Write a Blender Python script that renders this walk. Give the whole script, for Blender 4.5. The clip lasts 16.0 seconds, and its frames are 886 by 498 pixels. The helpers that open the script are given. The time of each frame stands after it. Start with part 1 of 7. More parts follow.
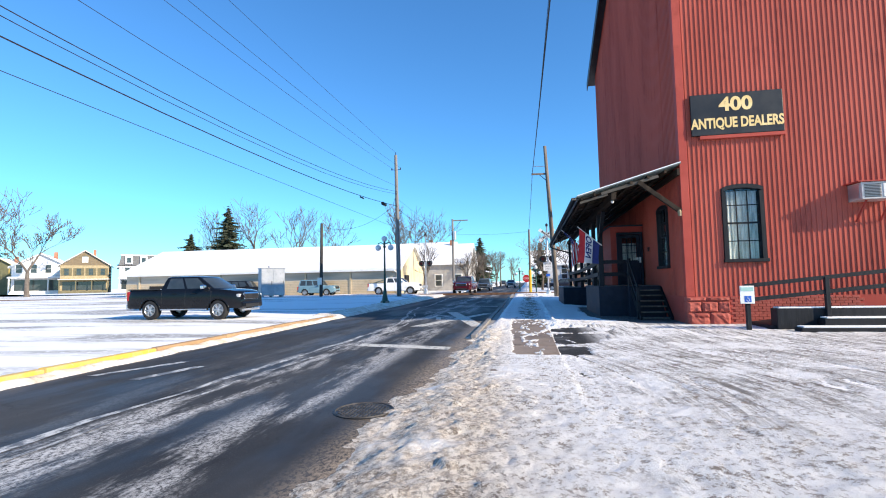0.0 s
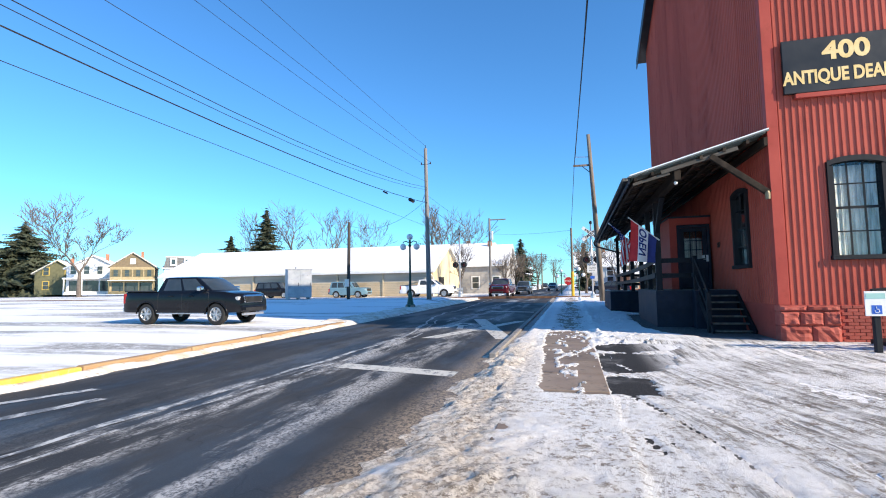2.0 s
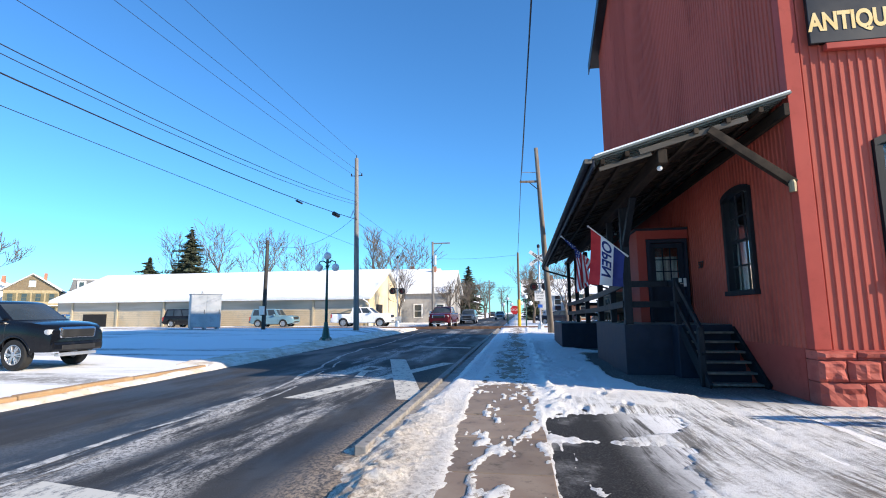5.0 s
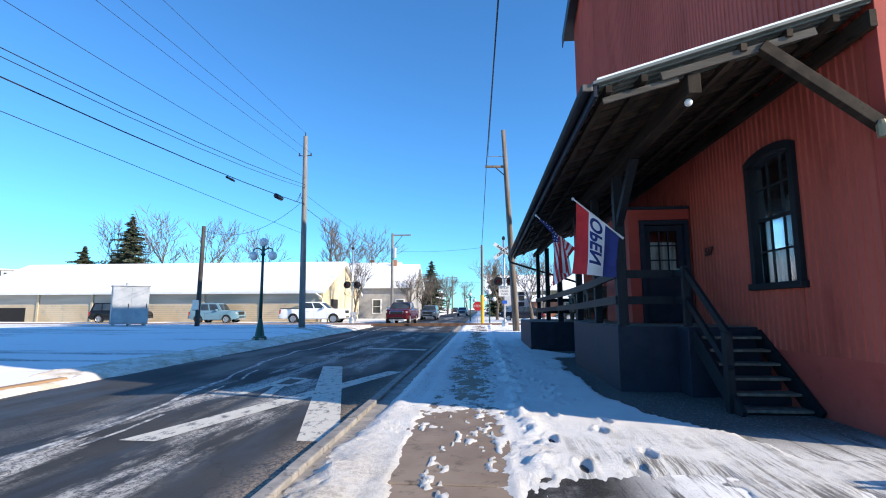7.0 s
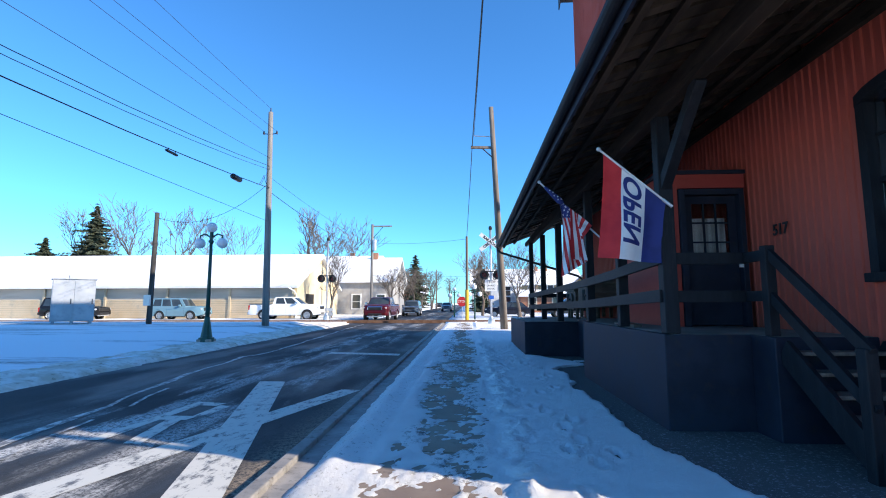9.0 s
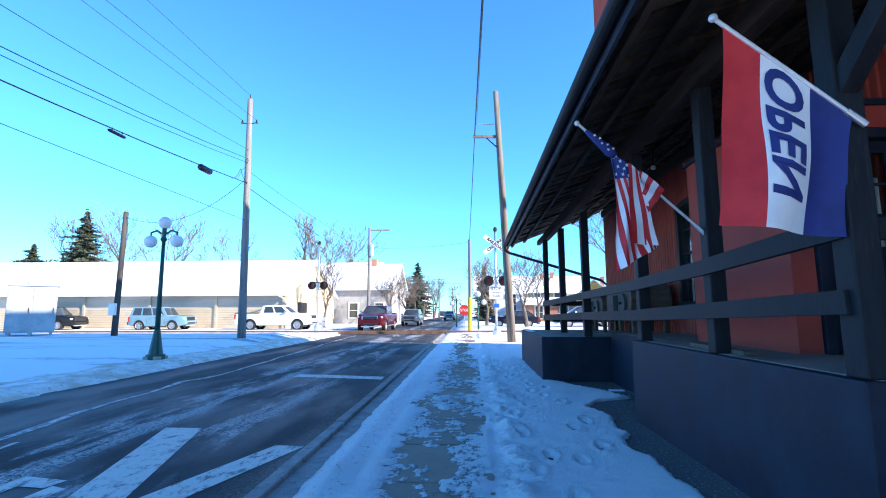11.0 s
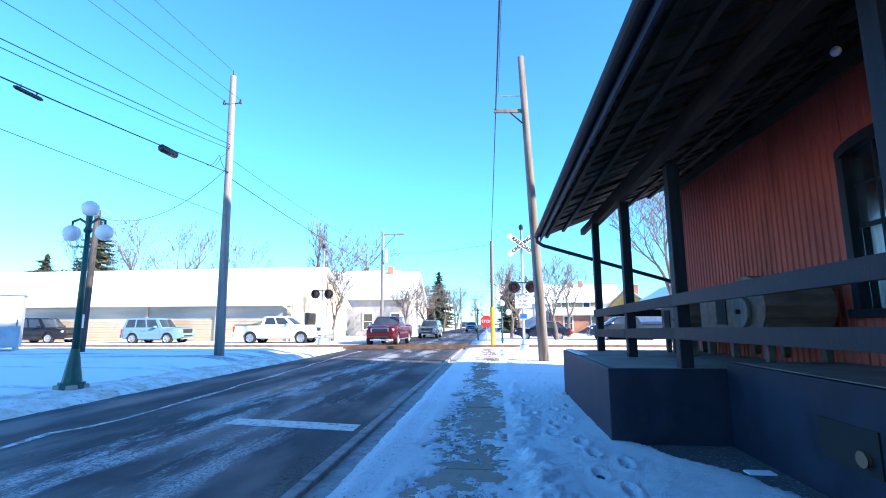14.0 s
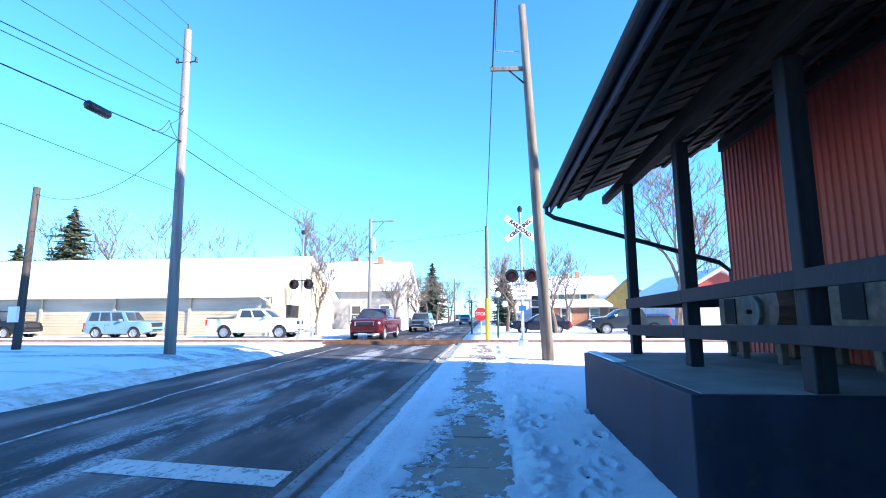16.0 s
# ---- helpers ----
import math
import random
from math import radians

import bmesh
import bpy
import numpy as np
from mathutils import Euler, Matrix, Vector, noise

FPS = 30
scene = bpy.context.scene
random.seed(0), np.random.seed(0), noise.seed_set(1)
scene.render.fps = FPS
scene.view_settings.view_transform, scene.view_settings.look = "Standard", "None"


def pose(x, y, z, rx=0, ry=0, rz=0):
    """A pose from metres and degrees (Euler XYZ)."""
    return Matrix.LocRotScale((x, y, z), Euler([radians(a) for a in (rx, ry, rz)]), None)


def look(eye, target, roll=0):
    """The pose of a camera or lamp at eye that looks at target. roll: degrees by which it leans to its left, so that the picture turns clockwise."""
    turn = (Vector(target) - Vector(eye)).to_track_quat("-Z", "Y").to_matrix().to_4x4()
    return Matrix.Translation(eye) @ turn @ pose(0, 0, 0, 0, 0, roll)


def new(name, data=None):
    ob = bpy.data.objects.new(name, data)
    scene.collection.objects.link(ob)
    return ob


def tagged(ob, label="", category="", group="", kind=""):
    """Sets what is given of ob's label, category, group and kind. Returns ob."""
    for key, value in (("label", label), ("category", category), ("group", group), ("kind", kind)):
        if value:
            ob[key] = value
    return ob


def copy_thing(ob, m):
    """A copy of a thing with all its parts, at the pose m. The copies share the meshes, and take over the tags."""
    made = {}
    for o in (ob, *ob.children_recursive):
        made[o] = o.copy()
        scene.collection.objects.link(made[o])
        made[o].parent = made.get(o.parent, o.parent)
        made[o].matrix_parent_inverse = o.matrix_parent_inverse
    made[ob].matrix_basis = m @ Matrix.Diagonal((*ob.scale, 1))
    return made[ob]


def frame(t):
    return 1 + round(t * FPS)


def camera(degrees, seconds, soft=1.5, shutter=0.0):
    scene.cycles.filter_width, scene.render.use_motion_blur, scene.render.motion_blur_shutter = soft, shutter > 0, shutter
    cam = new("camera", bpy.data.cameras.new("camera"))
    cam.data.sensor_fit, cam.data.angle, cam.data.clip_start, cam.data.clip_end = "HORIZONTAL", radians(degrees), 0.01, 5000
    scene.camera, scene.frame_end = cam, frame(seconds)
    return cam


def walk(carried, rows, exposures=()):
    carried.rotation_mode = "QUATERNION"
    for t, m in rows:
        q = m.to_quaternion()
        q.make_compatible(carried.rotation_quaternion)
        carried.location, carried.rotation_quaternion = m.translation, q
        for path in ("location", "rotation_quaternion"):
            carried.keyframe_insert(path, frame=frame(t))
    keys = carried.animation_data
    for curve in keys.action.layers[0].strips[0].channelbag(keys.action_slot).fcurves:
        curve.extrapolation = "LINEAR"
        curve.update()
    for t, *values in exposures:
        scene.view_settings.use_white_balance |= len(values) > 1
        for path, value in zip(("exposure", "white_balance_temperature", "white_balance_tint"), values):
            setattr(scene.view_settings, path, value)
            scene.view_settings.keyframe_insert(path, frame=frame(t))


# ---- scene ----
import collections
cam = camera(85.3, 16.0, 1.05)
METRES, EYE, TILT, LEAN, TURN = 22.4, 1.5, -0.2, -0.9, 9.8
ROWS = [
    (0.0, 0.0, 0.0, 0.0, 0.15, 4.16, 2.0),
    (0.5, 0.0074, 0.0322, -0.0008, 1.58, 4.65, 1.9),
    (1.0, 0.0135, 0.0645, -0.0002, 2.82, 4.84, 1.81),
    (1.5, 0.0214, 0.0957, -0.0007, 4.32, 4.58, 1.75),
    (2.0, 0.028, 0.127, -0.0007, 5.09, 4.61, 1.73),
    (2.5, 0.0353, 0.1587, -0.0009, 5.19, 5.05, 1.72),
    (3.0, 0.0423, 0.1912, 0.0002, 3.58, 5.26, 1.67),
    (3.5, 0.0506, 0.2227, 0.0002, 2.85, 5.2, 1.69),
    (4.0, 0.056, 0.2551, 0.0003, 1.52, 5.58, 1.57),
    (4.5, 0.0641, 0.287, -0.0001, 0.6, 6.63, 1.5),
    (5.0, 0.069, 0.3204, 0.0014, -0.83, 7.74, 1.4),
    (7.5, 0.0946, 0.4731, 0.0031, -5.46, 7.02, 1.04),
    (8.0, 0.0986, 0.5037, 0.0044, -5.83, 6.85, 1.07),
    (8.5, 0.1049, 0.5336, 0.0048, -6.93, 6.45, 1.05),
    (11.0, 0.1365, 0.6917, 0.0066, -6.47, 7.49, 1.1),
    (11.5, 0.1441, 0.7221, 0.0068, -6.17, 7.9, 1.13),
    (12.0, 0.1482, 0.7524, 0.0076, -6.23, 8.38, 1.14),
    (12.5, 0.1562, 0.7818, 0.0072, -5.41, 8.72, 1.15),
    (13.0, 0.1602, 0.8095, 0.0082, -5.07, 8.74, 1.15),
    (13.5, 0.1654, 0.8374, 0.0074, -3.83, 8.94, 1.17),
    (14.0, 0.1689, 0.8648, 0.0089, -3.7, 8.79, 1.16),
    (14.5, 0.1744, 0.8925, 0.0088, -3.11, 8.56, 1.19),
    (15.0, 0.1802, 0.9215, 0.0093, -3.51, 8.32, 1.26),
    (15.5, 0.1819, 0.9511, 0.0097, -3.54, 7.89, 1.27),
    (16.0, 0.1857, 0.981, 0.0097, -4.39, 7.89, 1.23),
]
EXPOSURES = [(0.0, 0.6, 7300, 11), (5.0, 0.58, 7200, 11), (8.5, 0.66, 6800, 11), (11.0, 1.34, 6450, 13), (12.0, 1.52, 6450, 13), (16.0, 1.6, 6450, 14)]
walk(cam, [(t, pose(0, 0, EYE, TILT, LEAN, TURN) @ pose(METRES * x, METRES * y, METRES * z, 90 + pitch, roll, yaw)) for t, x, y, z, yaw, pitch, roll in ROWS], EXPOSURES)

# ---- daylight: low winter sun from the east-south-east ----
SUN_AZ, SUN_EL = radians(110.0), radians(26.0)
world = bpy.data.worlds.new("winter_sky")
scene.world = world
world.use_nodes = True
wn = world.node_tree.nodes
sky = wn.new("ShaderNodeTexSky")
sky.sky_type = "NISHITA"
sky.sun_disc = False
sky.sun_elevation, sky.sun_rotation = SUN_EL, SUN_AZ
sky.air_density, sky.dust_density, sky.ozone_density = 1.0, 0.15, 3.5
tone = wn.new("ShaderNodeMix")
tone.data_type, tone.blend_type = "RGBA", "MULTIPLY"
tone.inputs[0].default_value = 1.0
tone.inputs[7].default_value = (0.34, 0.81, 1.18, 1)
world.node_tree.links.new(sky.outputs["Color"], tone.inputs[6])
world.node_tree.links.new(tone.outputs[2], wn["Background"].inputs["Color"])
wn["Background"].inputs["Strength"].default_value = 0.155
sun = new("sun", bpy.data.lights.new("sun", "SUN"))
sun.data.energy, sun.data.angle, sun.data.color = 5.0, radians(0.5), (1.0, 0.9, 0.76)
sun_dir = Vector((math.sin(SUN_AZ) * math.cos(SUN_EL), math.cos(SUN_AZ) * math.cos(SUN_EL), math.sin(SUN_EL)))
sun.matrix_basis = look(sun_dir * 100, (0, 0, 0))

# ---- materials ----


def material(name, rough=0.6, metal=0.0):
    m = bpy.data.materials.new(name)
    m.use_nodes = True
    b = m.node_tree.nodes["Principled BSDF"]
    b.inputs["Roughness"].default_value = rough
    b.inputs["Metallic"].default_value = metal
    return m, m.node_tree.nodes, m.node_tree.links, b


def coords(nodes, links, scale=(1, 1, 1), world_space=True):
    """Position in metres, scaled axis by axis."""
    if world_space:
        src = nodes.new("ShaderNodeNewGeometry").outputs["Position"]
    else:
        src = nodes.new("ShaderNodeTexCoord").outputs["Object"]
    mp = nodes.new("ShaderNodeMapping")
    mp.inputs["Scale"].default_value = scale
    links.new(src, mp.inputs["Vector"])
    return mp.outputs["Vector"]


def noise_tex(nodes, links, vec, scale, detail=4.0, rough=0.55):
    n = nodes.new("ShaderNodeTexNoise")
    n.inputs["Scale"].default_value, n.inputs["Detail"].default_value = scale, detail
    n.inputs["Roughness"].default_value = rough
    links.new(vec, n.inputs["Vector"])
    return n.outputs["Fac"]


def ramp(nodes, links, fac, lo, hi):
    r = nodes.new("ShaderNodeMapRange")
    r.interpolation_type = "SMOOTHSTEP"
    r.inputs["From Min"].default_value, r.inputs["From Max"].default_value = lo, hi
    links.new(fac, r.inputs["Value"])
    return r.outputs["Result"]


def mixc(nodes, links, fac, a, b):
    m = nodes.new("ShaderNodeMix")
    m.data_type = "RGBA"
    if isinstance(fac, (int, float)):
        m.inputs[0].default_value = fac
    else:
        links.new(fac, m.inputs[0])
    for k, v in ((6, a), (7, b)):
        if isinstance(v, tuple):
            m.inputs[k].default_value = (*v, 1)
        else:
            links.new(v, m.inputs[k])
    return m.outputs[2]


def calc(nodes, links, op, a, b=0.0):
    m = nodes.new("ShaderNodeMath")
    m.operation = op
    m.use_clamp = op in ("ADD", "SUBTRACT", "MULTIPLY")
    for k, v in ((0, a), (1, b)):
        if isinstance(v, (int, float)):
            m.inputs[k].default_value = v
        else:
            links.new(v, m.inputs[k])
    return m.outputs[0]


def bump(nodes, links, bsdf, height, strength=0.3, dist=0.01):
    b = nodes.new("ShaderNodeBump")
    b.inputs["Strength"].default_value, b.inputs["Distance"].default_value = strength, dist
    links.new(height, b.inputs["Height"])
    links.new(b.outputs["Normal"], bsdf.inputs["Normal"])


def surface(name, a, b, scale=3.0, rough=0.6, metal=0.0, grain=60.0, relief=0.25, stretch=(1, 1, 1), world_space=False, vary=0.0, dirt=None, spec=0.4):
    """Two tones mixed by coarse noise, fine grain in relief; vary: brightness change from piece to piece."""
    m, n, l, bs = material(name, rough, metal)
    bs.inputs["Specular IOR Level"].default_value = spec
    vec = coords(n, l, stretch, world_space)
    big = noise_tex(n, l, vec, scale, 5)
    col = mixc(n, l, ramp(n, l, big, 0.35, 0.65), a, b)
    fine = noise_tex(n, l, vec, grain, 3)
    if dirt:
        col = mixc(n, l, ramp(n, l, noise_tex(n, l, vec, scale * 2.7, 6, 0.7), 0.52, 0.75), col, dirt)
    if vary:
        oi = n.new("ShaderNodeObjectInfo")
        hs = n.new("ShaderNodeHueSaturation")
        mr = n.new("ShaderNodeMapRange")
        mr.inputs["To Min"].default_value, mr.inputs["To Max"].default_value = 1 - vary, 1 + vary
        l.new(oi.outputs["Random"], mr.inputs["Value"])
        l.new(mr.outputs["Result"], hs.inputs["Value"])
        l.new(col, hs.inputs["Color"])
        col = hs.outputs["Color"]
    l.new(col, bs.inputs["Base Color"])
    rr = n.new("ShaderNodeMapRange")
    rr.inputs["To Min"].default_value, rr.inputs["To Max"].default_value = max(0.03, rough - 0.12), min(1, rough + 0.12)
    l.new(big, rr.inputs["Value"])
    l.new(rr.outputs["Result"], bs.inputs["Roughness"])
    if relief:
        bump(n, l, bs, fine, relief, 0.004)
    return m


def snow_material():
    m, n, l, b = material("snow", 0.85)
    b.inputs["Specular IOR Level"].default_value = 0.12
    vec = coords(n, l)
    big = noise_tex(n, l, vec, 0.5, 6, 0.6)
    col = mixc(n, l, ramp(n, l, big, 0.4, 0.7), (0.86, 0.87, 0.88), (0.76, 0.76, 0.77))
    l.new(col, b.inputs["Base Color"])
    fine = noise_tex(n, l, vec, 26, 6, 0.7)
    bump(n, l, b, fine, 0.55, 0.03)
    return m


def lot_snow_material():
    """Wide driven-over snow on the car park: bare asphalt shows through in long faint tyre tracks."""
    m, n, l, b = material("packed_snow", 0.85)
    b.inputs["Specular IOR Level"].default_value = 0.12
    vec = coords(n, l)
    tracks = noise_tex(n, l, coords(n, l, (0.07, 0.55, 1)), 1.0, 6, 0.6)
    fine = noise_tex(n, l, vec, 5, 6, 0.75)
    k = calc(n, l, "MULTIPLY", ramp(n, l, tracks, 0.5, 0.6), ramp(n, l, fine, 0.3, 0.56))
    geo = n.new("ShaderNodeNewGeometry")
    sep = n.new("ShaderNodeSeparateXYZ")
    l.new(geo.outputs["Position"], sep.inputs[0])
    k = calc(n, l, "MULTIPLY", k, ramp(n, l, sep.outputs["Y"], 120.0, 60.0))
    k = calc(n, l, "MULTIPLY", k, 0.8)
    col = mixc(n, l, k, (0.85, 0.86, 0.87), (0.2, 0.19, 0.17))
    l.new(col, b.inputs["Base Color"])
    bump(n, l, b, noise_tex(n, l, vec, 18, 6, 0.7), 0.4, 0.03)
    return m


def near_snow_material():
    """Snow beside the road: sandy brown slush where the plough threw it, clean towards the building."""
    m, n, l, b = material("roadside_snow", 0.85)
    b.inputs["Specular IOR Level"].default_value = 0.12
    vec = coords(n, l)
    geo = n.new("ShaderNodeNewGeometry")
    sep = n.new("ShaderNodeSeparateXYZ")
    l.new(geo.outputs["Position"], sep.inputs[0])
    big = noise_tex(n, l, vec, 1.1, 6, 0.65)
    fine = noise_tex(n, l, vec, 14, 6, 0.75)
    # distance from the road edge, loosened by noise
    edge = calc(n, l, "MULTIPLY", ramp(n, l, sep.outputs["X"], -0.1, -1.0), ramp(n, l, sep.outputs["Y"], 18.0, 12.0))
    fan = calc(n, l, "MULTIPLY", ramp(n, l, sep.outputs["X"], 0.7, -1.0), ramp(n, l, sep.outputs["Y"], 8.5, 5.0))
    edge = calc(n, l, "ADD", edge, fan)
    strip = ramp(n, l, sep.outputs["X"], -1.0, -1.4)
    k = n.new("ShaderNodeMath")
    k.operation = "MAXIMUM"
    l.new(edge, k.inputs[0])
    l.new(strip, k.inputs[1])
    mask = calc(n, l, "MULTIPLY", k.outputs[0], ramp(n, l, big, 0.26, 0.46))
    mask = calc(n, l, "MULTIPLY", mask, ramp(n, l, fine, 0.15, 0.5))
    dirty = mixc(n, l, ramp(n, l, fine, 0.36, 0.56), (0.36, 0.27, 0.19), (0.88, 0.8, 0.7))
    clean = mixc(n, l, ramp(n, l, big, 0.4, 0.7), (0.91, 0.91, 0.91), (0.85, 0.85, 0.85))
    # scuffed thin patches over the tarmac of the forecourt
    scuff = noise_tex(n, l, coords(n, l, (0.5, 0.9, 1)), 2.2, 8, 0.75)
    sc = calc(n, l, "MULTIPLY", ramp(n, l, scuff, 0.5, 0.68), ramp(n, l, sep.outputs["Y"], 17.0, 13.0))
    sc = calc(n, l, "MULTIPLY", sc, 0.35)
    clean = mixc(n, l, sc, clean, (0.34, 0.31, 0.28))
    # grit and crumbs trodden into the forecourt snow
    grit = ramp(n, l, noise_tex(n, l, vec, 12, 8, 0.85), 0.51, 0.57)
    grit = calc(n, l, "MULTIPLY", grit, ramp(n, l, sep.outputs["Y"], 15.5, 9.0))
    grit = calc(n, l, "MULTIPLY", grit, ramp(n, l, big, 0.32, 0.55))
    grit = calc(n, l, "MULTIPLY", grit, 0.9)
    # smeared tyre tracks sweeping in from the street
    swing = calc(n, l, "MULTIPLY", ramp(n, l, sep.outputs["Y"], 12.8, 6.0), 1.0)
    sx = n.new("ShaderNodeMath")
    sx.operation = "MULTIPLY_ADD"
    l.new(swing, sx.inputs[0])
    sx.inputs[1].default_value = -1.5
    l.new(sep.outputs["X"], sx.inputs[2])
    lane = n.new("ShaderNodeCombineXYZ")
    l.new(sx.outputs[0], lane.inputs[0])
    slow = n.new("ShaderNodeMath")
    slow.operation = "MULTIPLY"
    l.new(sep.outputs["Y"], slow.inputs[0])
    slow.inputs[1].default_value = 0.06
    l.new(slow.outputs[0], lane.inputs[1])
    smear = ramp(n, l, noise_tex(n, l, lane.outputs[0], 8.0, 9, 0.85), 0.46, 0.57)
    smear = calc(n, l, "MULTIPLY", smear, ramp(n, l, sep.outputs["X"], 0.8, 1.4))
    smear = calc(n, l, "MULTIPLY", smear, calc(n, l, "MULTIPLY", ramp(n, l, sep.outputs["Y"], 3.5, 6.5), ramp(n, l, sep.outputs["Y"], 16.4, 14.8)))
    smear = calc(n, l, "MULTIPLY", smear, ramp(n, l, big, 0.36, 0.54))
    clean = mixc(n, l, calc(n, l, "MULTIPLY", smear, 0.85), clean, (0.13, 0.12, 0.11))
    # thin trodden film over the footway, slab showing through in flecks
    fleck = ramp(n, l, noise_tex(n, l, coords(n, l, (1, 0.75, 1)), 11, 9, 0.82), 0.5, 0.56)
    mid = n.new("ShaderNodeMath")
    mid.operation = "ABSOLUTE"
    off = n.new("ShaderNodeMath")
    off.operation = "SUBTRACT"
    l.new(sep.outputs["X"], off.inputs[0])
    off.inputs[1].default_value = 0.03
    l.new(off.outputs[0], mid.inputs[0])
    fleck = calc(n, l, "MULTIPLY", fleck, ramp(n, l, mid.outputs[0], 0.56, 0.3))
    fleck = calc(n, l, "MULTIPLY", fleck, ramp(n, l, noise_tex(n, l, coords(n, l, (1, 0.6, 1)), 1.7, 4, 0.6), 0.4, 0.56))
    fleck = calc(n, l, "MULTIPLY", fleck, ramp(n, l, sep.outputs["Y"], 16.4, 17.4))
    clean = mixc(n, l, calc(n, l, "MULTIPLY", fleck, 0.9), clean, (0.06, 0.05, 0.042))
    col = mixc(n, l, mask, clean, dirty)
    col = mixc(n, l, grit, col, (0.22, 0.175, 0.14))
    # dead grass pricking through the thin snow of the strip beside the kerb
    turf = ramp(n, l, noise_tex(n, l, coords(n, l, (1, 0.7, 1)), 20, 6, 0.8), 0.56, 0.63)
    turf = calc(n, l, "MULTIPLY", turf, ramp(n, l, sep.outputs["X"], -0.62, -0.72))
    turf = calc(n, l, "MULTIPLY", turf, ramp(n, l, sep.outputs["Y"], 14.0, 17.0))
    col = mixc(n, l, calc(n, l, "MULTIPLY", turf, 0.5), col, (0.1, 0.085, 0.06))
    l.new(col, b.inputs["Base Color"])
    bump(n, l, b, noise_tex(n, l, vec, 26, 7, 0.8), 1.0, 0.045)
    return m


def road_material():
    m, n, l, b = material("road_asphalt", 0.5)
    b.inputs["Specular IOR Level"].default_value = 0.3
    vec = coords(n, l)
    geo = n.new("ShaderNodeNewGeometry")
    sep = n.new("ShaderNodeSeparateXYZ")
    l.new(geo.outputs["Position"], sep.inputs[0])
    X, Y = sep.outputs["X"], sep.outputs["Y"]
    big = noise_tex(n, l, vec, 0.35, 5)
    fine = noise_tex(n, l, vec, 90, 3)
    base = mixc(n, l, ramp(n, l, big, 0.35, 0.65), (0.022, 0.023, 0.026), (0.046, 0.046, 0.047))
    base = mixc(n, l, ramp(n, l, fine, 0.55, 0.75), base, (0.075, 0.07, 0.066))

    def band(centre, half, soft):
        d = n.new("ShaderNodeMath")
        d.operation = "ABSOLUTE"
        s = n.new("ShaderNodeMath")
        s.operation = "SUBTRACT"
        l.new(X, s.inputs[0])
        s.inputs[1].default_value = centre
        l.new(s.outputs[0], d.inputs[0])
        return ramp(n, l, d.outputs[0], half + soft, half)

    streak = noise_tex(n, l, coords(n, l, (1.0, 0.22, 1)), 1.6, 8, 0.7)
    speck = noise_tex(n, l, coords(n, l, (1, 0.7, 1)), 30, 7, 0.8)
    dust = calc(n, l, "MULTIPLY", ramp(n, l, streak, 0.45, 0.58), ramp(n, l, speck, 0.38, 0.58))
    near = calc(n, l, "ADD", ramp(n, l, Y, 21.0, 15.0), 0.85)
    lane = calc(n, l, "ADD", band(-4.3, 0.25, 0.5), calc(n, l, "MULTIPLY", band(-2.95, 0.2, 0.4), 0.8))
    lane = calc(n, l, "ADD", lane, calc(n, l, "MULTIPLY", band(-8.1, 0.2, 0.4), 0.2))
    lane = calc(n, l, "ADD", lane, calc(n, l, "MULTIPLY", band(-5.5, 0.2, 0.5), 0.12))
    k = calc(n, l, "MULTIPLY", calc(n, l, "MULTIPLY", dust, lane), near)
    col = mixc(n, l, k, base, (0.56, 0.55, 0.53))
    # sandy slush crumbs at the edge by the footway
    e = calc(n, l, "MULTIPLY", ramp(n, l, X, -2.1, -1.5), ramp(n, l, speck, 0.4, 0.58))
    e = calc(n, l, "MULTIPLY", e, calc(n, l, "ADD", ramp(n, l, Y, 22.0, 14.0), 0.3))
    col = mixc(n, l, e, col, (0.36, 0.28, 0.2))
    # hairline cracks
    v = n.new("ShaderNodeTexVoronoi")
    v.feature = "DISTANCE_TO_EDGE"
    v.inputs["Scale"].default_value = 0.7
    wob = n.new("ShaderNodeVectorMath")
    nz = n.new("ShaderNodeTexNoise")
    nz.inputs["Scale"].default_value = 2.0
    l.new(vec, nz.inputs["Vector"])
    l.new(vec, wob.inputs[0])
    l.new(nz.outputs["Color"], wob.inputs[1])
    l.new(wob.outputs[0], v.inputs["Vector"])
    crack = ramp(n, l, v.outputs["Distance"], 0.012, 0.0)
    col = mixc(n, l, calc(n, l, "MULTIPLY", crack, 0.6), col, (0.015, 0.015, 0.016))
    l.new(col, b.inputs["Base Color"])
    wet = ramp(n, l, noise_tex(n, l, coords(n, l, (1, 0.3, 1)), 0.9, 4), 0.4, 0.62)
    rr = n.new("ShaderNodeMapRange")
    rr.inputs["To Min"].default_value, rr.inputs["To Max"].default_value = 0.85, 0.55
    l.new(wet, rr.inputs["Value"])
    l.new(rr.outputs["Result"], b.inputs["Roughness"])
    bump(n, l, b, fine, 0.35, 0.006)
    return m


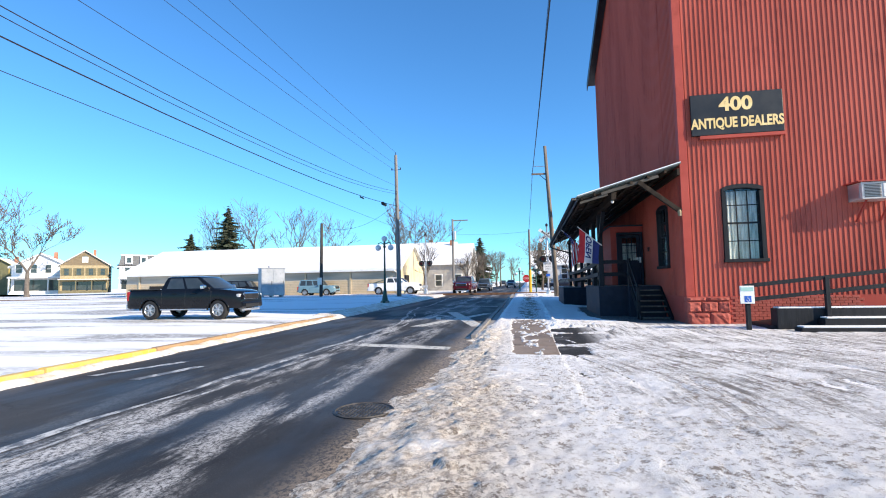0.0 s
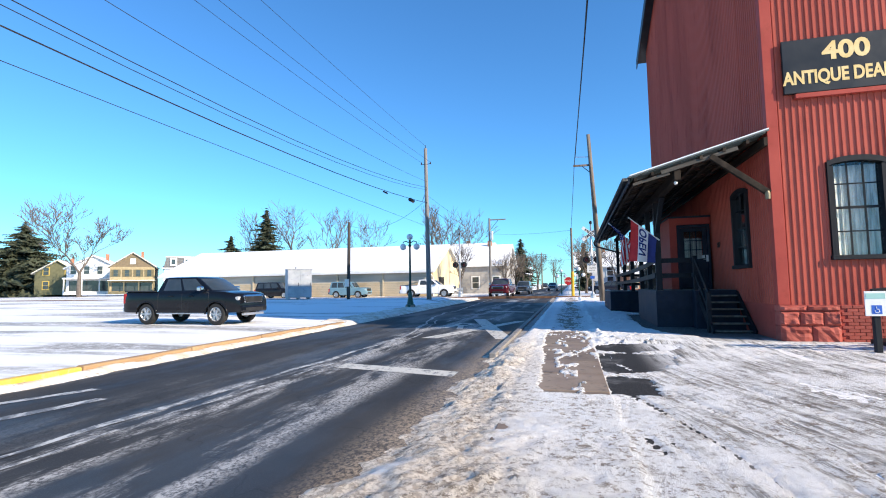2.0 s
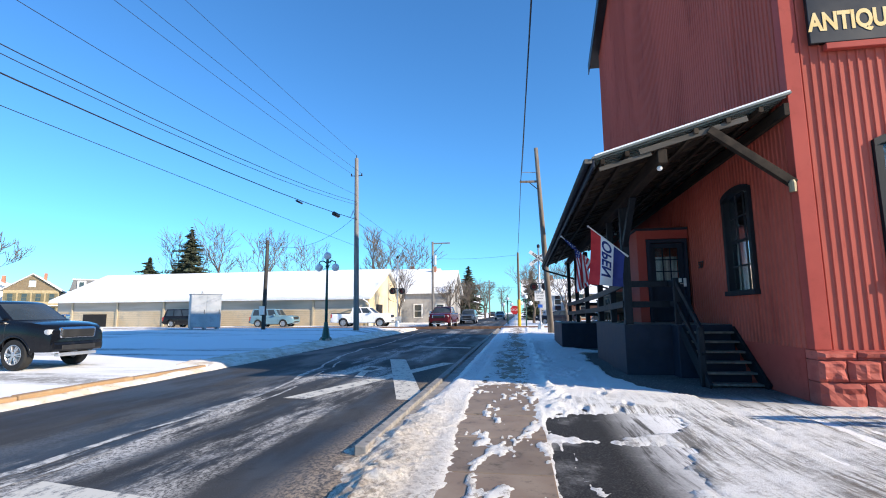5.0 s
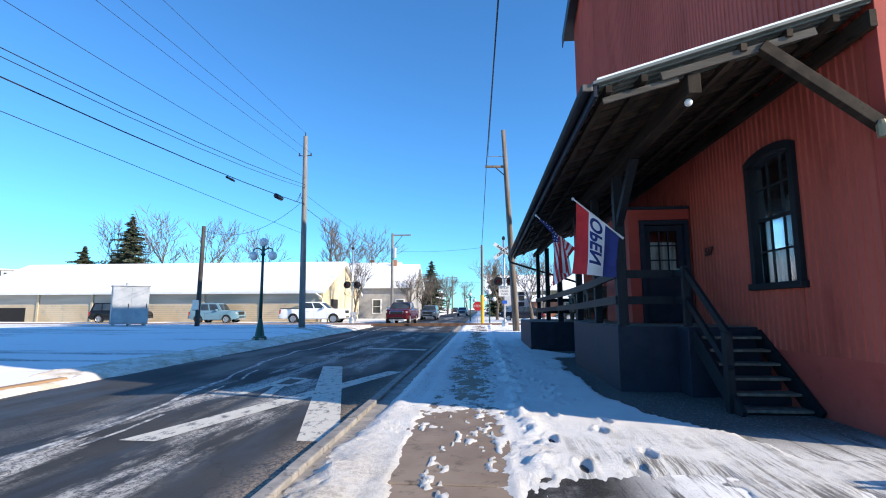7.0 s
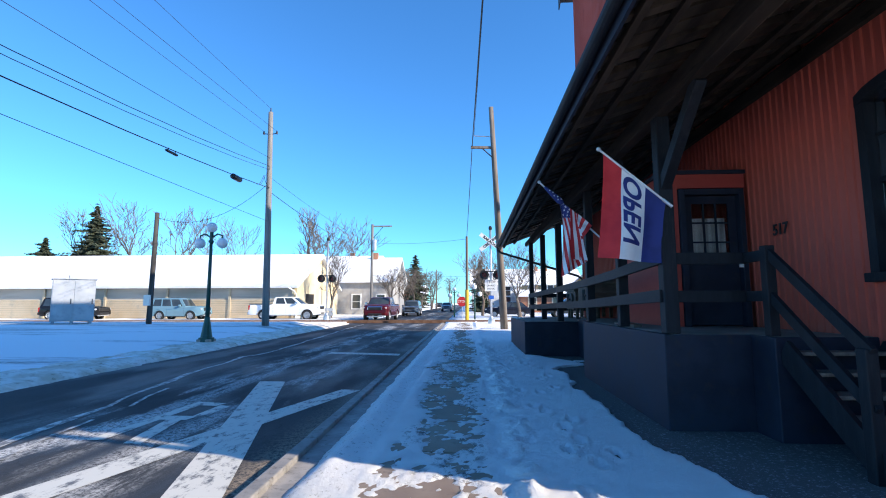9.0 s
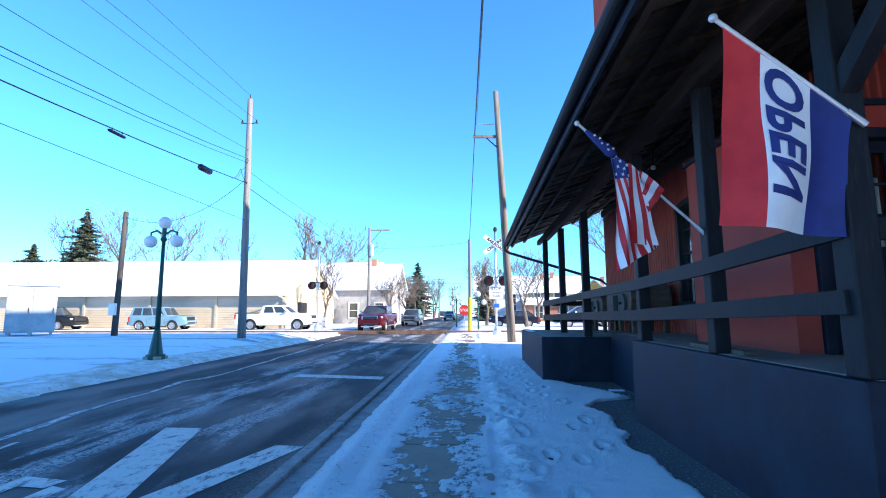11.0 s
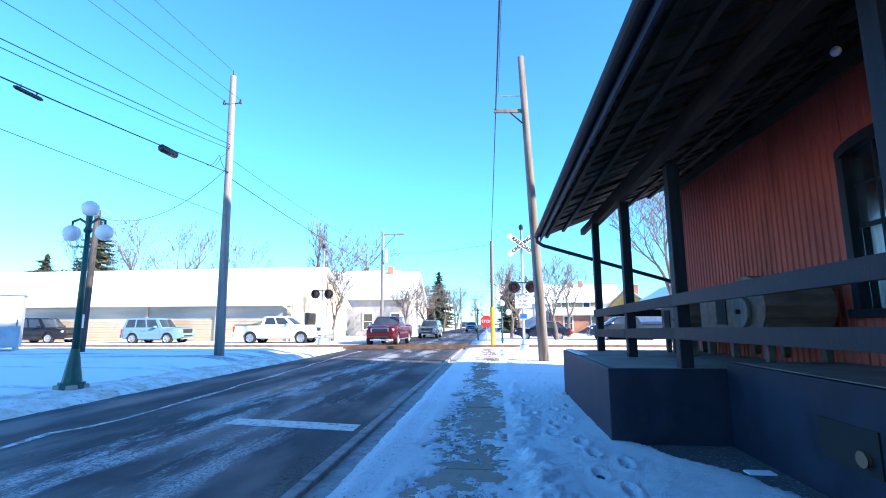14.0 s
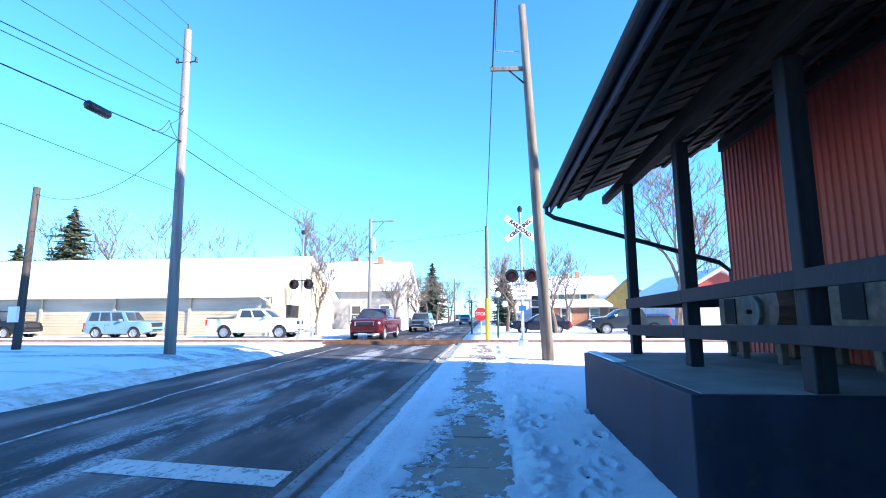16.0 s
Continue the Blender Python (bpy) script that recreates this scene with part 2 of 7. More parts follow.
def forecourt_material():
    """Black tarmac near the footway, grey under a smeared film of snow farther out, streaked by turning tyres."""
    m, n, l, b = material("scraped_tarmac", 0.8)
    b.inputs["Specular IOR Level"].default_value = 0.25
    vec = coords(n, l)
    geo = n.new("ShaderNodeNewGeometry")
    sep = n.new("ShaderNodeSeparateXYZ")
    l.new(geo.outputs["Position"], sep.inputs[0])
    sx = n.new("ShaderNodeMath")
    sx.operation = "MULTIPLY_ADD"
    l.new(ramp(n, l, sep.outputs["Y"], 12.8, 6.0), sx.inputs[0])
    sx.inputs[1].default_value = -1.5
    l.new(sep.outputs["X"], sx.inputs[2])
    comb = n.new("ShaderNodeCombineXYZ")
    l.new(sx.outputs[0], comb.inputs[0])
    slow = n.new("ShaderNodeMath")
    slow.operation = "MULTIPLY"
    l.new(sep.outputs["Y"], slow.inputs[0])
    slow.inputs[1].default_value = 0.06
    l.new(slow.outputs[0], comb.inputs[1])
    arcs = noise_tex(n, l, comb.outputs[0], 7.0, 8, 0.8)
    fine = noise_tex(n, l, vec, 60, 5, 0.75)
    blot = noise_tex(n, l, vec, 1.3, 5, 0.6)
    film = calc(n, l, "ADD", ramp(n, l, sep.outputs["X"], 1.2, 2.2), calc(n, l, "MULTIPLY", ramp(n, l, blot, 0.5, 0.7), 0.25))
    streak = calc(n, l, "MULTIPLY", ramp(n, l, arcs, 0.38, 0.5), film)
    streak = calc(n, l, "MULTIPLY", streak, ramp(n, l, fine, 0.22, 0.5))
    streak = calc(n, l, "MULTIPLY", streak, ramp(n, l, sep.outputs["Y"], 16.5, 14.5))
    tar = mixc(n, l, ramp(n, l, fine, 0.45, 0.7), (0.014, 0.014, 0.015), (0.085, 0.082, 0.078))
    tar = mixc(n, l, calc(n, l, "MULTIPLY", film, 0.6), tar, (0.15, 0.145, 0.135))
    pebble = calc(n, l, "MULTIPLY", ramp(n, l, noise_tex(n, l, vec, 34, 4, 0.7), 0.56, 0.64), ramp(n, l, sep.outputs["Y"], 14.8, 15.6))
    tar = mixc(n, l, calc(n, l, "MULTIPLY", pebble, 0.8), tar, (0.34, 0.34, 0.35))
    l.new(mixc(n, l, streak, tar, (0.86, 0.86, 0.86)), b.inputs["Base Color"])
    bump(n, l, b, noise_tex(n, l, vec, 110, 3), 0.6, 0.006)
    return m


def paint_material(name, colour, worn=0.5):
    """Road paint, crazed and worn through to the tarmac."""
    m, n, l, b = material(name, 0.6)
    vec = coords(n, l)
    w = noise_tex(n, l, coords(n, l, (1, 0.5, 1)), 9, 8, 0.75)
    col = mixc(n, l, ramp(n, l, w, worn, worn + 0.14), colour, (0.12, 0.12, 0.12))
    l.new(col, b.inputs["Base Color"])
    bump(n, l, b, noise_tex(n, l, vec, 60, 3), 0.3, 0.004)
    return m


def glass_material(name="window_glass", tint=(0.9, 0.95, 0.95), rough=0.1):
    m, n, l, b = material(name, rough)
    b.inputs["Base Color"].default_value = (*tint, 1)
    b.inputs["Transmission Weight"].default_value = 1.0
    b.inputs["IOR"].default_value = 1.45
    return m


SNOW, LOT_SNOW, NEAR_SNOW, ROAD = snow_material(), lot_snow_material(), near_snow_material(), road_material()
ROOF_SNOW = surface("roof_snow", (0.86, 0.87, 0.88), (0.8, 0.81, 0.82), 0.6, 0.8, grain=12, relief=0.3)
LINE = paint_material("white_road_paint", (0.58, 0.56, 0.5), 0.5)
LINE_WORN = paint_material("worn_line_paint", (0.56, 0.55, 0.52), 0.42)
SLAB = surface("damp_concrete_slab", (0.21, 0.15, 0.108), (0.26, 0.2, 0.15), 2.2, 0.6, grain=70, relief=0.35, world_space=True, vary=0.15, dirt=(0.07, 0.055, 0.04), spec=0.3)
KERB_STONE = surface("kerb_concrete", (0.34, 0.215, 0.12), (0.4, 0.25, 0.13), 1.3, 0.75, grain=60, relief=0.4, world_space=True, vary=0.1, dirt=(0.42, 0.32, 0.2))
KERB_YELLOW = surface("yellow_kerb_paint", (0.72, 0.46, 0.07), (0.6, 0.42, 0.14), 3, 0.6, grain=60, relief=0.4, world_space=True, dirt=(0.5, 0.42, 0.3))
KERB_GREY = surface("grey_kerb_stone", (0.2, 0.19, 0.18), (0.3, 0.28, 0.26), 4, 0.75, grain=60, relief=0.5, world_space=True, vary=0.15, dirt=(0.055, 0.047, 0.04))
LOT_ASPHALT = forecourt_material()
RED = surface("red_painted_metal", (0.4, 0.082, 0.056), (0.48, 0.105, 0.074), 0.7, 0.6, grain=30, relief=0.12, stretch=(1, 1, 0.25), world_space=True, dirt=(0.3, 0.055, 0.04), spec=0.15)
RED_FLAT = surface("red_painted_render", (0.38, 0.062, 0.048), (0.44, 0.08, 0.06), 0.9, 0.65, grain=50, relief=0.2, world_space=True, dirt=(0.32, 0.055, 0.04), spec=0.15)
RED_STONE = surface("red_painted_stone", (0.33, 0.06, 0.045), (0.42, 0.1, 0.075), 4, 0.75, grain=20, relief=0.7, vary=0.12, dirt=(0.24, 0.05, 0.04))
BLACK_PAINT = surface("blue_black_paint", (0.011, 0.016, 0.03), (0.019, 0.026, 0.044), 2.5, 0.6, grain=60, relief=0.3, dirt=(0.024, 0.025, 0.028), spec=0.22)
POST_PAINT = surface("dark_painted_timber", (0.007, 0.009, 0.013), (0.013, 0.016, 0.021), 3, 0.6, grain=40, relief=0.4, stretch=(4, 4, 0.5), dirt=(0.025, 0.025, 0.026), spec=0.22)
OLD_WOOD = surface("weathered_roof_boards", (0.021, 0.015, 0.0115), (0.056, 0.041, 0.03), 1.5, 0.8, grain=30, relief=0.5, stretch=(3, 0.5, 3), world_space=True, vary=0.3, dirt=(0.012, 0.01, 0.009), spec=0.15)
GREY_WOOD = surface("grey_weathered_timber", (0.1, 0.088, 0.075), (0.18, 0.165, 0.145), 2, 0.8, grain=40, relief=0.5, stretch=(4, 4, 0.4), dirt=(0.09, 0.075, 0.06))
DECK = surface("worn_deck_boards", (0.16, 0.14, 0.125), (0.24, 0.215, 0.19), 1.6, 0.8, grain=50, relief=0.4, world_space=True, vary=0.15)
STEEL = surface("galvanised_steel", (0.5, 0.52, 0.54), (0.62, 0.63, 0.65), 2, 0.4, 0.8, grain=30, relief=0.08)
BLACK_METAL = surface("black_metal", (0.012, 0.012, 0.014), (0.022, 0.022, 0.024), 3, 0.45, grain=40, relief=0.1)
RUBBER = surface("tyre_rubber", (0.014, 0.014, 0.015), (0.025, 0.025, 0.025), 6, 0.85, grain=60, relief=0.3)
WIRE = surface("cable_sheath", (0.012, 0.012, 0.014), (0.02, 0.02, 0.022), 3, 0.6, relief=0)
WHITE = surface("white_paint", (0.78, 0.78, 0.77), (0.7, 0.7, 0.69), 1.2, 0.55, grain=40, relief=0.1)
GLASS = glass_material()
DARK_IN = surface("dark_interior", (0.012, 0.012, 0.013), (0.02, 0.018, 0.018), 2, 0.9, relief=0)
CURTAIN = surface("white_net_curtain", (0.7, 0.7, 0.67), (0.3, 0.3, 0.29), 5, 0.9, grain=50, relief=0.2, stretch=(3, 3, 0.3))
GOLD = surface("gold_lettering", (0.75, 0.52, 0.2), (0.82, 0.6, 0.28), 4, 0.5, relief=0.05)
BARK = surface("bare_bark", (0.12, 0.09, 0.07), (0.2, 0.16, 0.13), 2, 0.9, grain=30, relief=0.5)
BARK_PALE = surface("pale_bark", (0.1, 0.082, 0.07), (0.17, 0.143, 0.122), 2, 0.9, grain=30, relief=0.5)
NEEDLES = surface("spruce_needles", (0.045, 0.06, 0.035), (0.085, 0.095, 0.06), 1.0, 0.8, relief=0)
RUST = surface("rusty_rail", (0.16, 0.08, 0.045), (0.24, 0.13, 0.08), 3, 0.7, 0.3, grain=40, relief=0.3)


def plain(name, colour, rough=0.5, metal=0.0, relief=0.1):
    d = tuple(c * 0.82 for c in colour)
    return surface(name, colour, d, 1.7, rough, metal, grain=45, relief=relief)

# ---- building helpers ----


def thing(name, label, category, at=(0, 0, 0), group="", kind=""):
    ob = new(name)
    ob.empty_display_size = 0.1
    ob.location = at
    return tagged(ob, label, category, group, kind)


def base_of(ob):
    while ob.parent:
        ob = ob.parent
    return ob.matrix_basis


def to_mesh(name, bm, mat, smooth=False):
    me = bpy.data.meshes.new(name)
    bmesh.ops.recalc_face_normals(bm, faces=bm.faces)
    bm.to_mesh(me)
    bm.free()
    me.materials.append(mat)
    if smooth:
        me.polygons.foreach_set("use_smooth", [True] * len(me.polygons))
    return me


def part(name, bm, mat, parent=None, label="", smooth=False):
    """Links a bmesh, given in the world's metres, as one mesh under a thing or a part."""
    if parent is not None:
        bm.transform(base_of(parent).inverted())
    ob = new(name, to_mesh(name, bm, mat, smooth))
    if parent is not None:
        ob.parent = parent
    return tagged(ob, label) if label else ob


def solid(name, bm, mat, label, category, at, group="", kind="", smooth=False):
    """A thing that is one mesh, with its origin at its base."""
    bm.transform(Matrix.Translation(-Vector(at)))
    ob = new(name, to_mesh(name, bm, mat, smooth))
    ob.location = at
    return tagged(ob, label, category, group, kind)


def box(bm, x0, x1, y0, y1, z0, z1, bevel=0.0, m=None):
    made = bmesh.ops.create_cube(bm, size=1.0)
    vs = made["verts"]
    mm = Matrix.Translation(((x0 + x1) / 2, (y0 + y1) / 2, (z0 + z1) / 2)) @ Matrix.Diagonal((x1 - x0, y1 - y0, z1 - z0, 1))
    bmesh.ops.transform(bm, matrix=mm, verts=vs)
    if bevel:
        es = list({e for v in vs for e in v.link_edges})
        r = bmesh.ops.bevel(bm, geom=es, offset=bevel, segments=2, affect="EDGES", profile=0.5)
        vs = list({v for f in r["faces"] for v in f.verts} | {v for v in vs if v.is_valid})
    if m is not None:
        bmesh.ops.transform(bm, matrix=m, verts=vs)
    return vs


def bx(*a, **k):
    bm = bmesh.new()
    box(bm, *a, **k)
    return bm


def tube(bm, points, radii, sides=8, caps=True):
    """A round bar through points with a radius at each."""
    pts = [Vector(p) for p in points]
    if isinstance(radii, (int, float)):
        radii = [radii] * len(pts)
    rings = []
    ref = Vector((0.31, 0.22, 0.92)).normalized()
    for i, p in enumerate(pts):
        d = (pts[min(i + 1, len(pts) - 1)] - pts[max(i - 1, 0)]).normalized()
        r = ref if abs(d.dot(ref)) < 0.94 else Vector((1, 0, 0))
        u = d.cross(r).normalized()
        w = d.cross(u)
        rings.append([bm.verts.new(p + (u * math.cos(2 * math.pi * k / sides) + w * math.sin(2 * math.pi * k / sides)) * radii[i]) for k in range(sides)])
    for a, b in zip(rings, rings[1:]):
        for k in range(sides):
            bm.faces.new((a[k], a[(k + 1) % sides], b[(k + 1) % sides], b[k]))
    if caps:
        bm.faces.new(rings[0][::-1])
        bm.faces.new(rings[-1])


def tb(points, radii, sides=8):
    bm = bmesh.new()
    tube(bm, points, radii, sides)
    return bm


def beam(bm, a, b, w, h, up=(0, 0, 1)):
    """A squared timber from a to b, w across and h deep."""
    a, b = Vector(a), Vector(b)
    d = (b - a).normalized()
    s = d.cross(Vector(up)).normalized()
    u = s.cross(d)
    m = Matrix((s, d, u)).transposed().to_4x4()
    m.translation = (a + b) / 2
    ln = (b - a).length
    return box(bm, -w / 2, w / 2, -ln / 2, ln / 2, -h / 2, h / 2, min(w, h) * 0.06, m)


def bmb(*a, **k):
    bm = bmesh.new()
    beam(bm, *a, **k)
    return bm


def prism(bm, outline, axis, lo, hi):
    """A flat outline pushed from lo to hi along an axis; the outline's two numbers fill the other axes in order."""
    i = "xyz".index(axis)
    def at(p, v):
        q = list(p)
        q.insert(i, v)
        return q
    a = [bm.verts.new(at(p, lo)) for p in outline]
    b = [bm.verts.new(at(p, hi)) for p in outline]
    bm.faces.new(a)
    bm.faces.new(b[::-1])
    for k in range(len(a)):
        bm.faces.new((a[k], a[(k + 1) % len(a)], b[(k + 1) % len(a)], b[k]))


def text_mesh(words, size, mat, name, parent, m, depth=0.006, bend=None, label="", bold=0.0):
    """Raised lettering in the built-in font, centred; bend moves each point, given as (x, y, z) of the flat text."""
    cu = bpy.data.curves.new(name, "FONT")
    cu.body, cu.size, cu.align_x, cu.align_y, cu.extrude = words, size, "CENTER", "CENTER", depth
    cu.resolution_u, cu.offset = 4, size * bold
    tmp = bpy.data.objects.new(name, cu)
    scene.collection.objects.link(tmp)
    me = bpy.data.meshes.new_from_object(tmp.evaluated_get(bpy.context.evaluated_depsgraph_get()))
    bpy.data.objects.remove(tmp)
    bpy.data.curves.remove(cu)
    bm = bmesh.new()
    bm.from_mesh(me)
    bpy.data.meshes.remove(me)
    if bend:
        bmesh.ops.subdivide_edges(bm, edges=bm.edges, cuts=1)
        for v in bm.verts:
            v.co = bend(v.co)
    else:
        bm.transform(m)
    return part(name, bm, mat, parent, label)


def lattice_noise(x, y, seed):
    """Smooth value noise on arrays, 0 to 1."""
    rng = np.random.RandomState(seed)
    tab = rng.rand(256, 256)
    xi, yi = np.floor(x).astype(int), np.floor(y).astype(int)
    fx, fy = x - xi, y - yi
    fx, fy = fx * fx * (3 - 2 * fx), fy * fy * (3 - 2 * fy)
    a, b = tab[xi % 256, yi % 256], tab[(xi + 1) % 256, yi % 256]
    c, d = tab[xi % 256, (yi + 1) % 256], tab[(xi + 1) % 256, (yi + 1) % 256]
    return (a * (1 - fx) + b * fx) * (1 - fy) + (c * (1 - fx) + d * fx) * fy


def fractal(x, y, scale, seed, octaves=4, gain=0.5):
    out, amp, tot = 0, 1.0, 0.0
    for o in range(octaves):
        out = out + amp * lattice_noise(x * scale * 2 ** o + 17.3 * o, y * scale * 2 ** o + 9.1 * o, seed + o)
        tot += amp
        amp *= gain
    return out / tot


def step(v, lo, hi):
    t = np.clip((v - lo) / (hi - lo), 0, 1)
    return t * t * (3 - 2 * t)


def sheet(name, xs, ys, z, mat, smooth=True):
    """A height field over grid lines xs, ys."""
    X, Y = np.meshgrid(xs, ys, indexing="ij")
    Z = z(X, Y)
    nx, ny = len(xs), len(ys)
    co = np.stack([X, Y, Z], -1).reshape(-1, 3)
    i = (np.arange(nx - 1)[:, None] * ny + np.arange(ny - 1)[None, :]).reshape(-1)
    quads = np.stack([i, i + ny, i + ny + 1, i + 1], -1)
    me = bpy.data.meshes.new(name)
    me.vertices.add(len(co))
    me.vertices.foreach_set("co", co.astype(np.float32).ravel())
    me.loops.add(quads.size)
    me.loops.foreach_set("vertex_index", quads.astype(np.int32).ravel())
    me.polygons.add(len(quads))
    me.polygons.foreach_set("loop_start", np.arange(0, quads.size, 4, dtype=np.int32))
    me.polygons.foreach_set("use_smooth", np.full(len(quads), smooth))
    me.update(calc_edges=True)
    me.materials.append(mat)
    return new(name, me)


def lines(*stops):
    """Grid lines: (from, to, step) runs joined."""
    out = []
    for a, b, s in stops:
        out.append(np.arange(a, b - s * 0.3, s))
    out.append(np.array([stops[-1][1]]))
    return np.concatenate(out)


def g(y):
    return np.clip(0.0045 * np.asarray(y, float), 0, 0.2)


def gz(y):
    return float(g(y))


# ---- ground, road, footway ----
ROAD_L, ROAD_R = -8.15, -1.55


def ground_height(X, Y):
    trough = step(X, ROAD_L - 0.12, ROAD_L - 0.1) * (1 - step(X, 15.9, 16.0)) * (1 - step(Y, 46, 46.5)) * step(Y, -12, -11)
    street = step(X, ROAD_L - 0.12, ROAD_L - 0.1) * (1 - step(X, ROAD_R + 0.3, ROAD_R + 0.35)) * (Y > 30)
    ripple = 0.05 * (fractal(X, Y, 0.35, 3) - 0.5) + 0.02 * (fractal(X, Y, 2.5, 5) - 0.5)
    lawn = 0.2 * step(Y, 26, 38) * (1 - step(Y, 42, 46)) * (1 - step(X, -10.5, -8.8)) * step(X, -60, -40)
    return g(Y) + 0.05 + 0.05 * step(Y, 19, 24) + lawn + ripple * (np.abs(X) < 60) - 0.3 * np.maximum(trough, street)


ground = sheet("ground", np.unique(np.concatenate([[-1800, -900, -400, -200, -120, -80], lines((-60, -20, 0.8), (-20, -9, 0.22), (-9, -8.28, 0.12)), [-8.27, -8.26, -8.25, -1.6, -1.25, -1.2, 0, 5, 10, 15.9, 16, 16.3], [30, 60, 120, 300, 900, 1800]])),
               np.unique(np.concatenate([[-1800, -600, -200, -80, -40], lines((-20, -12, 0.5), (-12, 30, 0.3), (30, 60, 0.5)), [65, 70, 80, 100, 150, 300, 900, 1800]])), ground_height, LOT_SNOW)
tagged(ground, "snow-covered car park and open ground with faint tyre tracks", "ground", kind="structure")

road = sheet("road", lines((ROAD_L - 0.02, ROAD_R + 0.3, 0.35)), np.concatenate([lines((-60, 46, 1.0)), [60, 90, 140, 220, 400]]),
             lambda X, Y: g(Y) + 0.03 * (1 - ((X + 4.85) / 3.3) ** 2) - 0.03, ROAD)
tagged(road, "dark worn asphalt road dusted with snow", "road", kind="structure")


def road_z(x, y):
    return gz(y) + 0.03 * (1 - ((x + 4.85) / 3.3) ** 2) - 0.03


def marking(name, corners, mat, label, group=""):
    """A painted strip on the road, given by its corners in order round."""
    bm = bmesh.new()
    a, b, c, d = [Vector((x, y, 0)) for x, y in corners]
    n = max(2, int((d - a).length / 1.0) + 1)
    rows = []
    for i in range(n + 1):
        u, v = a.lerp(d, i / n), b.lerp(c, i / n)
        rows.append([bm.verts.new((p.x, p.y, road_z(p.x, p.y) + 0.005)) for p in (u, u.lerp(v, 0.5), v)])
    for r, s in zip(rows, rows[1:]):
        for k in range(2):
            bm.faces.new((r[k], r[k + 1], s[k + 1], s[k]))
    return tagged(part(name, bm, mat, road), label)


marking("stop_line", [(-4.0, 10.85), (-1.75, 10.5), (-1.75, 10.95), (-4.0, 11.3)], LINE, "white stop line")
marking("stop_line", [(-3.85, 27.2), (-1.7, 27.0), (-1.7, 27.45), (-3.85, 27.65)], LINE, "white stop line")
marking("crossing_mark", [(-3.75, 22.3), (-3.25, 22.3), (-1.35, 15.7), (-1.85, 15.7)], LINE, "white painted stroke of the railway cross")
marking("crossing_mark", [(-3.85, 15.5), (-3.42, 15.5), (-1.6, 21.6), (-1.95, 21.6)], LINE, "white painted stroke of the railway cross")
# the letter R, painted long
for c in ([(-4.0, 18.3), (-3.82, 18.3), (-3.72, 20.15), (-3.9, 20.15)], [(-3.9, 20.15), (-3.45, 20.1), (-3.4, 20.3), (-3.88, 20.38)], [(-3.45, 19.45), (-3.27, 19.55), (-3.24, 20.1), (-3.42, 20.16)],
          [(-3.84, 19.25), (-3.42, 19.25), (-3.36, 19.47), (-3.8, 19.47)], [(-3.5, 18.2), (-3.3, 18.2), (-3.48, 19.25), (-3.68, 19.25)]):
    marking("letter_mark", c, LINE, "white painted letter stroke")
cy = [-30, 0, 4, 7, 10, 13, 16, 20, 23, 25, 26.4, 26.8, 29, 31, 34, 40, 46]
cx = [-5.1, -4.95, -4.9, -4.78, -4.63, -4.5, -4.42, -5.1, -5.69, -5.86, -6.02, -5.78, -5.8, -5.95, -6.1, -6.5, -6.7]
rows_ = []
for i in range(len(cy) - 1):
    m_ = max(1, int((cy[i + 1] - cy[i]) / 0.7))
    for k in range(m_):
        yy = cy[i] + (cy[i + 1] - cy[i]) * k / m_
        rows_.append((float(np.interp(yy, cy, cx)) + 0.035 * math.sin(yy * 2.3) + 0.025 * math.sin(yy * 5.1), yy, 0.055 + 0.025 * math.sin(yy * 1.7 + 1)))
for (xa, ya, wa), (xb, yb, wb) in zip(rows_, rows_[1:]):
    marking("salt_line", [(xa - wa, ya), (xa + wa, ya), (xb + wb, yb), (xb - wb, yb)], LINE_WORN, "pale crust of salt along the road's middle joint")
    if ya < 22 and int(ya * 1.3) % 3:
        marking("centre_line", [(xa + 0.3, ya), (xa + 0.36, ya), (xb + 0.36, yb), (xb + 0.3, yb)], LINE_WORN, "worn centre line")
for c in ([(-7.5, 7.2), (-7.3, 7.2), (-6.6, 8.6), (-6.8, 8.6)], [(-6.4, 6.9), (-6.2, 6.9), (-5.9, 8.1), (-6.1, 8.1)]):
    marking("letter_mark", c, LINE_WORN, "worn white letter stroke")
# iron cover in the carriageway
LID_TREAD = surface("worn_iron", (0.05, 0.045, 0.04), (0.12, 0.11, 0.1), 9, 0.6, 0.3, grain=80, relief=0.3, world_space=True)
cover = thing("manhole_cover", "cast iron manhole cover set in the asphalt", "manhole cover", (-1.95, 5.55, road_z(-1.95, 5.55)))
bm = bmesh.new()
tube(bm, [(-1.95, 5.55, 0.0), (-1.95, 5.55, road_z(-1.95, 5.55) + 0.008)], 0.36, 28)
part("lid", bm, BLACK_METAL, cover)
cz0 = road_z(-1.95, 5.55) + 0.008
bm = bmesh.new()
tube(bm, [(-1.95 + 0.34 * math.cos(a * math.pi / 16), 5.55 + 0.34 * math.sin(a * math.pi / 16), cz0) for a in range(33)], 0.012, 4, False)
part("rim", bm, LID_TREAD, cover)
bm = bmesh.new()
for i in range(-6, 7):
    for j in range(-6, 7):
        if math.hypot(i, j) < 6.1:
            sx, sy = (0.019, 0.011) if (i + j) % 2 else (0.011, 0.019)
            box(bm, -1.95 + 0.05 * i - sx, -1.95 + 0.05 * i + sx, 5.55 + 0.05 * j - sy, 5.55 + 0.05 * j + sy, cz0 - 0.004, cz0 + 0.007)
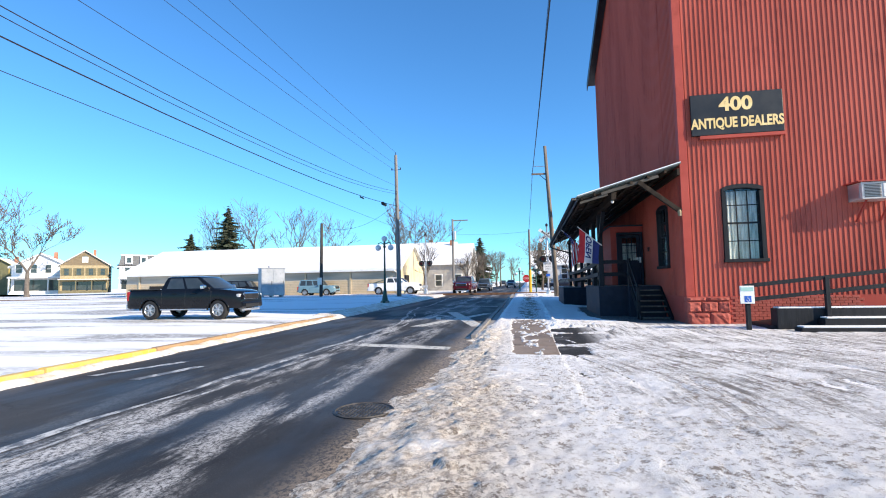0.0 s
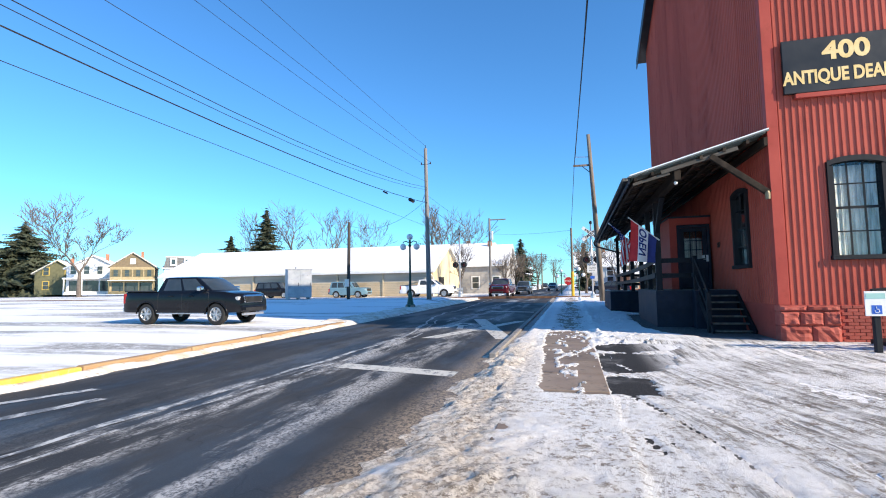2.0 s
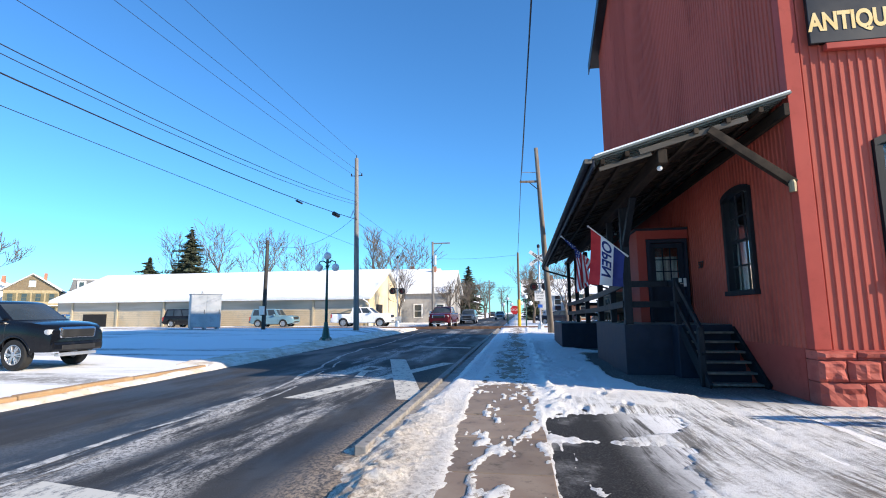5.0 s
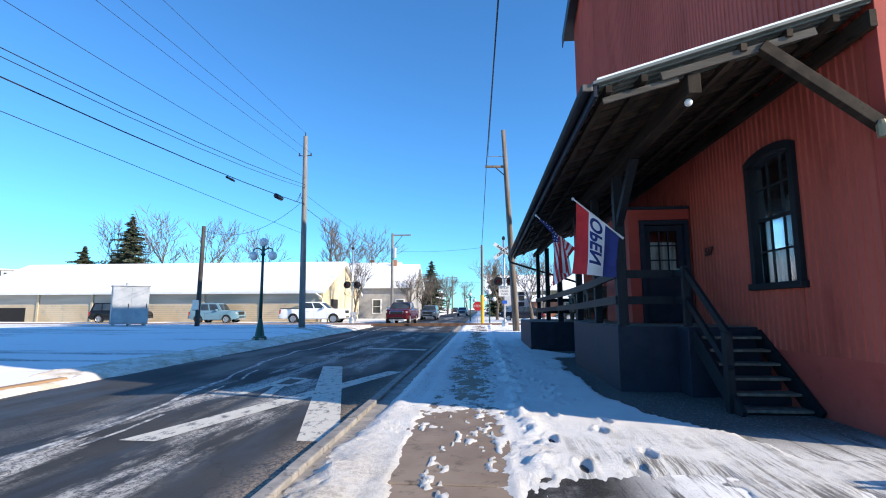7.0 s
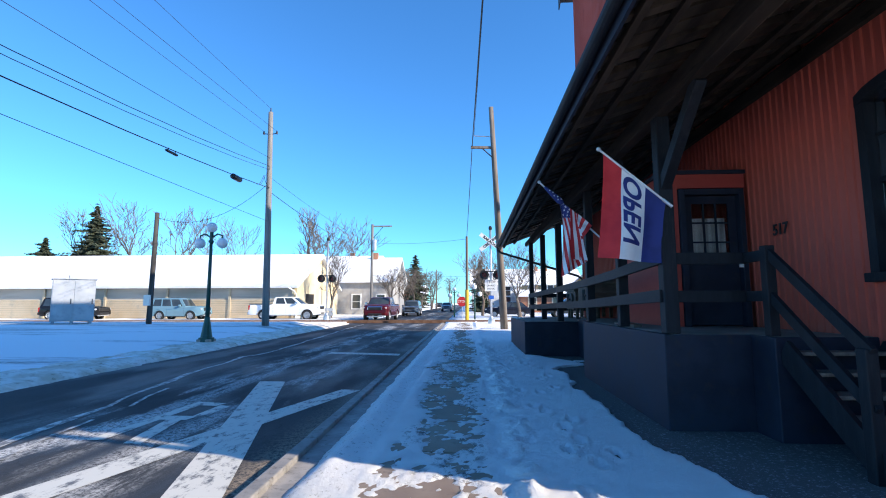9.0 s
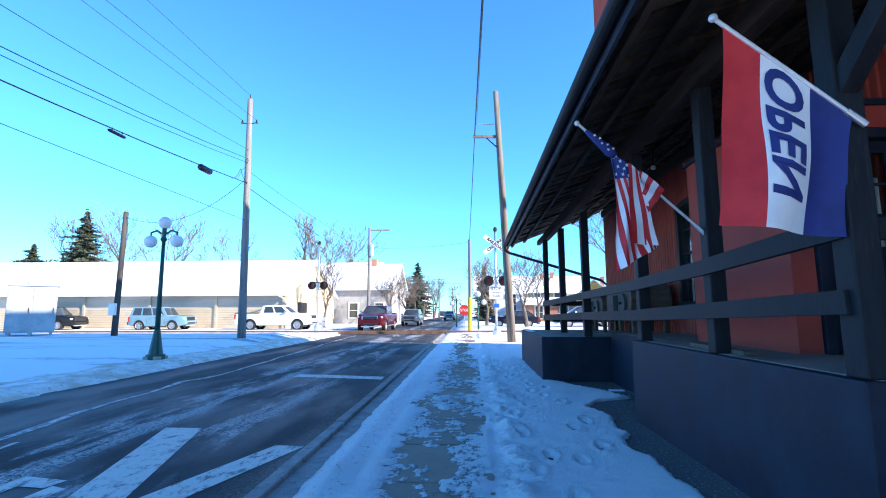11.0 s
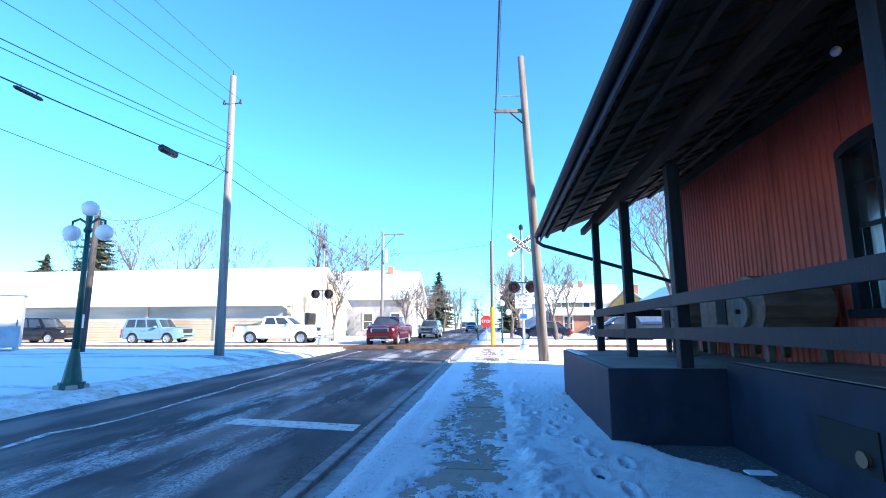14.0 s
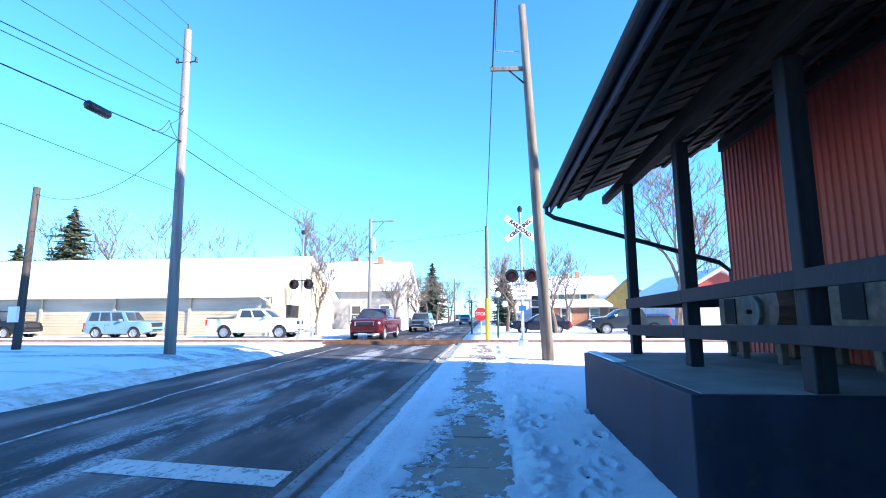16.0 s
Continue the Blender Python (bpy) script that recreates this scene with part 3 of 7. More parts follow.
tagged(part("tread", bm, LID_TREAD, cover, "worn raised tread pattern"), "worn raised tread pattern", kind="stuff")

WALK_L, WALK_R = -0.62, 0.56


def bare_walk(X, Y):
    """Where the trodden footway shows through the snow, 0 to 1."""
    n = 0.42 * fractal(X, Y * 0.9, 9.0, 21, 3, 0.9) + 0.58 * fractal(X * 1.3, Y * 0.8, 1.8, 23, 4, 0.7)
    mid = 1 - np.abs((X - 0.06 - 0.1 * np.sin(Y * 0.7)) / 0.6) ** 4
    xl = np.interp(Y, [9.0, 11.5, 14.0, 17.0], [-0.28, -0.42, -0.52, -0.55])
    near = step(Y, 9.15, 9.32) * (1 - step(Y, 16.2, 17.2)) * step(X + 0.12 * (fractal(X, Y, 3.0, 27, 3) - 0.5), xl - 0.03, xl + 0.03)
    swept = fractal(X * 2.2, Y * 0.7, 2.4, 29, 5, 0.7)
    near = near * (1.1 - 2.6 * step(swept, 0.6, 0.68))
    some = step(Y, 3.0, 4.5) * (1 - step(Y, 4.5, 6.0)) * 0.35
    far = step(Y, 14.5, 16.0)
    core = far * 0.5 * np.exp(-((X - 0.1 - 0.12 * np.sin(Y * 0.5)) / 0.3) ** 2)
    return (core + mid * (near + far * 0.42 + some) + (1.6 + 3.2 * far) * (n - 0.52)) - 0.28


def forecourt(X, Y):
    """Bare asphalt in sweeping tyre tracks on the forecourt, 0 to 1."""
    S = X - 1.5 * (1 - step(Y, 6.0, 12.8))
    track = fractal(S * 6.0, Y * 0.3, 1.0, 31, 6, 0.78)
    n = fractal(X, Y, 1.0, 33, 5, 0.6)
    ragged = 0.5 * (fractal(X * 0.6, Y * 1.5, 3.0, 35, 4, 0.65) - 0.5)
    reach = np.interp(Y, [9.4, 10.4, 10.8, 11.2, 12.9, 13.2, 13.6, 14.8], [1.15, 1.3, 1.0, 1.6, 2.0, 1.5, 2.1, 2.4])
    bare = step(Y + 0.4 * ragged, 9.32, 9.45) * (1 - step(Y, 14.5, 14.8)) * (1 - step(X + ragged, reach - 0.1, reach + 0.1))
    swept = np.exp(-((Y - 10.8 + 0.15 * X) / 0.2) ** 2) + 0.8 * np.exp(-((Y - 13.15 + 0.1 * X) / 0.12) ** 2)
    lanes = step(X, 0.9, 1.5) * step(Y, 4.0, 7.0) * (1 - step(X, 5.0, 9.0))
    return 1.3 * track + 0.4 * n - 1.12 + 0.1 * lanes + 0.62 * bare * (1 - np.clip(swept, 0, 1)) - 0.25 * step(Y, 14.9, 15.3)


def near_snow(X, Y):
    base = g(Y)
    fine = fractal(X, Y, 9.0, 41, 4, 0.6) - 0.5
    mid = fractal(X, Y, 2.2, 43, 4, 0.55) - 0.5
    z = base + 0.075 + 0.035 * mid + (0.022 + 0.03 * (1 - step(Y, 10, 14))) * fine
    z += 0.018 * step(X, WALK_R + 0.05, WALK_R + 0.3) * step(Y, 14.0, 15.5)
    z += 0.035 * (1 - step(Y, 6.5, 8.0))
    # ridge thrown up by the plough along the road
    rid = np.exp(-((X + 1.12 + 0.12 * np.sin(Y * 0.9)) / 0.26) ** 2)
    z += rid * (0.035 + 0.06 * (fractal(X, Y, 3.2, 47, 5, 0.62) - 0.4)) * (0.35 + 0.65 * step(-Y, -26, -14))
    clods = np.clip(fractal(X, Y, 6.0, 49, 3, 0.6) - 0.56, 0, 1) * 0.16
    z += clods * (1 - step(X, -0.7, 0.4)) * (1 - step(Y, 13, 16))
    # shoulder of shovelled snow on the building side
    sh = np.exp(-((X - 0.82 - 0.06 * np.sin(Y * 2.1)) / 0.16) ** 2) * step(Y, 12.5, 14.5)
    z += sh * 0.24 * np.clip(fractal(X, Y, 3.6, 53, 4, 0.7) - 0.4, -0.12, 0.4)
    # footprints wandering beside the walk
    for lane, ph in ((1.18, 0.0), (1.62, 0.35)):
        for k in range(46):
            fy = 13.0 + k * 0.62 + ph
            fx = lane + 0.16 * math.sin(fy * 0.8 + ph * 5) + (0.1 if k % 2 else -0.1)
            fx, fy = fx + 0.05 * math.sin(k * 7.3 + ph), fy + 0.12 * math.sin(k * 3.7)
            if (k * 7 + int(ph * 10)) % 5 == 0:
                continue
            d = ((X - fx) / 0.05) ** 2 + ((Y - fy) / 0.13) ** 2
            z -= (0.05 + 0.015 * math.sin(k * 5.1)) * np.exp(-d ** 2.0)
            z += 0.02 * np.exp(-((np.sqrt(d) - 1.7) / 0.35) ** 2)
    # slushy hollow at the mouth of the footway
    z -= 0.075 * np.exp(-(((X + 1.0) / 0.26) ** 2 + ((Y - 9.0) / 0.6) ** 2) ** 2)
    slab = base + 0.07
    bw = bare_walk(X, Y)
    inw = step(X, WALK_L - 0.05, WALK_L + 0.05) * (1 - step(X, WALK_R - 0.03, WALK_R + 0.07)) * step(Y, 7.2, 8.4)
    z = z * (1 - inw) + inw * (slab + 0.012 - np.clip(bw * 0.05, -0.006, 0.04) + 0.008 * fine)
    fc = forecourt(X, Y)
    lot = step(X, WALK_R, WALK_R + 0.08) * step(Y, 4.5, 7.5) * (1 - step(Y, 13.6 + 0.25 * (X - 0.5), 14.8 + 0.25 * (X - 0.5)))
    lot *= 1 - step(X, 12, 15)
    z = z * (1 - lot) + lot * (base + 0.052 - np.clip(fc * 0.12, -0.016, 0.06) + 0.02 * fine)
    # bare dark strip under the eaves at the foot of the building
    wob = 0.4 * (fractal(X, Y, 2.0, 61, 4) - 0.5)
    lim = np.interp(Y, [15.2, 18.0, 19.2, 22.0, 22.9, 23.6, 24.0, 24.4, 25.2, 25.8, 26.3, 27.0], [3.3, 2.2, 2.2, 2.2, 2.4, 2.25, 2.35, 3.15, 2.85, 2.4, 2.05, 2.0])
    eave = step(X, lim + wob - 0.06, lim + wob + 0.06) * step(Y, 15.0, 15.6) * (1 - step(Y, 26.27, 26.35))
    z -= 0.2 * eave
    # falls to the road on the left
    w = 1.1 * (fractal(X, Y, 1.3, 71, 5, 0.72) - 0.5) * (1 - 0.9 * step(Y, 13, 17)) + 0.4 * step(Y, 13, 17)
    fan = 1 - step(Y, 7.5, 11.5)
    k = step(X, ROAD_R - 0.2 - 0.35 * fan + w, ROAD_R + 0.6 + 0.5 * fan - 0.35 * step(Y, 13, 17) + w)
    return (base - 0.06) * (1 - k) + np.maximum(z, base - 0.12) * k


verge = sheet("snow_verge", lines((-2.1, 2.4, 0.035), (2.4, 5.0, 0.06), (5.0, 16.1, 0.12)), lines((-12, 1.4, 0.16), (1.4, 18, 0.04), (18, 30, 0.04), (30, 46.6, 0.12)), near_snow, NEAR_SNOW)
tagged(verge, "trodden snow and brown slush beside the road", "snow", kind="structure")
lot = sheet("forecourt", lines((WALK_R + 0.01, 16.1, 0.8)), lines((-12, 46.6, 0.8)), lambda X, Y: g(Y) + 0.052, LOT_ASPHALT)
tagged(lot, "dark asphalt forecourt under scraped snow", "forecourt", kind="structure")
bed = sheet("footway_bed", lines((-1.36, WALK_R, 0.5)), lines((-12, 12, 0.8), (12, 46.6, 0.4)), lambda X, Y: g(Y) + 0.01 - 0.09 * (1 - step(Y, 12.2, 12.8)), KERB_GREY)
tagged(bed, "gravelly bed under the footway slabs", "footway", kind="structure")
footway = thing("footway", "damp concrete slab footway half covered by trodden snow", "footway", (0, 0, 0.0), kind="structure")
slab_me = None
for k in range(38):
    y0 = 1.0 + 1.2 * k
    if slab_me is None:
        slab_me = to_mesh("paving_slab", bx(WALK_L, WALK_R, 0.008, 1.192, -0.06, 0.0, bevel=0.008), SLAB)
    ob = new("paving_slab", slab_me)
    ob.parent, ob.location = footway, (0, y0, gz(y0 + 0.6) + 0.07)
    ob.rotation_euler = (random.uniform(-0.004, 0.006), random.uniform(-0.004, 0.004), 0)
# granite kerb on the building side of the road
kerb_r = thing("kerb_near_footway", "grey stone kerb between road and footway", "kerb", (0, 0, 0), kind="structure")
kme = to_mesh("kerb_stone", bx(-1.5, -1.36, 0.005, 1.99, -0.2, 0.07, bevel=0.015), KERB_GREY)
for k in range(17):
    y0 = 12.5 + 2.0 * k
    ob = new("kerb_stone", kme)
    ob.parent, ob.location = kerb_r, (random.uniform(-0.01, 0.01), y0, gz(y0 + 1) + random.uniform(-0.012, 0.0))
# painted kerb by the car park, with slush in its gutter
kerb_l = thing("kerb_car_park", "tan concrete kerb of the car park, painted yellow at one end", "kerb", (0, 0, 0), kind="structure")
kme = to_mesh("kerb_stone", bx(-0.1, 0.1, 0.01, 2.49, -0.25, 0.0, bevel=0.03), KERB_STONE)
kmy = to_mesh("kerb_stone", bx(-0.1, 0.1, 0.01, 2.49, -0.25, 0.0, bevel=0.03), KERB_YELLOW)
for k in range(16):
    y0 = -20.5 + 2.5 * k
    ob = new("kerb_stone", kmy if 4.0 < y0 < 8.5 else kme)
    ob.parent, ob.location = kerb_l, (-8.2, y0, gz(y0 + 1) + 0.135 + (0 if k < 15 else -0.03))


def gutter_snow(X, Y):
    n = fractal(X, Y, 1.6, 81, 5, 0.6)
    w = 0.42 * n + 0.12 * step(Y, 19, 22)
    return g(Y) - 0.06 + 0.13 * step(X, -7.68 - 0.5 * (n - 0.5) - 0.0, -8.1) * (0.6 + 0.7 * n) + 0.06 * step(Y, 19.3, 20.5) * step(X, -7.9 - 0.6 * (n - 0.5), -8.5) * (0.5 + n)


gut = sheet("gutter_slush", lines((-9.6, -7.3, 0.06)), lines((-20, 4, 0.3), (4, 46, 0.09)), lambda X, Y: gutter_snow(X, Y) - 0.5 * (step(X, -8.14, -8.24) * (1 - step(Y, 19.4, 19.8))) - 0.3 * step(X, -9.2, -9.5), surface("brown_slush", (0.82, 0.77, 0.7), (0.62, 0.53, 0.42), 2.6, 0.85, grain=18, relief=0.9, world_space=True, dirt=(0.24, 0.18, 0.12), spec=0.12))
tagged(gut, "ploughed snow and sandy slush along the far kerb", "snow", kind="structure")

# ---- red warehouse ----
WX, SY, NY, EX = 4.7, 15.5, 31.4, 17.0   # west face, south face, north face, east face
EAVE_Z, RIDGE_Z = 14.5, 17.8


def ribbed(name, along, lo, hi, z0, z1, face, holes, parent, label, pitch=0.135, out=-1, gable=None):
    """Vertical ribbed sheet cladding on a wall that runs along x or y, with openings; face: the wall's plane."""
    bm = bmesh.new()
    xs = []
    n = int((hi - lo) / pitch)
    for k in range(n + 1):
        a = lo + k * pitch
        xs += [(a, 0.0), (a + pitch * 0.6, 0.0), (a + pitch * 0.68, 0.022), (a + pitch * 0.86, 0.022), (a + pitch * 0.94, 0.0)]
    xs = [(p, d) for p, d in xs if lo <= p <= hi] + [(hi, 0.0)]
    for h in holes:
        for e in (h[0], h[1]):
            xs.append((e, 0.0))
    xs = sorted(set(xs))
    for (a, da), (b, db) in zip(xs, xs[1:]):
        if b - a < 1e-4:
            continue
        mid = (a + b) / 2
        spans = [(z0, z1)]
        for h in holes:
            if h[0] < mid < h[1]:
                spans = [s for q in spans for s in ((q[0], min(q[1], h[2])), (max(q[0], h[3]), q[1])) if s[1] > s[0]]
        for s0, s1 in spans:
            def at(p, d, z):
                if gable and z == z1:
                    z = gable(p)
                o = face + out * d
                return (p, o, z) if along == "x" else (o, p, z)
            f = [bm.verts.new(at(a, da, s0)), bm.verts.new(at(b, db, s0)), bm.verts.new(at(b, db, s1)), bm.verts.new(at(a, da, s1))]
            bm.faces.new(f)
    return part(name, bm, RED, parent, label)


warehouse = thing("warehouse", "tall red ribbed-metal warehouse with black trim and roofed loading dock", "warehouse", (WX, SY, 0.0))
# openings: (from, to, bottom, top)
WIN_S = (5.85, 6.86, 2.02, 4.15)
WIN_W1 = (17.1, 18.2, 1.92, 3.9)
WIN_W2 = (24.72, 25.85, 1.82, 3.75)


def slope(y):
    return EAVE_Z + (RIDGE_Z - EAVE_Z) * (1 - abs(y - (SY + NY) / 2) / ((NY - SY) / 2))


ribbed("wall_south", "x", WX, EX, 0.93, EAVE_Z, SY, [WIN_S], warehouse, "sunlit red ribbed sheet wall")
ribbed("wall_west", "y", SY, NY, 0.93, EAVE_Z, WX, [WIN_W1, WIN_W2], warehouse, "red ribbed sheet wall towards the street", gable=slope)
ribbed("wall_north", "x", WX, EX, 0.2, EAVE_Z, NY, [], warehouse, "red ribbed sheet wall", out=1)
ribbed("wall_east", "y", SY, NY, 0.2, EAVE_Z, EX, [], warehouse, "red ribbed sheet wall", out=1, gable=slope)


def lining(along, lo, hi, z0, z1, face, holes):
    """The solid wall behind the cladding, pierced by the same openings."""
    bm = bmesh.new()
    edges = sorted({lo, hi, *[h[0] for h in holes], *[h[1] for h in holes]})
    for a, b in zip(edges, edges[1:]):
        spans = [(z0, z1)]
        for h in holes:
            if h[0] < (a + b) / 2 < h[1]:
                spans = [(z0, h[2]), (h[3], z1)]
        for s0, s1 in spans:
            if along == "x":
                box(bm, a, b, face + 0.01, face + 0.26, s0, s1)
            else:
                box(bm, face + 0.01, face + 0.26, a, b, s0, s1)
    part("inner_wall", bm, DARK_IN, warehouse)


lining("x", WX + 0.01, EX, 0.0, EAVE_Z, SY, [WIN_S])
lining("y", SY + 0.27, NY - 0.01, 0.0, EAVE_Z, WX, [WIN_W1, WIN_W2])
part("corner_trim", bx(WX - 0.035, WX + 0.2, SY - 0.035, SY + 0.16, 0.93, EAVE_Z, bevel=0.006), RED_FLAT, warehouse, "smooth red metal corner trim")
part("base_wall", bx(WX - 0.005, WX + 0.2, SY + 0.3, NY - 0.02, -0.2, 0.93), RED_FLAT, warehouse, "red rendered base")
# red-painted rough stones at the foot of the south wall
for z0, z1, widths in ((-0.1, 0.46, (0.62, 0.56)), (0.46, 0.78, (0.4, 0.46, 0.32)), (0.78, 0.925, (0.55, 0.63))):
    sx = WX - 0.03
    for w in widths:
        bm = bmesh.new()
        box(bm, sx + 0.008, sx + w - 0.008, SY - 0.05, SY + 0.25, z0 + 0.007, z1 - 0.007)
        bmesh.ops.subdivide_edges(bm, edges=list(bm.edges), cuts=6, use_grid_fill=True)
        for v in bm.verts:
            if v.co.y < SY:
                inside = min(v.co.x - sx, sx + w - v.co.x, v.co.z - z0, z1 - v.co.z)
                d = 0.6 * noise.noise(v.co * 4.0) + 0.5 * noise.noise(v.co * 9.0) + 0.3 * noise.noise(v.co * 19.0)
                v.co.y -= (0.045 + 0.06 * d) if inside > 0.03 else -0.01 + 0.02 * d
        part("stone", bm, RED_STONE, warehouse)
        sx += w
brick_me = to_mesh("brick", bx(-0.1, 0.1, -0.02, 0.06, 0.0, 0.064, bevel=0.004), RED_STONE)
for k in range(13):
    bxx = WX + 1.17 + (0.105 if k % 2 else 0.0)
    while bxx < 9.2:
        ob = new("brick", brick_me)
        ob.parent = warehouse
        ob.location = Vector((bxx + 0.1, SY - 0.022 + random.uniform(-0.004, 0.004), -0.04 + 0.074 * k)) - Vector((WX, SY, 0.0))
        bxx += 0.211
part("stone_backing", bx(WX, EX, SY - 0.02, SY + 0.24, -0.2, 0.93), RED_FLAT, warehouse)
# roof, gable towards the street, black soffit and rake boards
for side in (-1, 1):
    ym = (SY + NY) / 2
    ye = ym + side * ((NY - SY) / 2 + 0.75)
    ze = RIDGE_Z - (RIDGE_Z - EAVE_Z) / ((NY - SY) / 2) * abs(ye - ym)
    for zz, th, mat, nm, x0 in ((0.02, 0.16, BLACK_METAL, "roof_slope", WX - 0.42), (0.182, 0.08, ROOF_SNOW, "roof_snow", WX - 0.38)):
        bm = bmesh.new()
        prism(bm, [(ym, RIDGE_Z + zz), (ye, ze + zz), (ye, ze + zz + th), (ym, RIDGE_Z + zz + th)], "x", x0, EX + 0.4)
        part(nm, bm, mat, warehouse)
    bm = bmesh.new()
    prism(bm, [(ym, RIDGE_Z - 0.3), (ye, ze - 0.3), (ye, ze + 0.22), (ym, RIDGE_Z + 0.22)], "x", WX - 0.46, WX - 0.42)
    part("rake_board", bm, BLACK_METAL, warehouse)


def arched_window(along, lo, hi, z0, z1, face, label, name, cols=3, rows=4):
    """A tall black-framed sash window with a low arched head, panes, muntins and curtain, on the street side of a wall."""
    w = thing(name, label, "window", (lo if along == "x" else face, face if along == "x" else lo, z0), kind="structure")

    def put(bm):
        if along == "y":
            bm.transform(Matrix(((0, 1, 0, 0), (1, 0, 0, 0), (0, 0, 1, 0), (0, 0, 0, 1))))
        return bm

    c, half, rise = (lo + hi) / 2, (hi - lo) / 2, 0.17
    def arc(u, extra):
        return z1 - rise + extra + rise * math.sqrt(max(0, 1 - (u / (half + 0.1)) ** 2))
    bm = bmesh.new()
    box(bm, lo - 0.065, lo + 0.05, face - 0.07, face + 0.14, z0 - 0.02, z1 - rise + 0.05)
    box(bm, hi - 0.05, hi + 0.065, face - 0.07, face + 0.14, z0 - 0.02, z1 - rise + 0.05)
    n = 10
    for k in range(n):
        u0, u1 = -half - 0.065 + (2 * half + 0.13) * k / n, -half - 0.065 + (2 * half + 0.13) * (k + 1) / n
        prism(bm, [(c + u0, arc(u0, -0.02)), (c + u1, arc(u1, -0.02)), (c + u1, arc(u1, 0.1)), (c + u0, arc(u0, 0.1))], "y", face - 0.075, face + 0.14)
    part("window_frame", put(bm), POST_PAINT, w, "black painted frame with arched head")
    part("window_sill", put(bx(lo - 0.1, hi + 0.1, face - 0.12, face + 0.14, z0 - 0.1, z0, bevel=0.01)), POST_PAINT, w)
    wl, wh = lo + 0.05, hi - 0.05
    zt = z1 + 0.01
    bm = bmesh.new()
    for k in range(1, cols):
        x = wl + (wh - wl) * k / cols
        box(bm, x - 0.014, x + 0.014, face + 0.03, face + 0.065, z0, zt)
    for k in range(1, rows):
        z = z0 + (zt - z0) * k / rows
        h = 0.028 if k == rows // 2 else 0.014
        box(bm, wl, wh, face + 0.03, face + 0.065, z - h, z + h)
    part("muntins", put(bm), POST_PAINT, w)
    for i in range(cols):
        for j in range(rows):
            a, b = wl + (wh - wl) * i / cols + 0.015, wl + (wh - wl) * (i + 1) / cols - 0.015
            p, q = z0 + (zt - z0) * j / rows + 0.015, z0 + (zt - z0) * (j + 1) / rows - 0.015
            ob = part("pane", put(bx(a, b, face + 0.045, face + 0.05, p, q)), GLASS, w)
            ob.visible_shadow = False
    # curtain folds
    bm = bmesh.new()
    pts = [(wl + (wh - wl) * k / 40, face + 0.16 + 0.018 * math.sin(k * 1.1) + 0.01 * math.sin(k * 2.7)) for k in range(41)]
    for (xa, ya), (xb, yb) in zip(pts, pts[1:]):
        bm.faces.new([bm.verts.new((xa, ya, z0)), bm.verts.new((xb, yb, z0)), bm.verts.new((xb, yb, zt - 0.1)), bm.verts.new((xa, ya, zt - 0.1))])
    part("curtain", put(bm), CURTAIN, w, "white net curtain")
    part("backing", put(bx(lo - 0.02, hi + 0.02, face + 0.24, face + 0.26, z0, z1 + 0.1)), DARK_IN, w)
    return w


arched_window("x", *WIN_S, SY, "black arched sash window with white curtains in the red wall", "window_1")
arched_window("y", *WIN_W1, WX, "black arched sash window with white curtains above the steps", "window_2")
arched_window("y", *WIN_W2, WX, "black arched sash window over the loading dock", "window_3")

# ---- loading dock: platforms, steps, posts, canopy ----
DA, DB, DC = 1.24, 1.18, 1.1
dock = thing("loading_dock", "blue-black painted concrete loading dock with timber rails", "loading dock", (2.62, 18.95, gz(19)))
part("platform", bx(2.62, WX, 18.75, 22.8, -0.1, DA - 0.006, bevel=0.012), BLACK_PAINT, dock, "blue-black painted concrete platform")
part("platform", bx(3.6, WX, 18.3, 18.745, -0.1, DA - 0.006, bevel=0.012), BLACK_PAINT, dock)
part("platform_top", bx(3.64, WX - 0.04, 18.36, 18.74, DA - 0.02, DA, bevel=0.004), DECK, dock)
part("platform", bx(3.3, WX, 22.81, 26.25, -0.1, DB - 0.002, bevel=0.012), BLACK_PAINT, dock)
part("platform", bx(1.86, WX, 26.26, 30.4, -0.1, DC - 0.006, bevel=0.012), BLACK_PAINT, dock)
part("platform_top", bx(2.72, WX - 0.04, 18.78, 22.76, DA - 0.02, DA, bevel=0.004), DECK, dock, "worn grey dock floor")
part("platform_top", bx(3.38, WX - 0.04, 22.82, 26.23, DB - 0.02, DB + 0.006, bevel=0.004), DECK, dock)
part("platform_top", bx(1.96, WX - 0.04, 26.32, 30.34, DC - 0.02, DC, bevel=0.004), DECK, dock, "worn grey dock floor")
part("snow_dusting", bx(1.9, 2.06, 28.7, 30.34, DC, DC + 0.02, bevel=0.008), SNOW, dock, "thin snow along the platform edge")
part("drain_opening", bx(3.285, 3.31, 23.86, 24.56, 0.5, 0.85), DARK_IN, dock, "dark opening in the platform wall")
part("pipe", tb([(3.5, 24.0, 0.62), (3.26, 24.0, 0.62), (3.24, 24.0, 0.62)], [0.05, 0.05, 0.065], 12), RUST, dock, "short rusty drain pipe")
POST_X = 2.74
POST_Y = [(18.86, DA, 0.17), (20.62, DA, 0.15), (22.62, DA, 0.15), (26.38, DC, 0.16), (28.3, DC, 0.15), (30.05, DC, 0.14)]


def post_x(y):
    """The post line, very slightly off the wall's direction."""
    return float(np.interp(y, (18.86, 22.62, 26.38, 28.3, 30.05), (2.74, 2.75, 2.86, 2.72, 2.58)))


def beam_z(y):
    """Middle of the long beam, which sinks with the eave."""
    return 4.08 - 0.0155 * (y - 15.4)


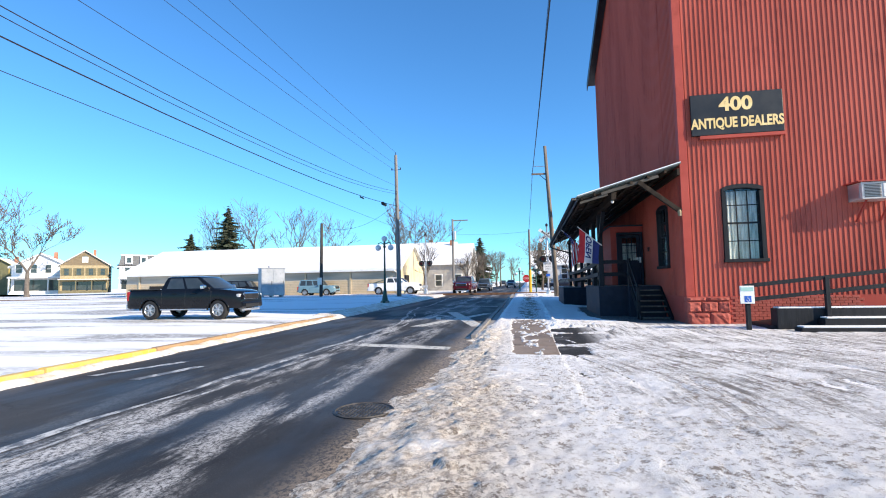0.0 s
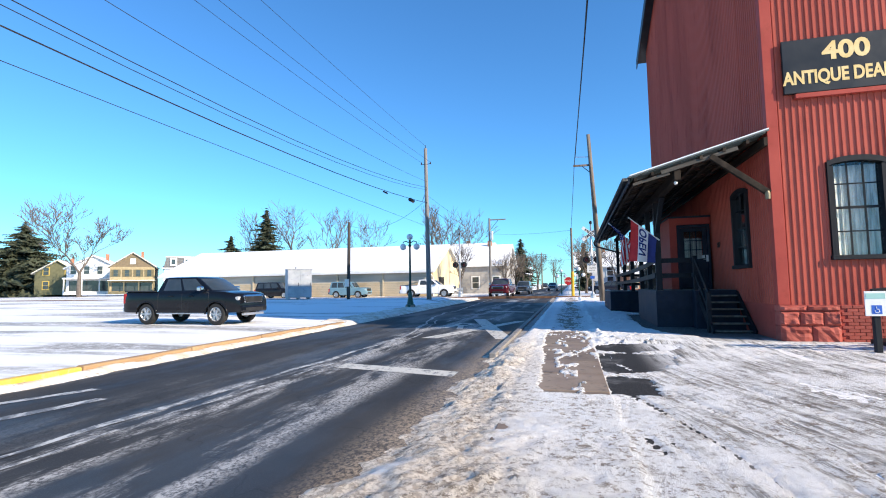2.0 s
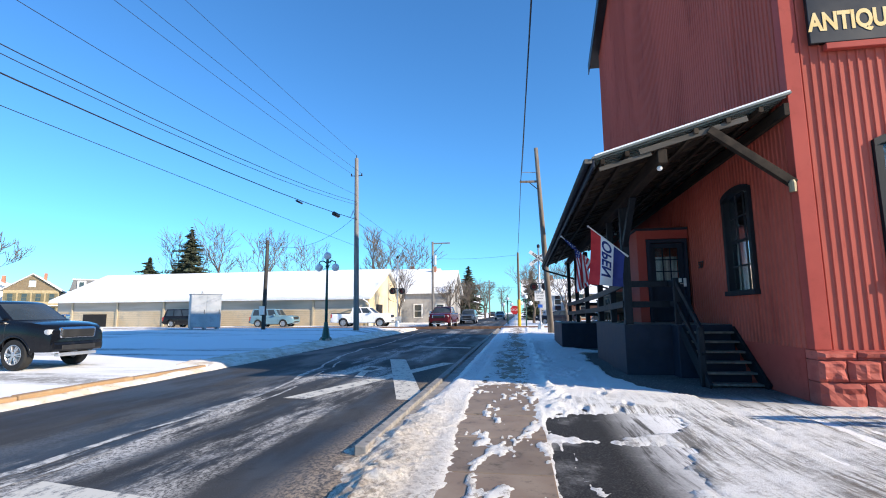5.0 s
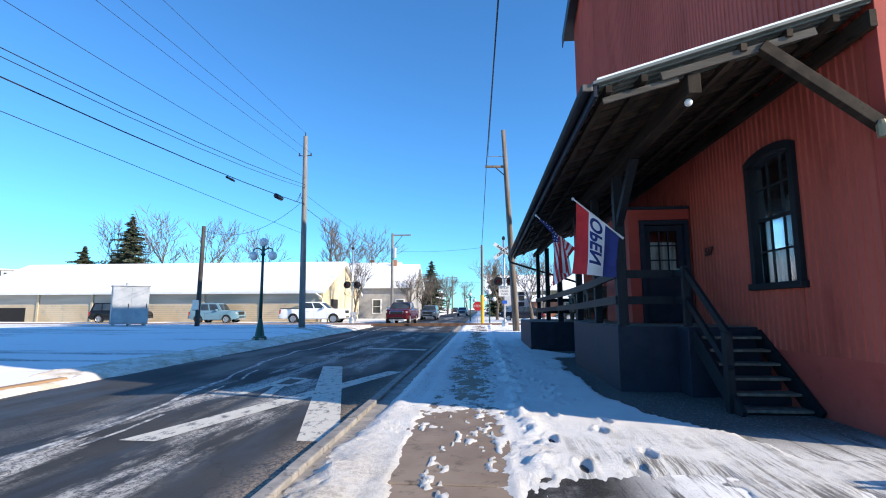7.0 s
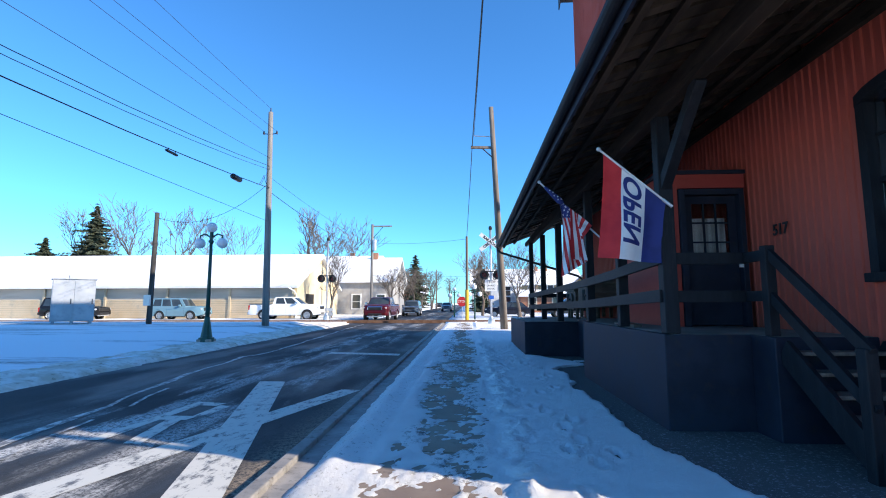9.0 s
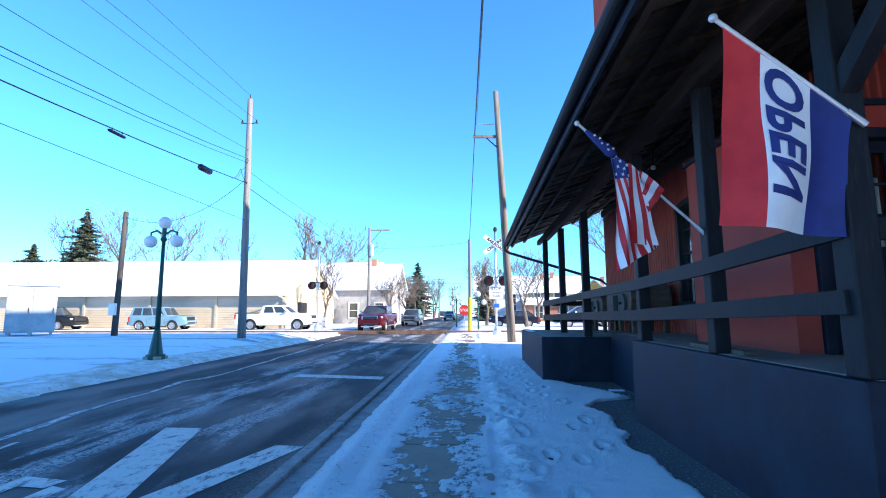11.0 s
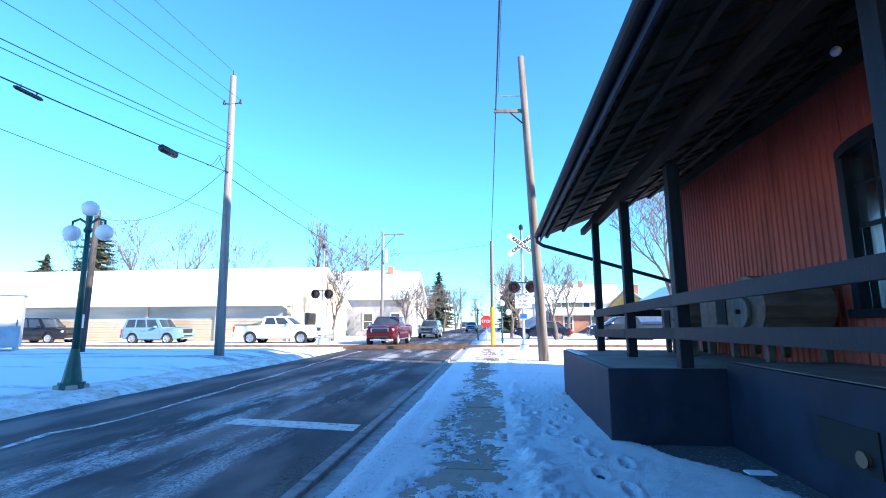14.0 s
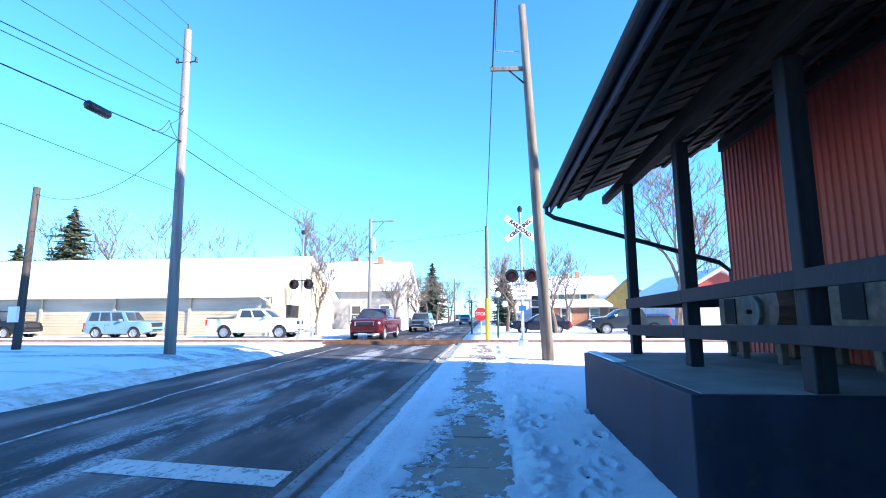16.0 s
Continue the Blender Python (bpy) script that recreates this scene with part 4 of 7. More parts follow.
RAIL_Y, RAIL_HI, RAIL_LO = (18.86, 20.6, 22.6, 26.1, 28.3, 30.05), (2.15, 2.06, 2.0, 1.97, 1.9, 1.85), (1.69, 1.64, 1.58, 1.54, 1.49, 1.46)
for y, z, w in POST_Y:
    part("post", bx(post_x(y) - w / 2, post_x(y) + w / 2, y - w / 2, y + w / 2, z, beam_z(y) - 0.11, bevel=0.012), POST_PAINT, dock)
for (y0, za, _), (y1, zb, _) in zip(POST_Y, POST_Y[1:]):
    for tops in (RAIL_HI, RAIL_LO):
        part("rail", bmb((post_x(y0) - 0.09, y0 - 0.02, float(np.interp(y0, RAIL_Y, tops))), (post_x(y1) - 0.09, y1 + 0.02, float(np.interp(y1, RAIL_Y, tops))), 0.05, 0.15), POST_PAINT, dock)
for h in (0.9, 0.44):
    part("rail", bmb((POST_X, 18.86, DA + h), (3.68, 18.86, DA + h), 0.05, 0.14), POST_PAINT, dock)
    part("rail", bmb((POST_X, 30.1, DC + h - 0.14), (WX - 0.1, 30.1, DC + h - 0.14), 0.05, 0.14), POST_PAINT, dock)
part("post", bx(3.6, 3.71, 18.36, 18.47, DA, DA + 1.0, bevel=0.01), POST_PAINT, dock)
for h in (0.9, 0.44):
    part("rail", bmb((3.655, 18.42, DA + h), (3.655, 18.9, DA + h), 0.05, 0.12), POST_PAINT, dock)
# steps up to the dock, beside the wall
steps = thing("dock_steps", "dark open timber steps with snow-dusted treads and sloping handrail", "steps", (3.65, 17.2, gz(17)))
NST = 6
for k in range(NST):
    z = 0.2 + 0.18 * k
    y = 17.02 + 0.215 * k
    part("tread", bx(3.72, 4.62, y, y + 0.25, z - 0.04, z, bevel=0.006), GREY_WOOD, steps, "grey worn tread")
    part("riser", bx(3.74, 4.6, y + 0.215, y + 0.23, z - 0.2, z - 0.042), BLACK_PAINT, steps)
for x in (3.68, 4.655):
    part("stringer", bmb((x, 16.95, 0.1), (x, 18.28, DA - 0.14), 0.05, 0.26), POST_PAINT, steps)
part("newel_post", bx(3.6, 3.71, 17.12, 17.23, gz(17), 1.22, bevel=0.01), POST_PAINT, steps)
for h in (0.98, 0.5):
    part("handrail", bmb((3.655, 17.12, 0.2 + h), (3.655, 18.4, DA + h - 0.06), 0.05, 0.11), POST_PAINT, steps)
# vestibule with the entrance door
vest = thing("entrance_porch", "plain red entrance box built out onto the dock", "porch", (3.4, 20.5, DA))
for q in ((3.4, 3.58, 20.55, 22.5, DA, 3.64), (3.58, WX - 0.04, 22.3, 22.5, DA, 3.62), (3.4, 3.62, 20.5, 20.55, DA, 3.62), (3.62, WX - 0.04, 20.5, 20.62, DA + 2.16, 3.62)):
    part("wall", bx(*q), RED_FLAT, vest, "smooth red painted board")
part("roof", bx(3.36, WX - 0.04, 20.46, 22.54, 3.62, 3.68), BLACK_PAINT, vest)
door = thing("door_1", "black part-glazed entrance door with a nine-light window", "door", (3.64, 20.56, DA), kind="structure")
bm = bmesh.new()
for a, b, p, q in ((3.63, 3.72, DA, DA + 2.14), (4.54, 4.62, DA, DA + 2.14), (3.72, 4.54, DA + 2.05, DA + 2.14)):
    box(bm, a, b, 20.46, 20.6, p, q, 0.006)
part("frame", bm, BLACK_PAINT, door)
bm = bmesh.new()
box(bm, 3.73, 4.53, 20.56, 20.6, DA + 0.02, DA + 1.0)
box(bm, 3.73, 3.85, 20.56, 20.6, DA + 1.0, DA + 2.04)
box(bm, 4.41, 4.53, 20.56, 20.6, DA + 1.0, DA + 2.04)
box(bm, 3.85, 4.41, 20.56, 20.6, DA + 1.92, DA + 2.04)
part("leaf", bm, BLACK_PAINT, door)
bm = bmesh.new()
for k in (1, 2):
    x = 3.85 + 0.56 * k / 3
    box(bm, x - 0.012, x + 0.012, 20.565, 20.595, DA + 1.0, DA + 1.92)
    z = DA + 1.0 + 0.92 * k / 3
    box(bm, 3.85, 4.41, 20.565, 20.595, z - 0.012, z + 0.012)
part("muntins", bm, BLACK_PAINT, door)
part("pane", bx(3.85, 4.41, 20.578, 20.582, DA + 1.0, DA + 1.92), GLASS, door)
part("curtain", bx(3.86, 4.4, 20.66, 20.665, DA + 1.0, DA + 1.7), CURTAIN, door)
part("notice", bx(4.36, 4.46, 20.552, 20.558, DA + 1.02, DA + 1.12), WHITE, door, "small white notice")
part("notice", bx(4.47, 4.54, 20.45, 20.458, DA + 0.9, DA + 1.12), WHITE, door, "small white notice")
part("door_handle", tb([(4.47, 20.55, DA + 0.98), (4.47, 20.5, DA + 0.98), (4.4, 20.5, DA + 0.98)], 0.012), STEEL, door)

# canopy: sloping roof boards on rafters, beams, gutter
EX0, WZ0 = 1.6, 4.93      # eave x, underside height at the wall
CY0, CY1 = 15.42, 31.75


def ez(y):
    """Underside height at the eave, which sinks a little along its length."""
    return 4.03 - 0.0155 * (y - CY0)


def cz(x, y=24.0):
    return ez(y) + (WZ0 - ez(y)) * (x - EX0) / (WX - EX0)


def roof_slab(x0, x1, y0, y1, lo, hi):
    """A piece of the sloping roof between two lines, lo and hi above its underside."""
    bm = bmesh.new()
    v = [bm.verts.new((x, y, cz(x, y) + o)) for o in (lo, hi) for x, y in ((x0, y0), (x1, y0), (x1, y1), (x0, y1))]
    for f in ((0, 1, 2, 3), (4, 5, 6, 7), (0, 1, 5, 4), (1, 2, 6, 5), (2, 3, 7, 6), (3, 0, 4, 7)):
        bm.faces.new([v[k] for k in f])
    return bm


canopy = thing("dock_canopy", "weathered timber canopy roof over the dock with snow on top", "canopy", (WX, CY0, 4.0))
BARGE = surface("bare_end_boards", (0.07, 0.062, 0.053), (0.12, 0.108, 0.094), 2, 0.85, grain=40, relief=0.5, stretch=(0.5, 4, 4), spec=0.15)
# boards laid across with open gaps, the sheet roofing showing between them
CANOPY_SHEET = surface("grey_green_sheet", (0.1, 0.115, 0.105), (0.16, 0.175, 0.16), 1.5, 0.5, 0.3, grain=40, relief=0.15, world_space=True, dirt=(0.07, 0.06, 0.05))
y = CY0 + 0.62
while y < CY1 - 0.1:
    w = random.uniform(0.1, 0.24)
    xa, xb = EX0 + 0.03 + random.uniform(0, 0.06), WX - 0.05
    if random.random() < 0.4:
        xm = random.uniform(2.3, 4.0)
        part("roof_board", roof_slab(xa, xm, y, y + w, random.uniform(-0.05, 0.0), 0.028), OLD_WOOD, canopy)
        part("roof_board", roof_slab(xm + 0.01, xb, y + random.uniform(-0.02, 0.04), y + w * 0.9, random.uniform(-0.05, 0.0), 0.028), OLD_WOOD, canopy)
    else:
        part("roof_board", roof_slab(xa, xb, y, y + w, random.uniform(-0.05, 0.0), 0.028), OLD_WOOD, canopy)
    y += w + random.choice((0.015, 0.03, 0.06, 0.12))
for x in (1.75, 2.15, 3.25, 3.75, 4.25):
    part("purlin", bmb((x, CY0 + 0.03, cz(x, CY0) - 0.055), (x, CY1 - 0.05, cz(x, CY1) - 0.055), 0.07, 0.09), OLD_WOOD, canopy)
part("roof_sheet", roof_slab(EX0 - 0.03, WX - 0.01, CY0 - 0.03, CY1 + 0.03, 0.03, 0.065), CANOPY_SHEET, canopy, "grey-green sheet roofing")
for k in range(5):
    part("sheet_rib", roof_slab(EX0 + 0.05, WX - 0.05, CY0 + 0.06 + 0.13 * k, CY0 + 0.085 + 0.13 * k, 0.008, 0.0295), CANOPY_SHEET, canopy)
part("roof_snow", roof_slab(EX0 + 0.02, WX - 0.01, CY0, CY1, 0.07, 0.1), ROOF_SNOW, canopy, "thin snow on the canopy")
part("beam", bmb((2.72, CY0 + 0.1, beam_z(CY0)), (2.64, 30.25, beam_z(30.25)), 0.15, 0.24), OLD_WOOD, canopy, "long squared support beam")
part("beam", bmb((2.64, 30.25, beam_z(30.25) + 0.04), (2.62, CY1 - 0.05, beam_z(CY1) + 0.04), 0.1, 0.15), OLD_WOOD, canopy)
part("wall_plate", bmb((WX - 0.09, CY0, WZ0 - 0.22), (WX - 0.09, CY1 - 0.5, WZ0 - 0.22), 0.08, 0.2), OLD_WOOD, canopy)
part("fascia", bmb((EX0 - 0.005, CY0, ez(CY0) - 0.03), (EX0 - 0.005, CY1, ez(CY1) - 0.03), 0.035, 0.17), BLACK_PAINT, canopy, "black fascia board")
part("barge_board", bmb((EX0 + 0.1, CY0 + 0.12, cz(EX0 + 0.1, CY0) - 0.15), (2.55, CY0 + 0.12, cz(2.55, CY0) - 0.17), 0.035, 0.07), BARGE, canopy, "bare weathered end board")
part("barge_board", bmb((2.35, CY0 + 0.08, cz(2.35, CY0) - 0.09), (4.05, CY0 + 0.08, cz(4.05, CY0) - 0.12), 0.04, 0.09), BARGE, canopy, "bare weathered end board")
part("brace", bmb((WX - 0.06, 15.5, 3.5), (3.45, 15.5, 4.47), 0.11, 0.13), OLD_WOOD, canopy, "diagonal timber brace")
part("gutter_end", bx(EX0 - 0.15, EX0 - 0.03, CY0 - 0.005, CY0 + 0.02, ez(CY0) - 0.045, ez(CY0) + 0.035, bevel=0.006), GREY_WOOD, canopy, "bare gutter end")
for a, b in (((POST_X, 18.86, 3.0), (POST_X, 17.8, beam_z(17.8) - 0.1)),):
    part("brace", bmb(a, b, 0.12, 0.14), POST_PAINT, canopy)
# gutter and fall pipe
bm = bmesh.new()
rings = []
for yy in (CY0 + 0.02, CY1 + 0.03):
    rings.append([bm.verts.new((EX0 - 0.09 + r * math.cos(math.pi * (1 + i / 7)), yy, ez(yy) + 0.03 + r * math.sin(math.pi * (1 + i / 7)))) for r, i in [(0.06, i) for i in range(8)] + [(0.067, i) for i in range(7, -1, -1)]])
for k in range(16):
    bm.faces.new((rings[0][k], rings[0][(k + 1) % 16], rings[1][(k + 1) % 16], rings[1][k]))
bm.faces.new(rings[0])
bm.faces.new(rings[1][::-1])
part("gutter", bm, POST_PAINT, canopy, "black half-round gutter")
part("fall_pipe", tb([(EX0 - 0.09, CY1 - 0.05, 3.78), (EX0 - 0.09, CY1 - 0.05, 3.66), (EX0 + 0.05, CY1 - 0.08, 3.55), (WX - 0.15, NY + 0.12, 2.62), (WX + 0.05, NY + 0.12, 2.45), (WX + 0.05, NY + 0.12, 0.3)], 0.045, 10), BLACK_METAL, canopy, "black fall pipe")
# lamps under the canopy
for p in ((2.7, 15.66, 3.87), (3.6, 24.2, 4.1)):
    lamp = thing("canopy_lamp", "small unlit white bulb lamp under the canopy", "lamp", (p[0], p[1], p[2] + 0.1))
    part("holder", tb([(p[0], p[1], cz(p[0]) - 0.01), (p[0], p[1], p[2] + 0.08)], 0.03), BLACK_METAL, lamp)
    bm = bmesh.new()
    bmesh.ops.create_uvsphere(bm, u_segments=14, v_segments=9, radius=0.045, matrix=Matrix.Translation((p[0], p[1], p[2] + 0.04)))
    part("bulb", bm, WHITE, lamp, smooth=True)
wl = thing("wall_lantern", "small galvanised lantern fixed to the warehouse corner", "lamp", (WX - 0.1, 15.5, 3.4))
part("bracket", bx(WX - 0.1, WX - 0.03, 15.47, 15.53, 3.42, 3.48), BLACK_METAL, wl)
part("shade", tb([(WX - 0.11, 15.45, 3.55), (WX - 0.11, 15.45, 3.5), (WX - 0.11, 15.45, 3.36)], [0.035, 0.055, 0.05], 10), plain("dull_brass", (0.3, 0.24, 0.15), 0.5, 0.3), wl)

# ---- sign over the south window ----
sign = thing("shop_sign", "black board sign with gold letters on the red wall", "sign", (5.04, SY, 5.72))
part("board", bx(5.04, 7.58, SY - 0.11, SY - 0.035, 5.76, 7.02, bevel=0.01), surface("sign_black", (0.012, 0.012, 0.013), (0.02, 0.02, 0.021), 2, 0.4, grain=40, relief=0.1), sign)
part("ledge", bx(5.25, 7.6, SY - 0.13, SY - 0.03, 5.64, 5.745, bevel=0.01), RED_FLAT, sign, "red timber ledge")
rot = pose(0, 0, 0, 90, 0, 0)
def gilt(words, size, x, z, sx, sz):
    text_mesh(words, size, GOLD, "lettering", sign, Matrix.Translation((x, SY - 0.114, z)) @ rot @ Matrix.Diagonal((sx, sz, 1, 1)), 0.003, bold=0.035)
gilt("400", 0.58, 6.3, 6.66, 1.05, 0.98)
gilt("ANTIQUE DEALERS", 0.38, 6.31, 6.1, 0.78, 1.12)
# air conditioner
ac = thing("air_conditioner", "white boxed window air conditioner on a bracket", "air conditioner", (9.2, 15.45, 3.56))
part("case", bx(9.15, 10.0, 14.92, 15.6, 3.56, 4.04, bevel=0.015), surface("ac_case", (0.45, 0.42, 0.4), (0.55, 0.52, 0.5), 2, 0.5), ac)
part("hood", bx(9.05, 10.05, 14.86, 15.6, 4.045, 4.075), RED_FLAT, ac, "red sheet hood")
part("side_vent", bx(9.135, 9.152, 15.0, 15.45, 3.62, 3.98), STEEL, ac)
for k in range(9):
    part("grille_slat", bx(9.22, 9.62, 14.905, 14.925, 3.62 + 0.042 * k, 3.64 + 0.042 * k), BLACK_METAL, ac)
part("grille_panel", bx(9.68, 9.97, 14.905, 14.922, 3.62, 3.98), WHITE, ac)
part("bracket", bmb((9.3, 15.48, 3.0), (9.3, 15.0, 3.55), 0.04, 0.04), RED_FLAT, ac)
part("bracket", bmb((9.9, 15.48, 3.0), (9.9, 15.0, 3.55), 0.04, 0.04), RED_FLAT, ac)
# accessible ramp with rails, steps and sign
rampy = 13.7
ramp_ = thing("access_ramp", "dark timber access ramp with railings and snow on its steps", "ramp", (6.4, rampy, gz(13.7)))
part("ramp_deck", bmb((6.2, rampy + 0.8, 0.16), (14.5, rampy + 0.8, 0.95), 1.3, 0.12), POST_PAINT, ramp_)
for k, (x0, z) in enumerate(((6.55, 0.22), (6.95, 0.42), (6.3, 0.66))):
    part("step", bx(x0 + 0.28 * k if k < 2 else x0, 14.5, rampy - 0.55 + 0.3 * k, rampy - 0.2 + 0.3 * k, 0.02, z, bevel=0.01), POST_PAINT, ramp_)
    part("step_snow", bx((x0 + 0.28 * k if k < 2 else x0) + 0.05, 14.4, rampy - 0.54 + 0.3 * k, rampy - 0.22 + 0.3 * k, z, z + 0.035, bevel=0.012), SNOW, ramp_, "snow on the step")
for x in (5.6, 7.45, 9.5, 11.5):
    part("rail_post", bx(x - 0.05, x + 0.05, rampy - 0.05, rampy + 0.05, 0.0, 1.27 + 0.1 * (x - 5.6), bevel=0.008), POST_PAINT, ramp_)
for h in (0.0, -0.36):
    part("rail", bmb((5.55, rampy, 1.25 + h), (12, rampy, 1.9 + h), 0.06, 0.1), POST_PAINT, ramp_)
hc = thing("parking_sign", "small white and blue accessible parking sign on the ramp post", "sign", (5.58, rampy - 0.07, 0.85))
part("plate", bx(5.4, 5.74, rampy - 0.085, rampy - 0.07, 0.8, 1.26, bevel=0.004), WHITE, hc)
part("blue_panel", bx(5.5, 5.66, rampy - 0.09, rampy - 0.0855, 0.84, 1.0), plain("sign_blue", (0.02, 0.12, 0.5)), hc)
part("green_band", bx(5.42, 5.72, rampy - 0.09, rampy - 0.0855, 1.12, 1.22), plain("sign_teal", (0.35, 0.6, 0.55)), hc)
bm = bmesh.new()
tube(bm, [(5.58 + 0.035 * math.cos(a * math.pi / 8), rampy - 0.0925, 0.895 + 0.035 * math.sin(a * math.pi / 8)) for a in range(7, 18)], 0.007, 5)
tube(bm, [(5.57, rampy - 0.0925, 0.975), (5.575, rampy - 0.0925, 0.925), (5.605, rampy - 0.0925, 0.925), (5.62, rampy - 0.0925, 0.88)], 0.007, 5)
part("symbol", bm, WHITE, hc)

# ---- poles and wires ----
POLE_GREY = surface("pole_grey_wood", (0.15, 0.145, 0.14), (0.24, 0.23, 0.22), 1.5, 0.75, grain=40, relief=0.4, stretch=(5, 5, 0.3), dirt=(0.1, 0.095, 0.09))
POLE_BROWN = surface("pole_brown_wood", (0.12, 0.095, 0.075), (0.24, 0.21, 0.18), 1.0, 0.8, grain=40, relief=0.4, stretch=(5, 5, 0.25), dirt=(0.07, 0.045, 0.03))

# pole wood darkened in its colour, for the pole seen against the light
POLE_BACKLIT = surface("pole_backlit_wood", (0.04, 0.036, 0.034), (0.08, 0.072, 0.066), 1.5, 0.8, grain=40, relief=0.4, stretch=(5, 5, 0.3), spec=0.2)
CABINET = surface("dull_zinc_sheet", (0.3, 0.33, 0.36), (0.4, 0.42, 0.45), 1.2, 0.6, 0.2, grain=30, relief=0.1, dirt=(0.24, 0.26, 0.28))


def utility_pole(label, foot, top, r0, r1, mat, group="utility poles"):
    p = thing("utility_pole", label, "pole", foot, group)
    f, t = Vector(foot), Vector(top)
    part("shaft", tb([f - Vector((0, 0, 0.2)), f.lerp(t, 0.3), f.lerp(t, 0.65), t], [r0, r0 * 0.7 + r1 * 0.3, r0 * 0.35 + r1 * 0.65, r1], 14), mat, p, smooth=True)
    return p


def cable(name, pts, r, label, sag=0.0):
    """A wire hung through points, sagging between them."""
    out = []
    for a, b in zip(pts, pts[1:]):
        a, b = Vector(a), Vector(b)
        n = 14
        for i in range(n):
            u = i / n
            out.append(a.lerp(b, u) - Vector((0, 0, sag * 4 * u * (1 - u))))
    out.append(Vector(pts[-1]))
    bm = bmesh.new()
    tube(bm, out, r * 0.75, 5)
    return solid(name, bm, WIRE, label, "cable", pts[0], "overhead cables")


P1 = (-10.2, 37.7, 0.45)
pole1 = utility_pole("tall grey utility pole standing in the snowy lawn", P1, (-10.35, 37.7, 12.0), 0.19, 0.125, POLE_GREY)
for s in (-1, 1):
    part("insulator_arm", tb([(-10.33, 37.7, 10.75), (-10.33 + 0.36 * s, 37.7, 10.8)], 0.025), BLACK_METAL, pole1)
    part("insulator", tb([(-10.33 + 0.36 * s, 37.7, 10.76), (-10.33 + 0.36 * s, 37.7, 10.84), (-10.33 + 0.36 * s, 37.7, 10.95)], [0.06, 0.05, 0.03]), BLACK_METAL, pole1)
part("insulator", tb([(-10.35, 37.7, 12.0), (-10.35, 37.7, 12.25)], [0.04, 0.025]), BLACK_METAL, pole1)
pole0 = utility_pole("short grey pole beside the metal cabinet", (-17.7, 39.5, 0.45), (-17.67, 39.6, 6.87), 0.15, 0.12, POLE_BACKLIT)
part("meter_box", bx(-17.9, -17.55, 39.2, 39.34, 1.5, 2.1, bevel=0.01), STEEL, pole0)
pole2 = utility_pole("leaning brown wooden pole with a short cross arm", (2.22, 38.2, gz(38)), (1.62, 37.2, 11.8), 0.2, 0.12, POLE_BROWN)
part("cross_arm", bmb((1.78, 37.4, 9.68), (0.55, 37.3, 9.68), 0.1, 0.13), POLE_BROWN, pole2)
part("arm_brace", bmb((1.78, 37.4, 9.05), (1.15, 37.35, 9.63), 0.03, 0.05), BLACK_METAL, pole2)
part("upper_arm", tb([(1.7, 37.35, 10.25), (0.72, 37.3, 10.3)], 0.025), STEEL, pole2)
pole3 = utility_pole("slim brown pole with a yellow sleeve at the kerb", (0.28, 49.6, 0.2), (0.3, 49.6, 6.7), 0.12, 0.09, POLE_BROWN)
part("sleeve", tb([(0.28, 49.6, 0.2), (0.28, 49.6, 2.6)], 0.14, 12), plain("yellow_sleeve", (0.7, 0.4, 0.03)), pole3, "yellow plastic guy sleeve")
pole4 = utility_pole("weathered pole with an offset arm by the grey house", (-9.3, 61.0, 0.2), (-9.3, 61.0, 9.6), 0.17, 0.13, POLE_GREY)
part("cross_arm", bmb((-9.4, 61, 9.4), (-7.3, 61, 9.4), 0.1, 0.14), POLE_GREY, pole4)
part("arm_brace", bmb((-9.2, 61, 8.2), (-8.2, 61, 9.35), 0.03, 0.05), BLACK_METAL, pole4)
part("transformer", tb([(-9.05, 60.9, 6.9), (-9.05, 60.9, 8.0)], 0.22, 12), STEEL, pole4)
for x, y, h in ((-6.5, 120, 9), (3.8, 98, 8), (-5.5, 170, 9)):
    p = utility_pole("distant street-side utility pole", (x, y, 0.2), (x, y, h), 0.16, 0.12, POLE_BROWN)
    part("cross_arm", bmb((x - 1.1, y, h - 0.5), (x + 1.1, y, h - 0.5), 0.1, 0.12), POLE_BROWN, p)
BACK_Y = -13.6
for dx, z, sag, r, lab in ((-0.1, 12.2, 0.35, 0.011, "thin overhead power line"), (0.3, 10.9, 0.65, 0.011, "thin overhead power line"), (-0.4, 10.9, 0.65, 0.011, "thin overhead power line"),
                           (0.0, 9.4, 1.1, 0.012, "thin overhead power line")):
    cable("power_line", [(-10.25 + dx, 37.7, z), (-10.25 + dx, BACK_Y, z)], r, lab, sag)
for z, sag, r, lab in ((8.95, 1.8, 0.017, "black overhead telephone cable"), (8.75, 1.8, 0.014, "black overhead telephone cable"), (7.75, 1.2, 0.024, "thick black telephone cable with splice cases"), (5.95, 0.06, 0.012, "thin low overhead cable")):
    cable("telephone_cable", [(-10.25, 37.6, z), (-10.25, BACK_Y, z)], r, lab, sag)
cable("telephone_cable", [(-10.35, 37.7, 8.0), (-17.67, 39.55, 6.6)], 0.016, "slack cable slung between two poles", 1.0)
cable("telephone_cable", [(-10.3, 37.75, 7.6), (-9.3, 61.0, 6.3)], 0.024, "black cable crossing to the farther pole", 0.3)
cable("telephone_cable", [(-10.3, 37.75, 8.4), (-9.3, 61.0, 7.6)], 0.013, "black cable crossing to the farther pole", 0.3)
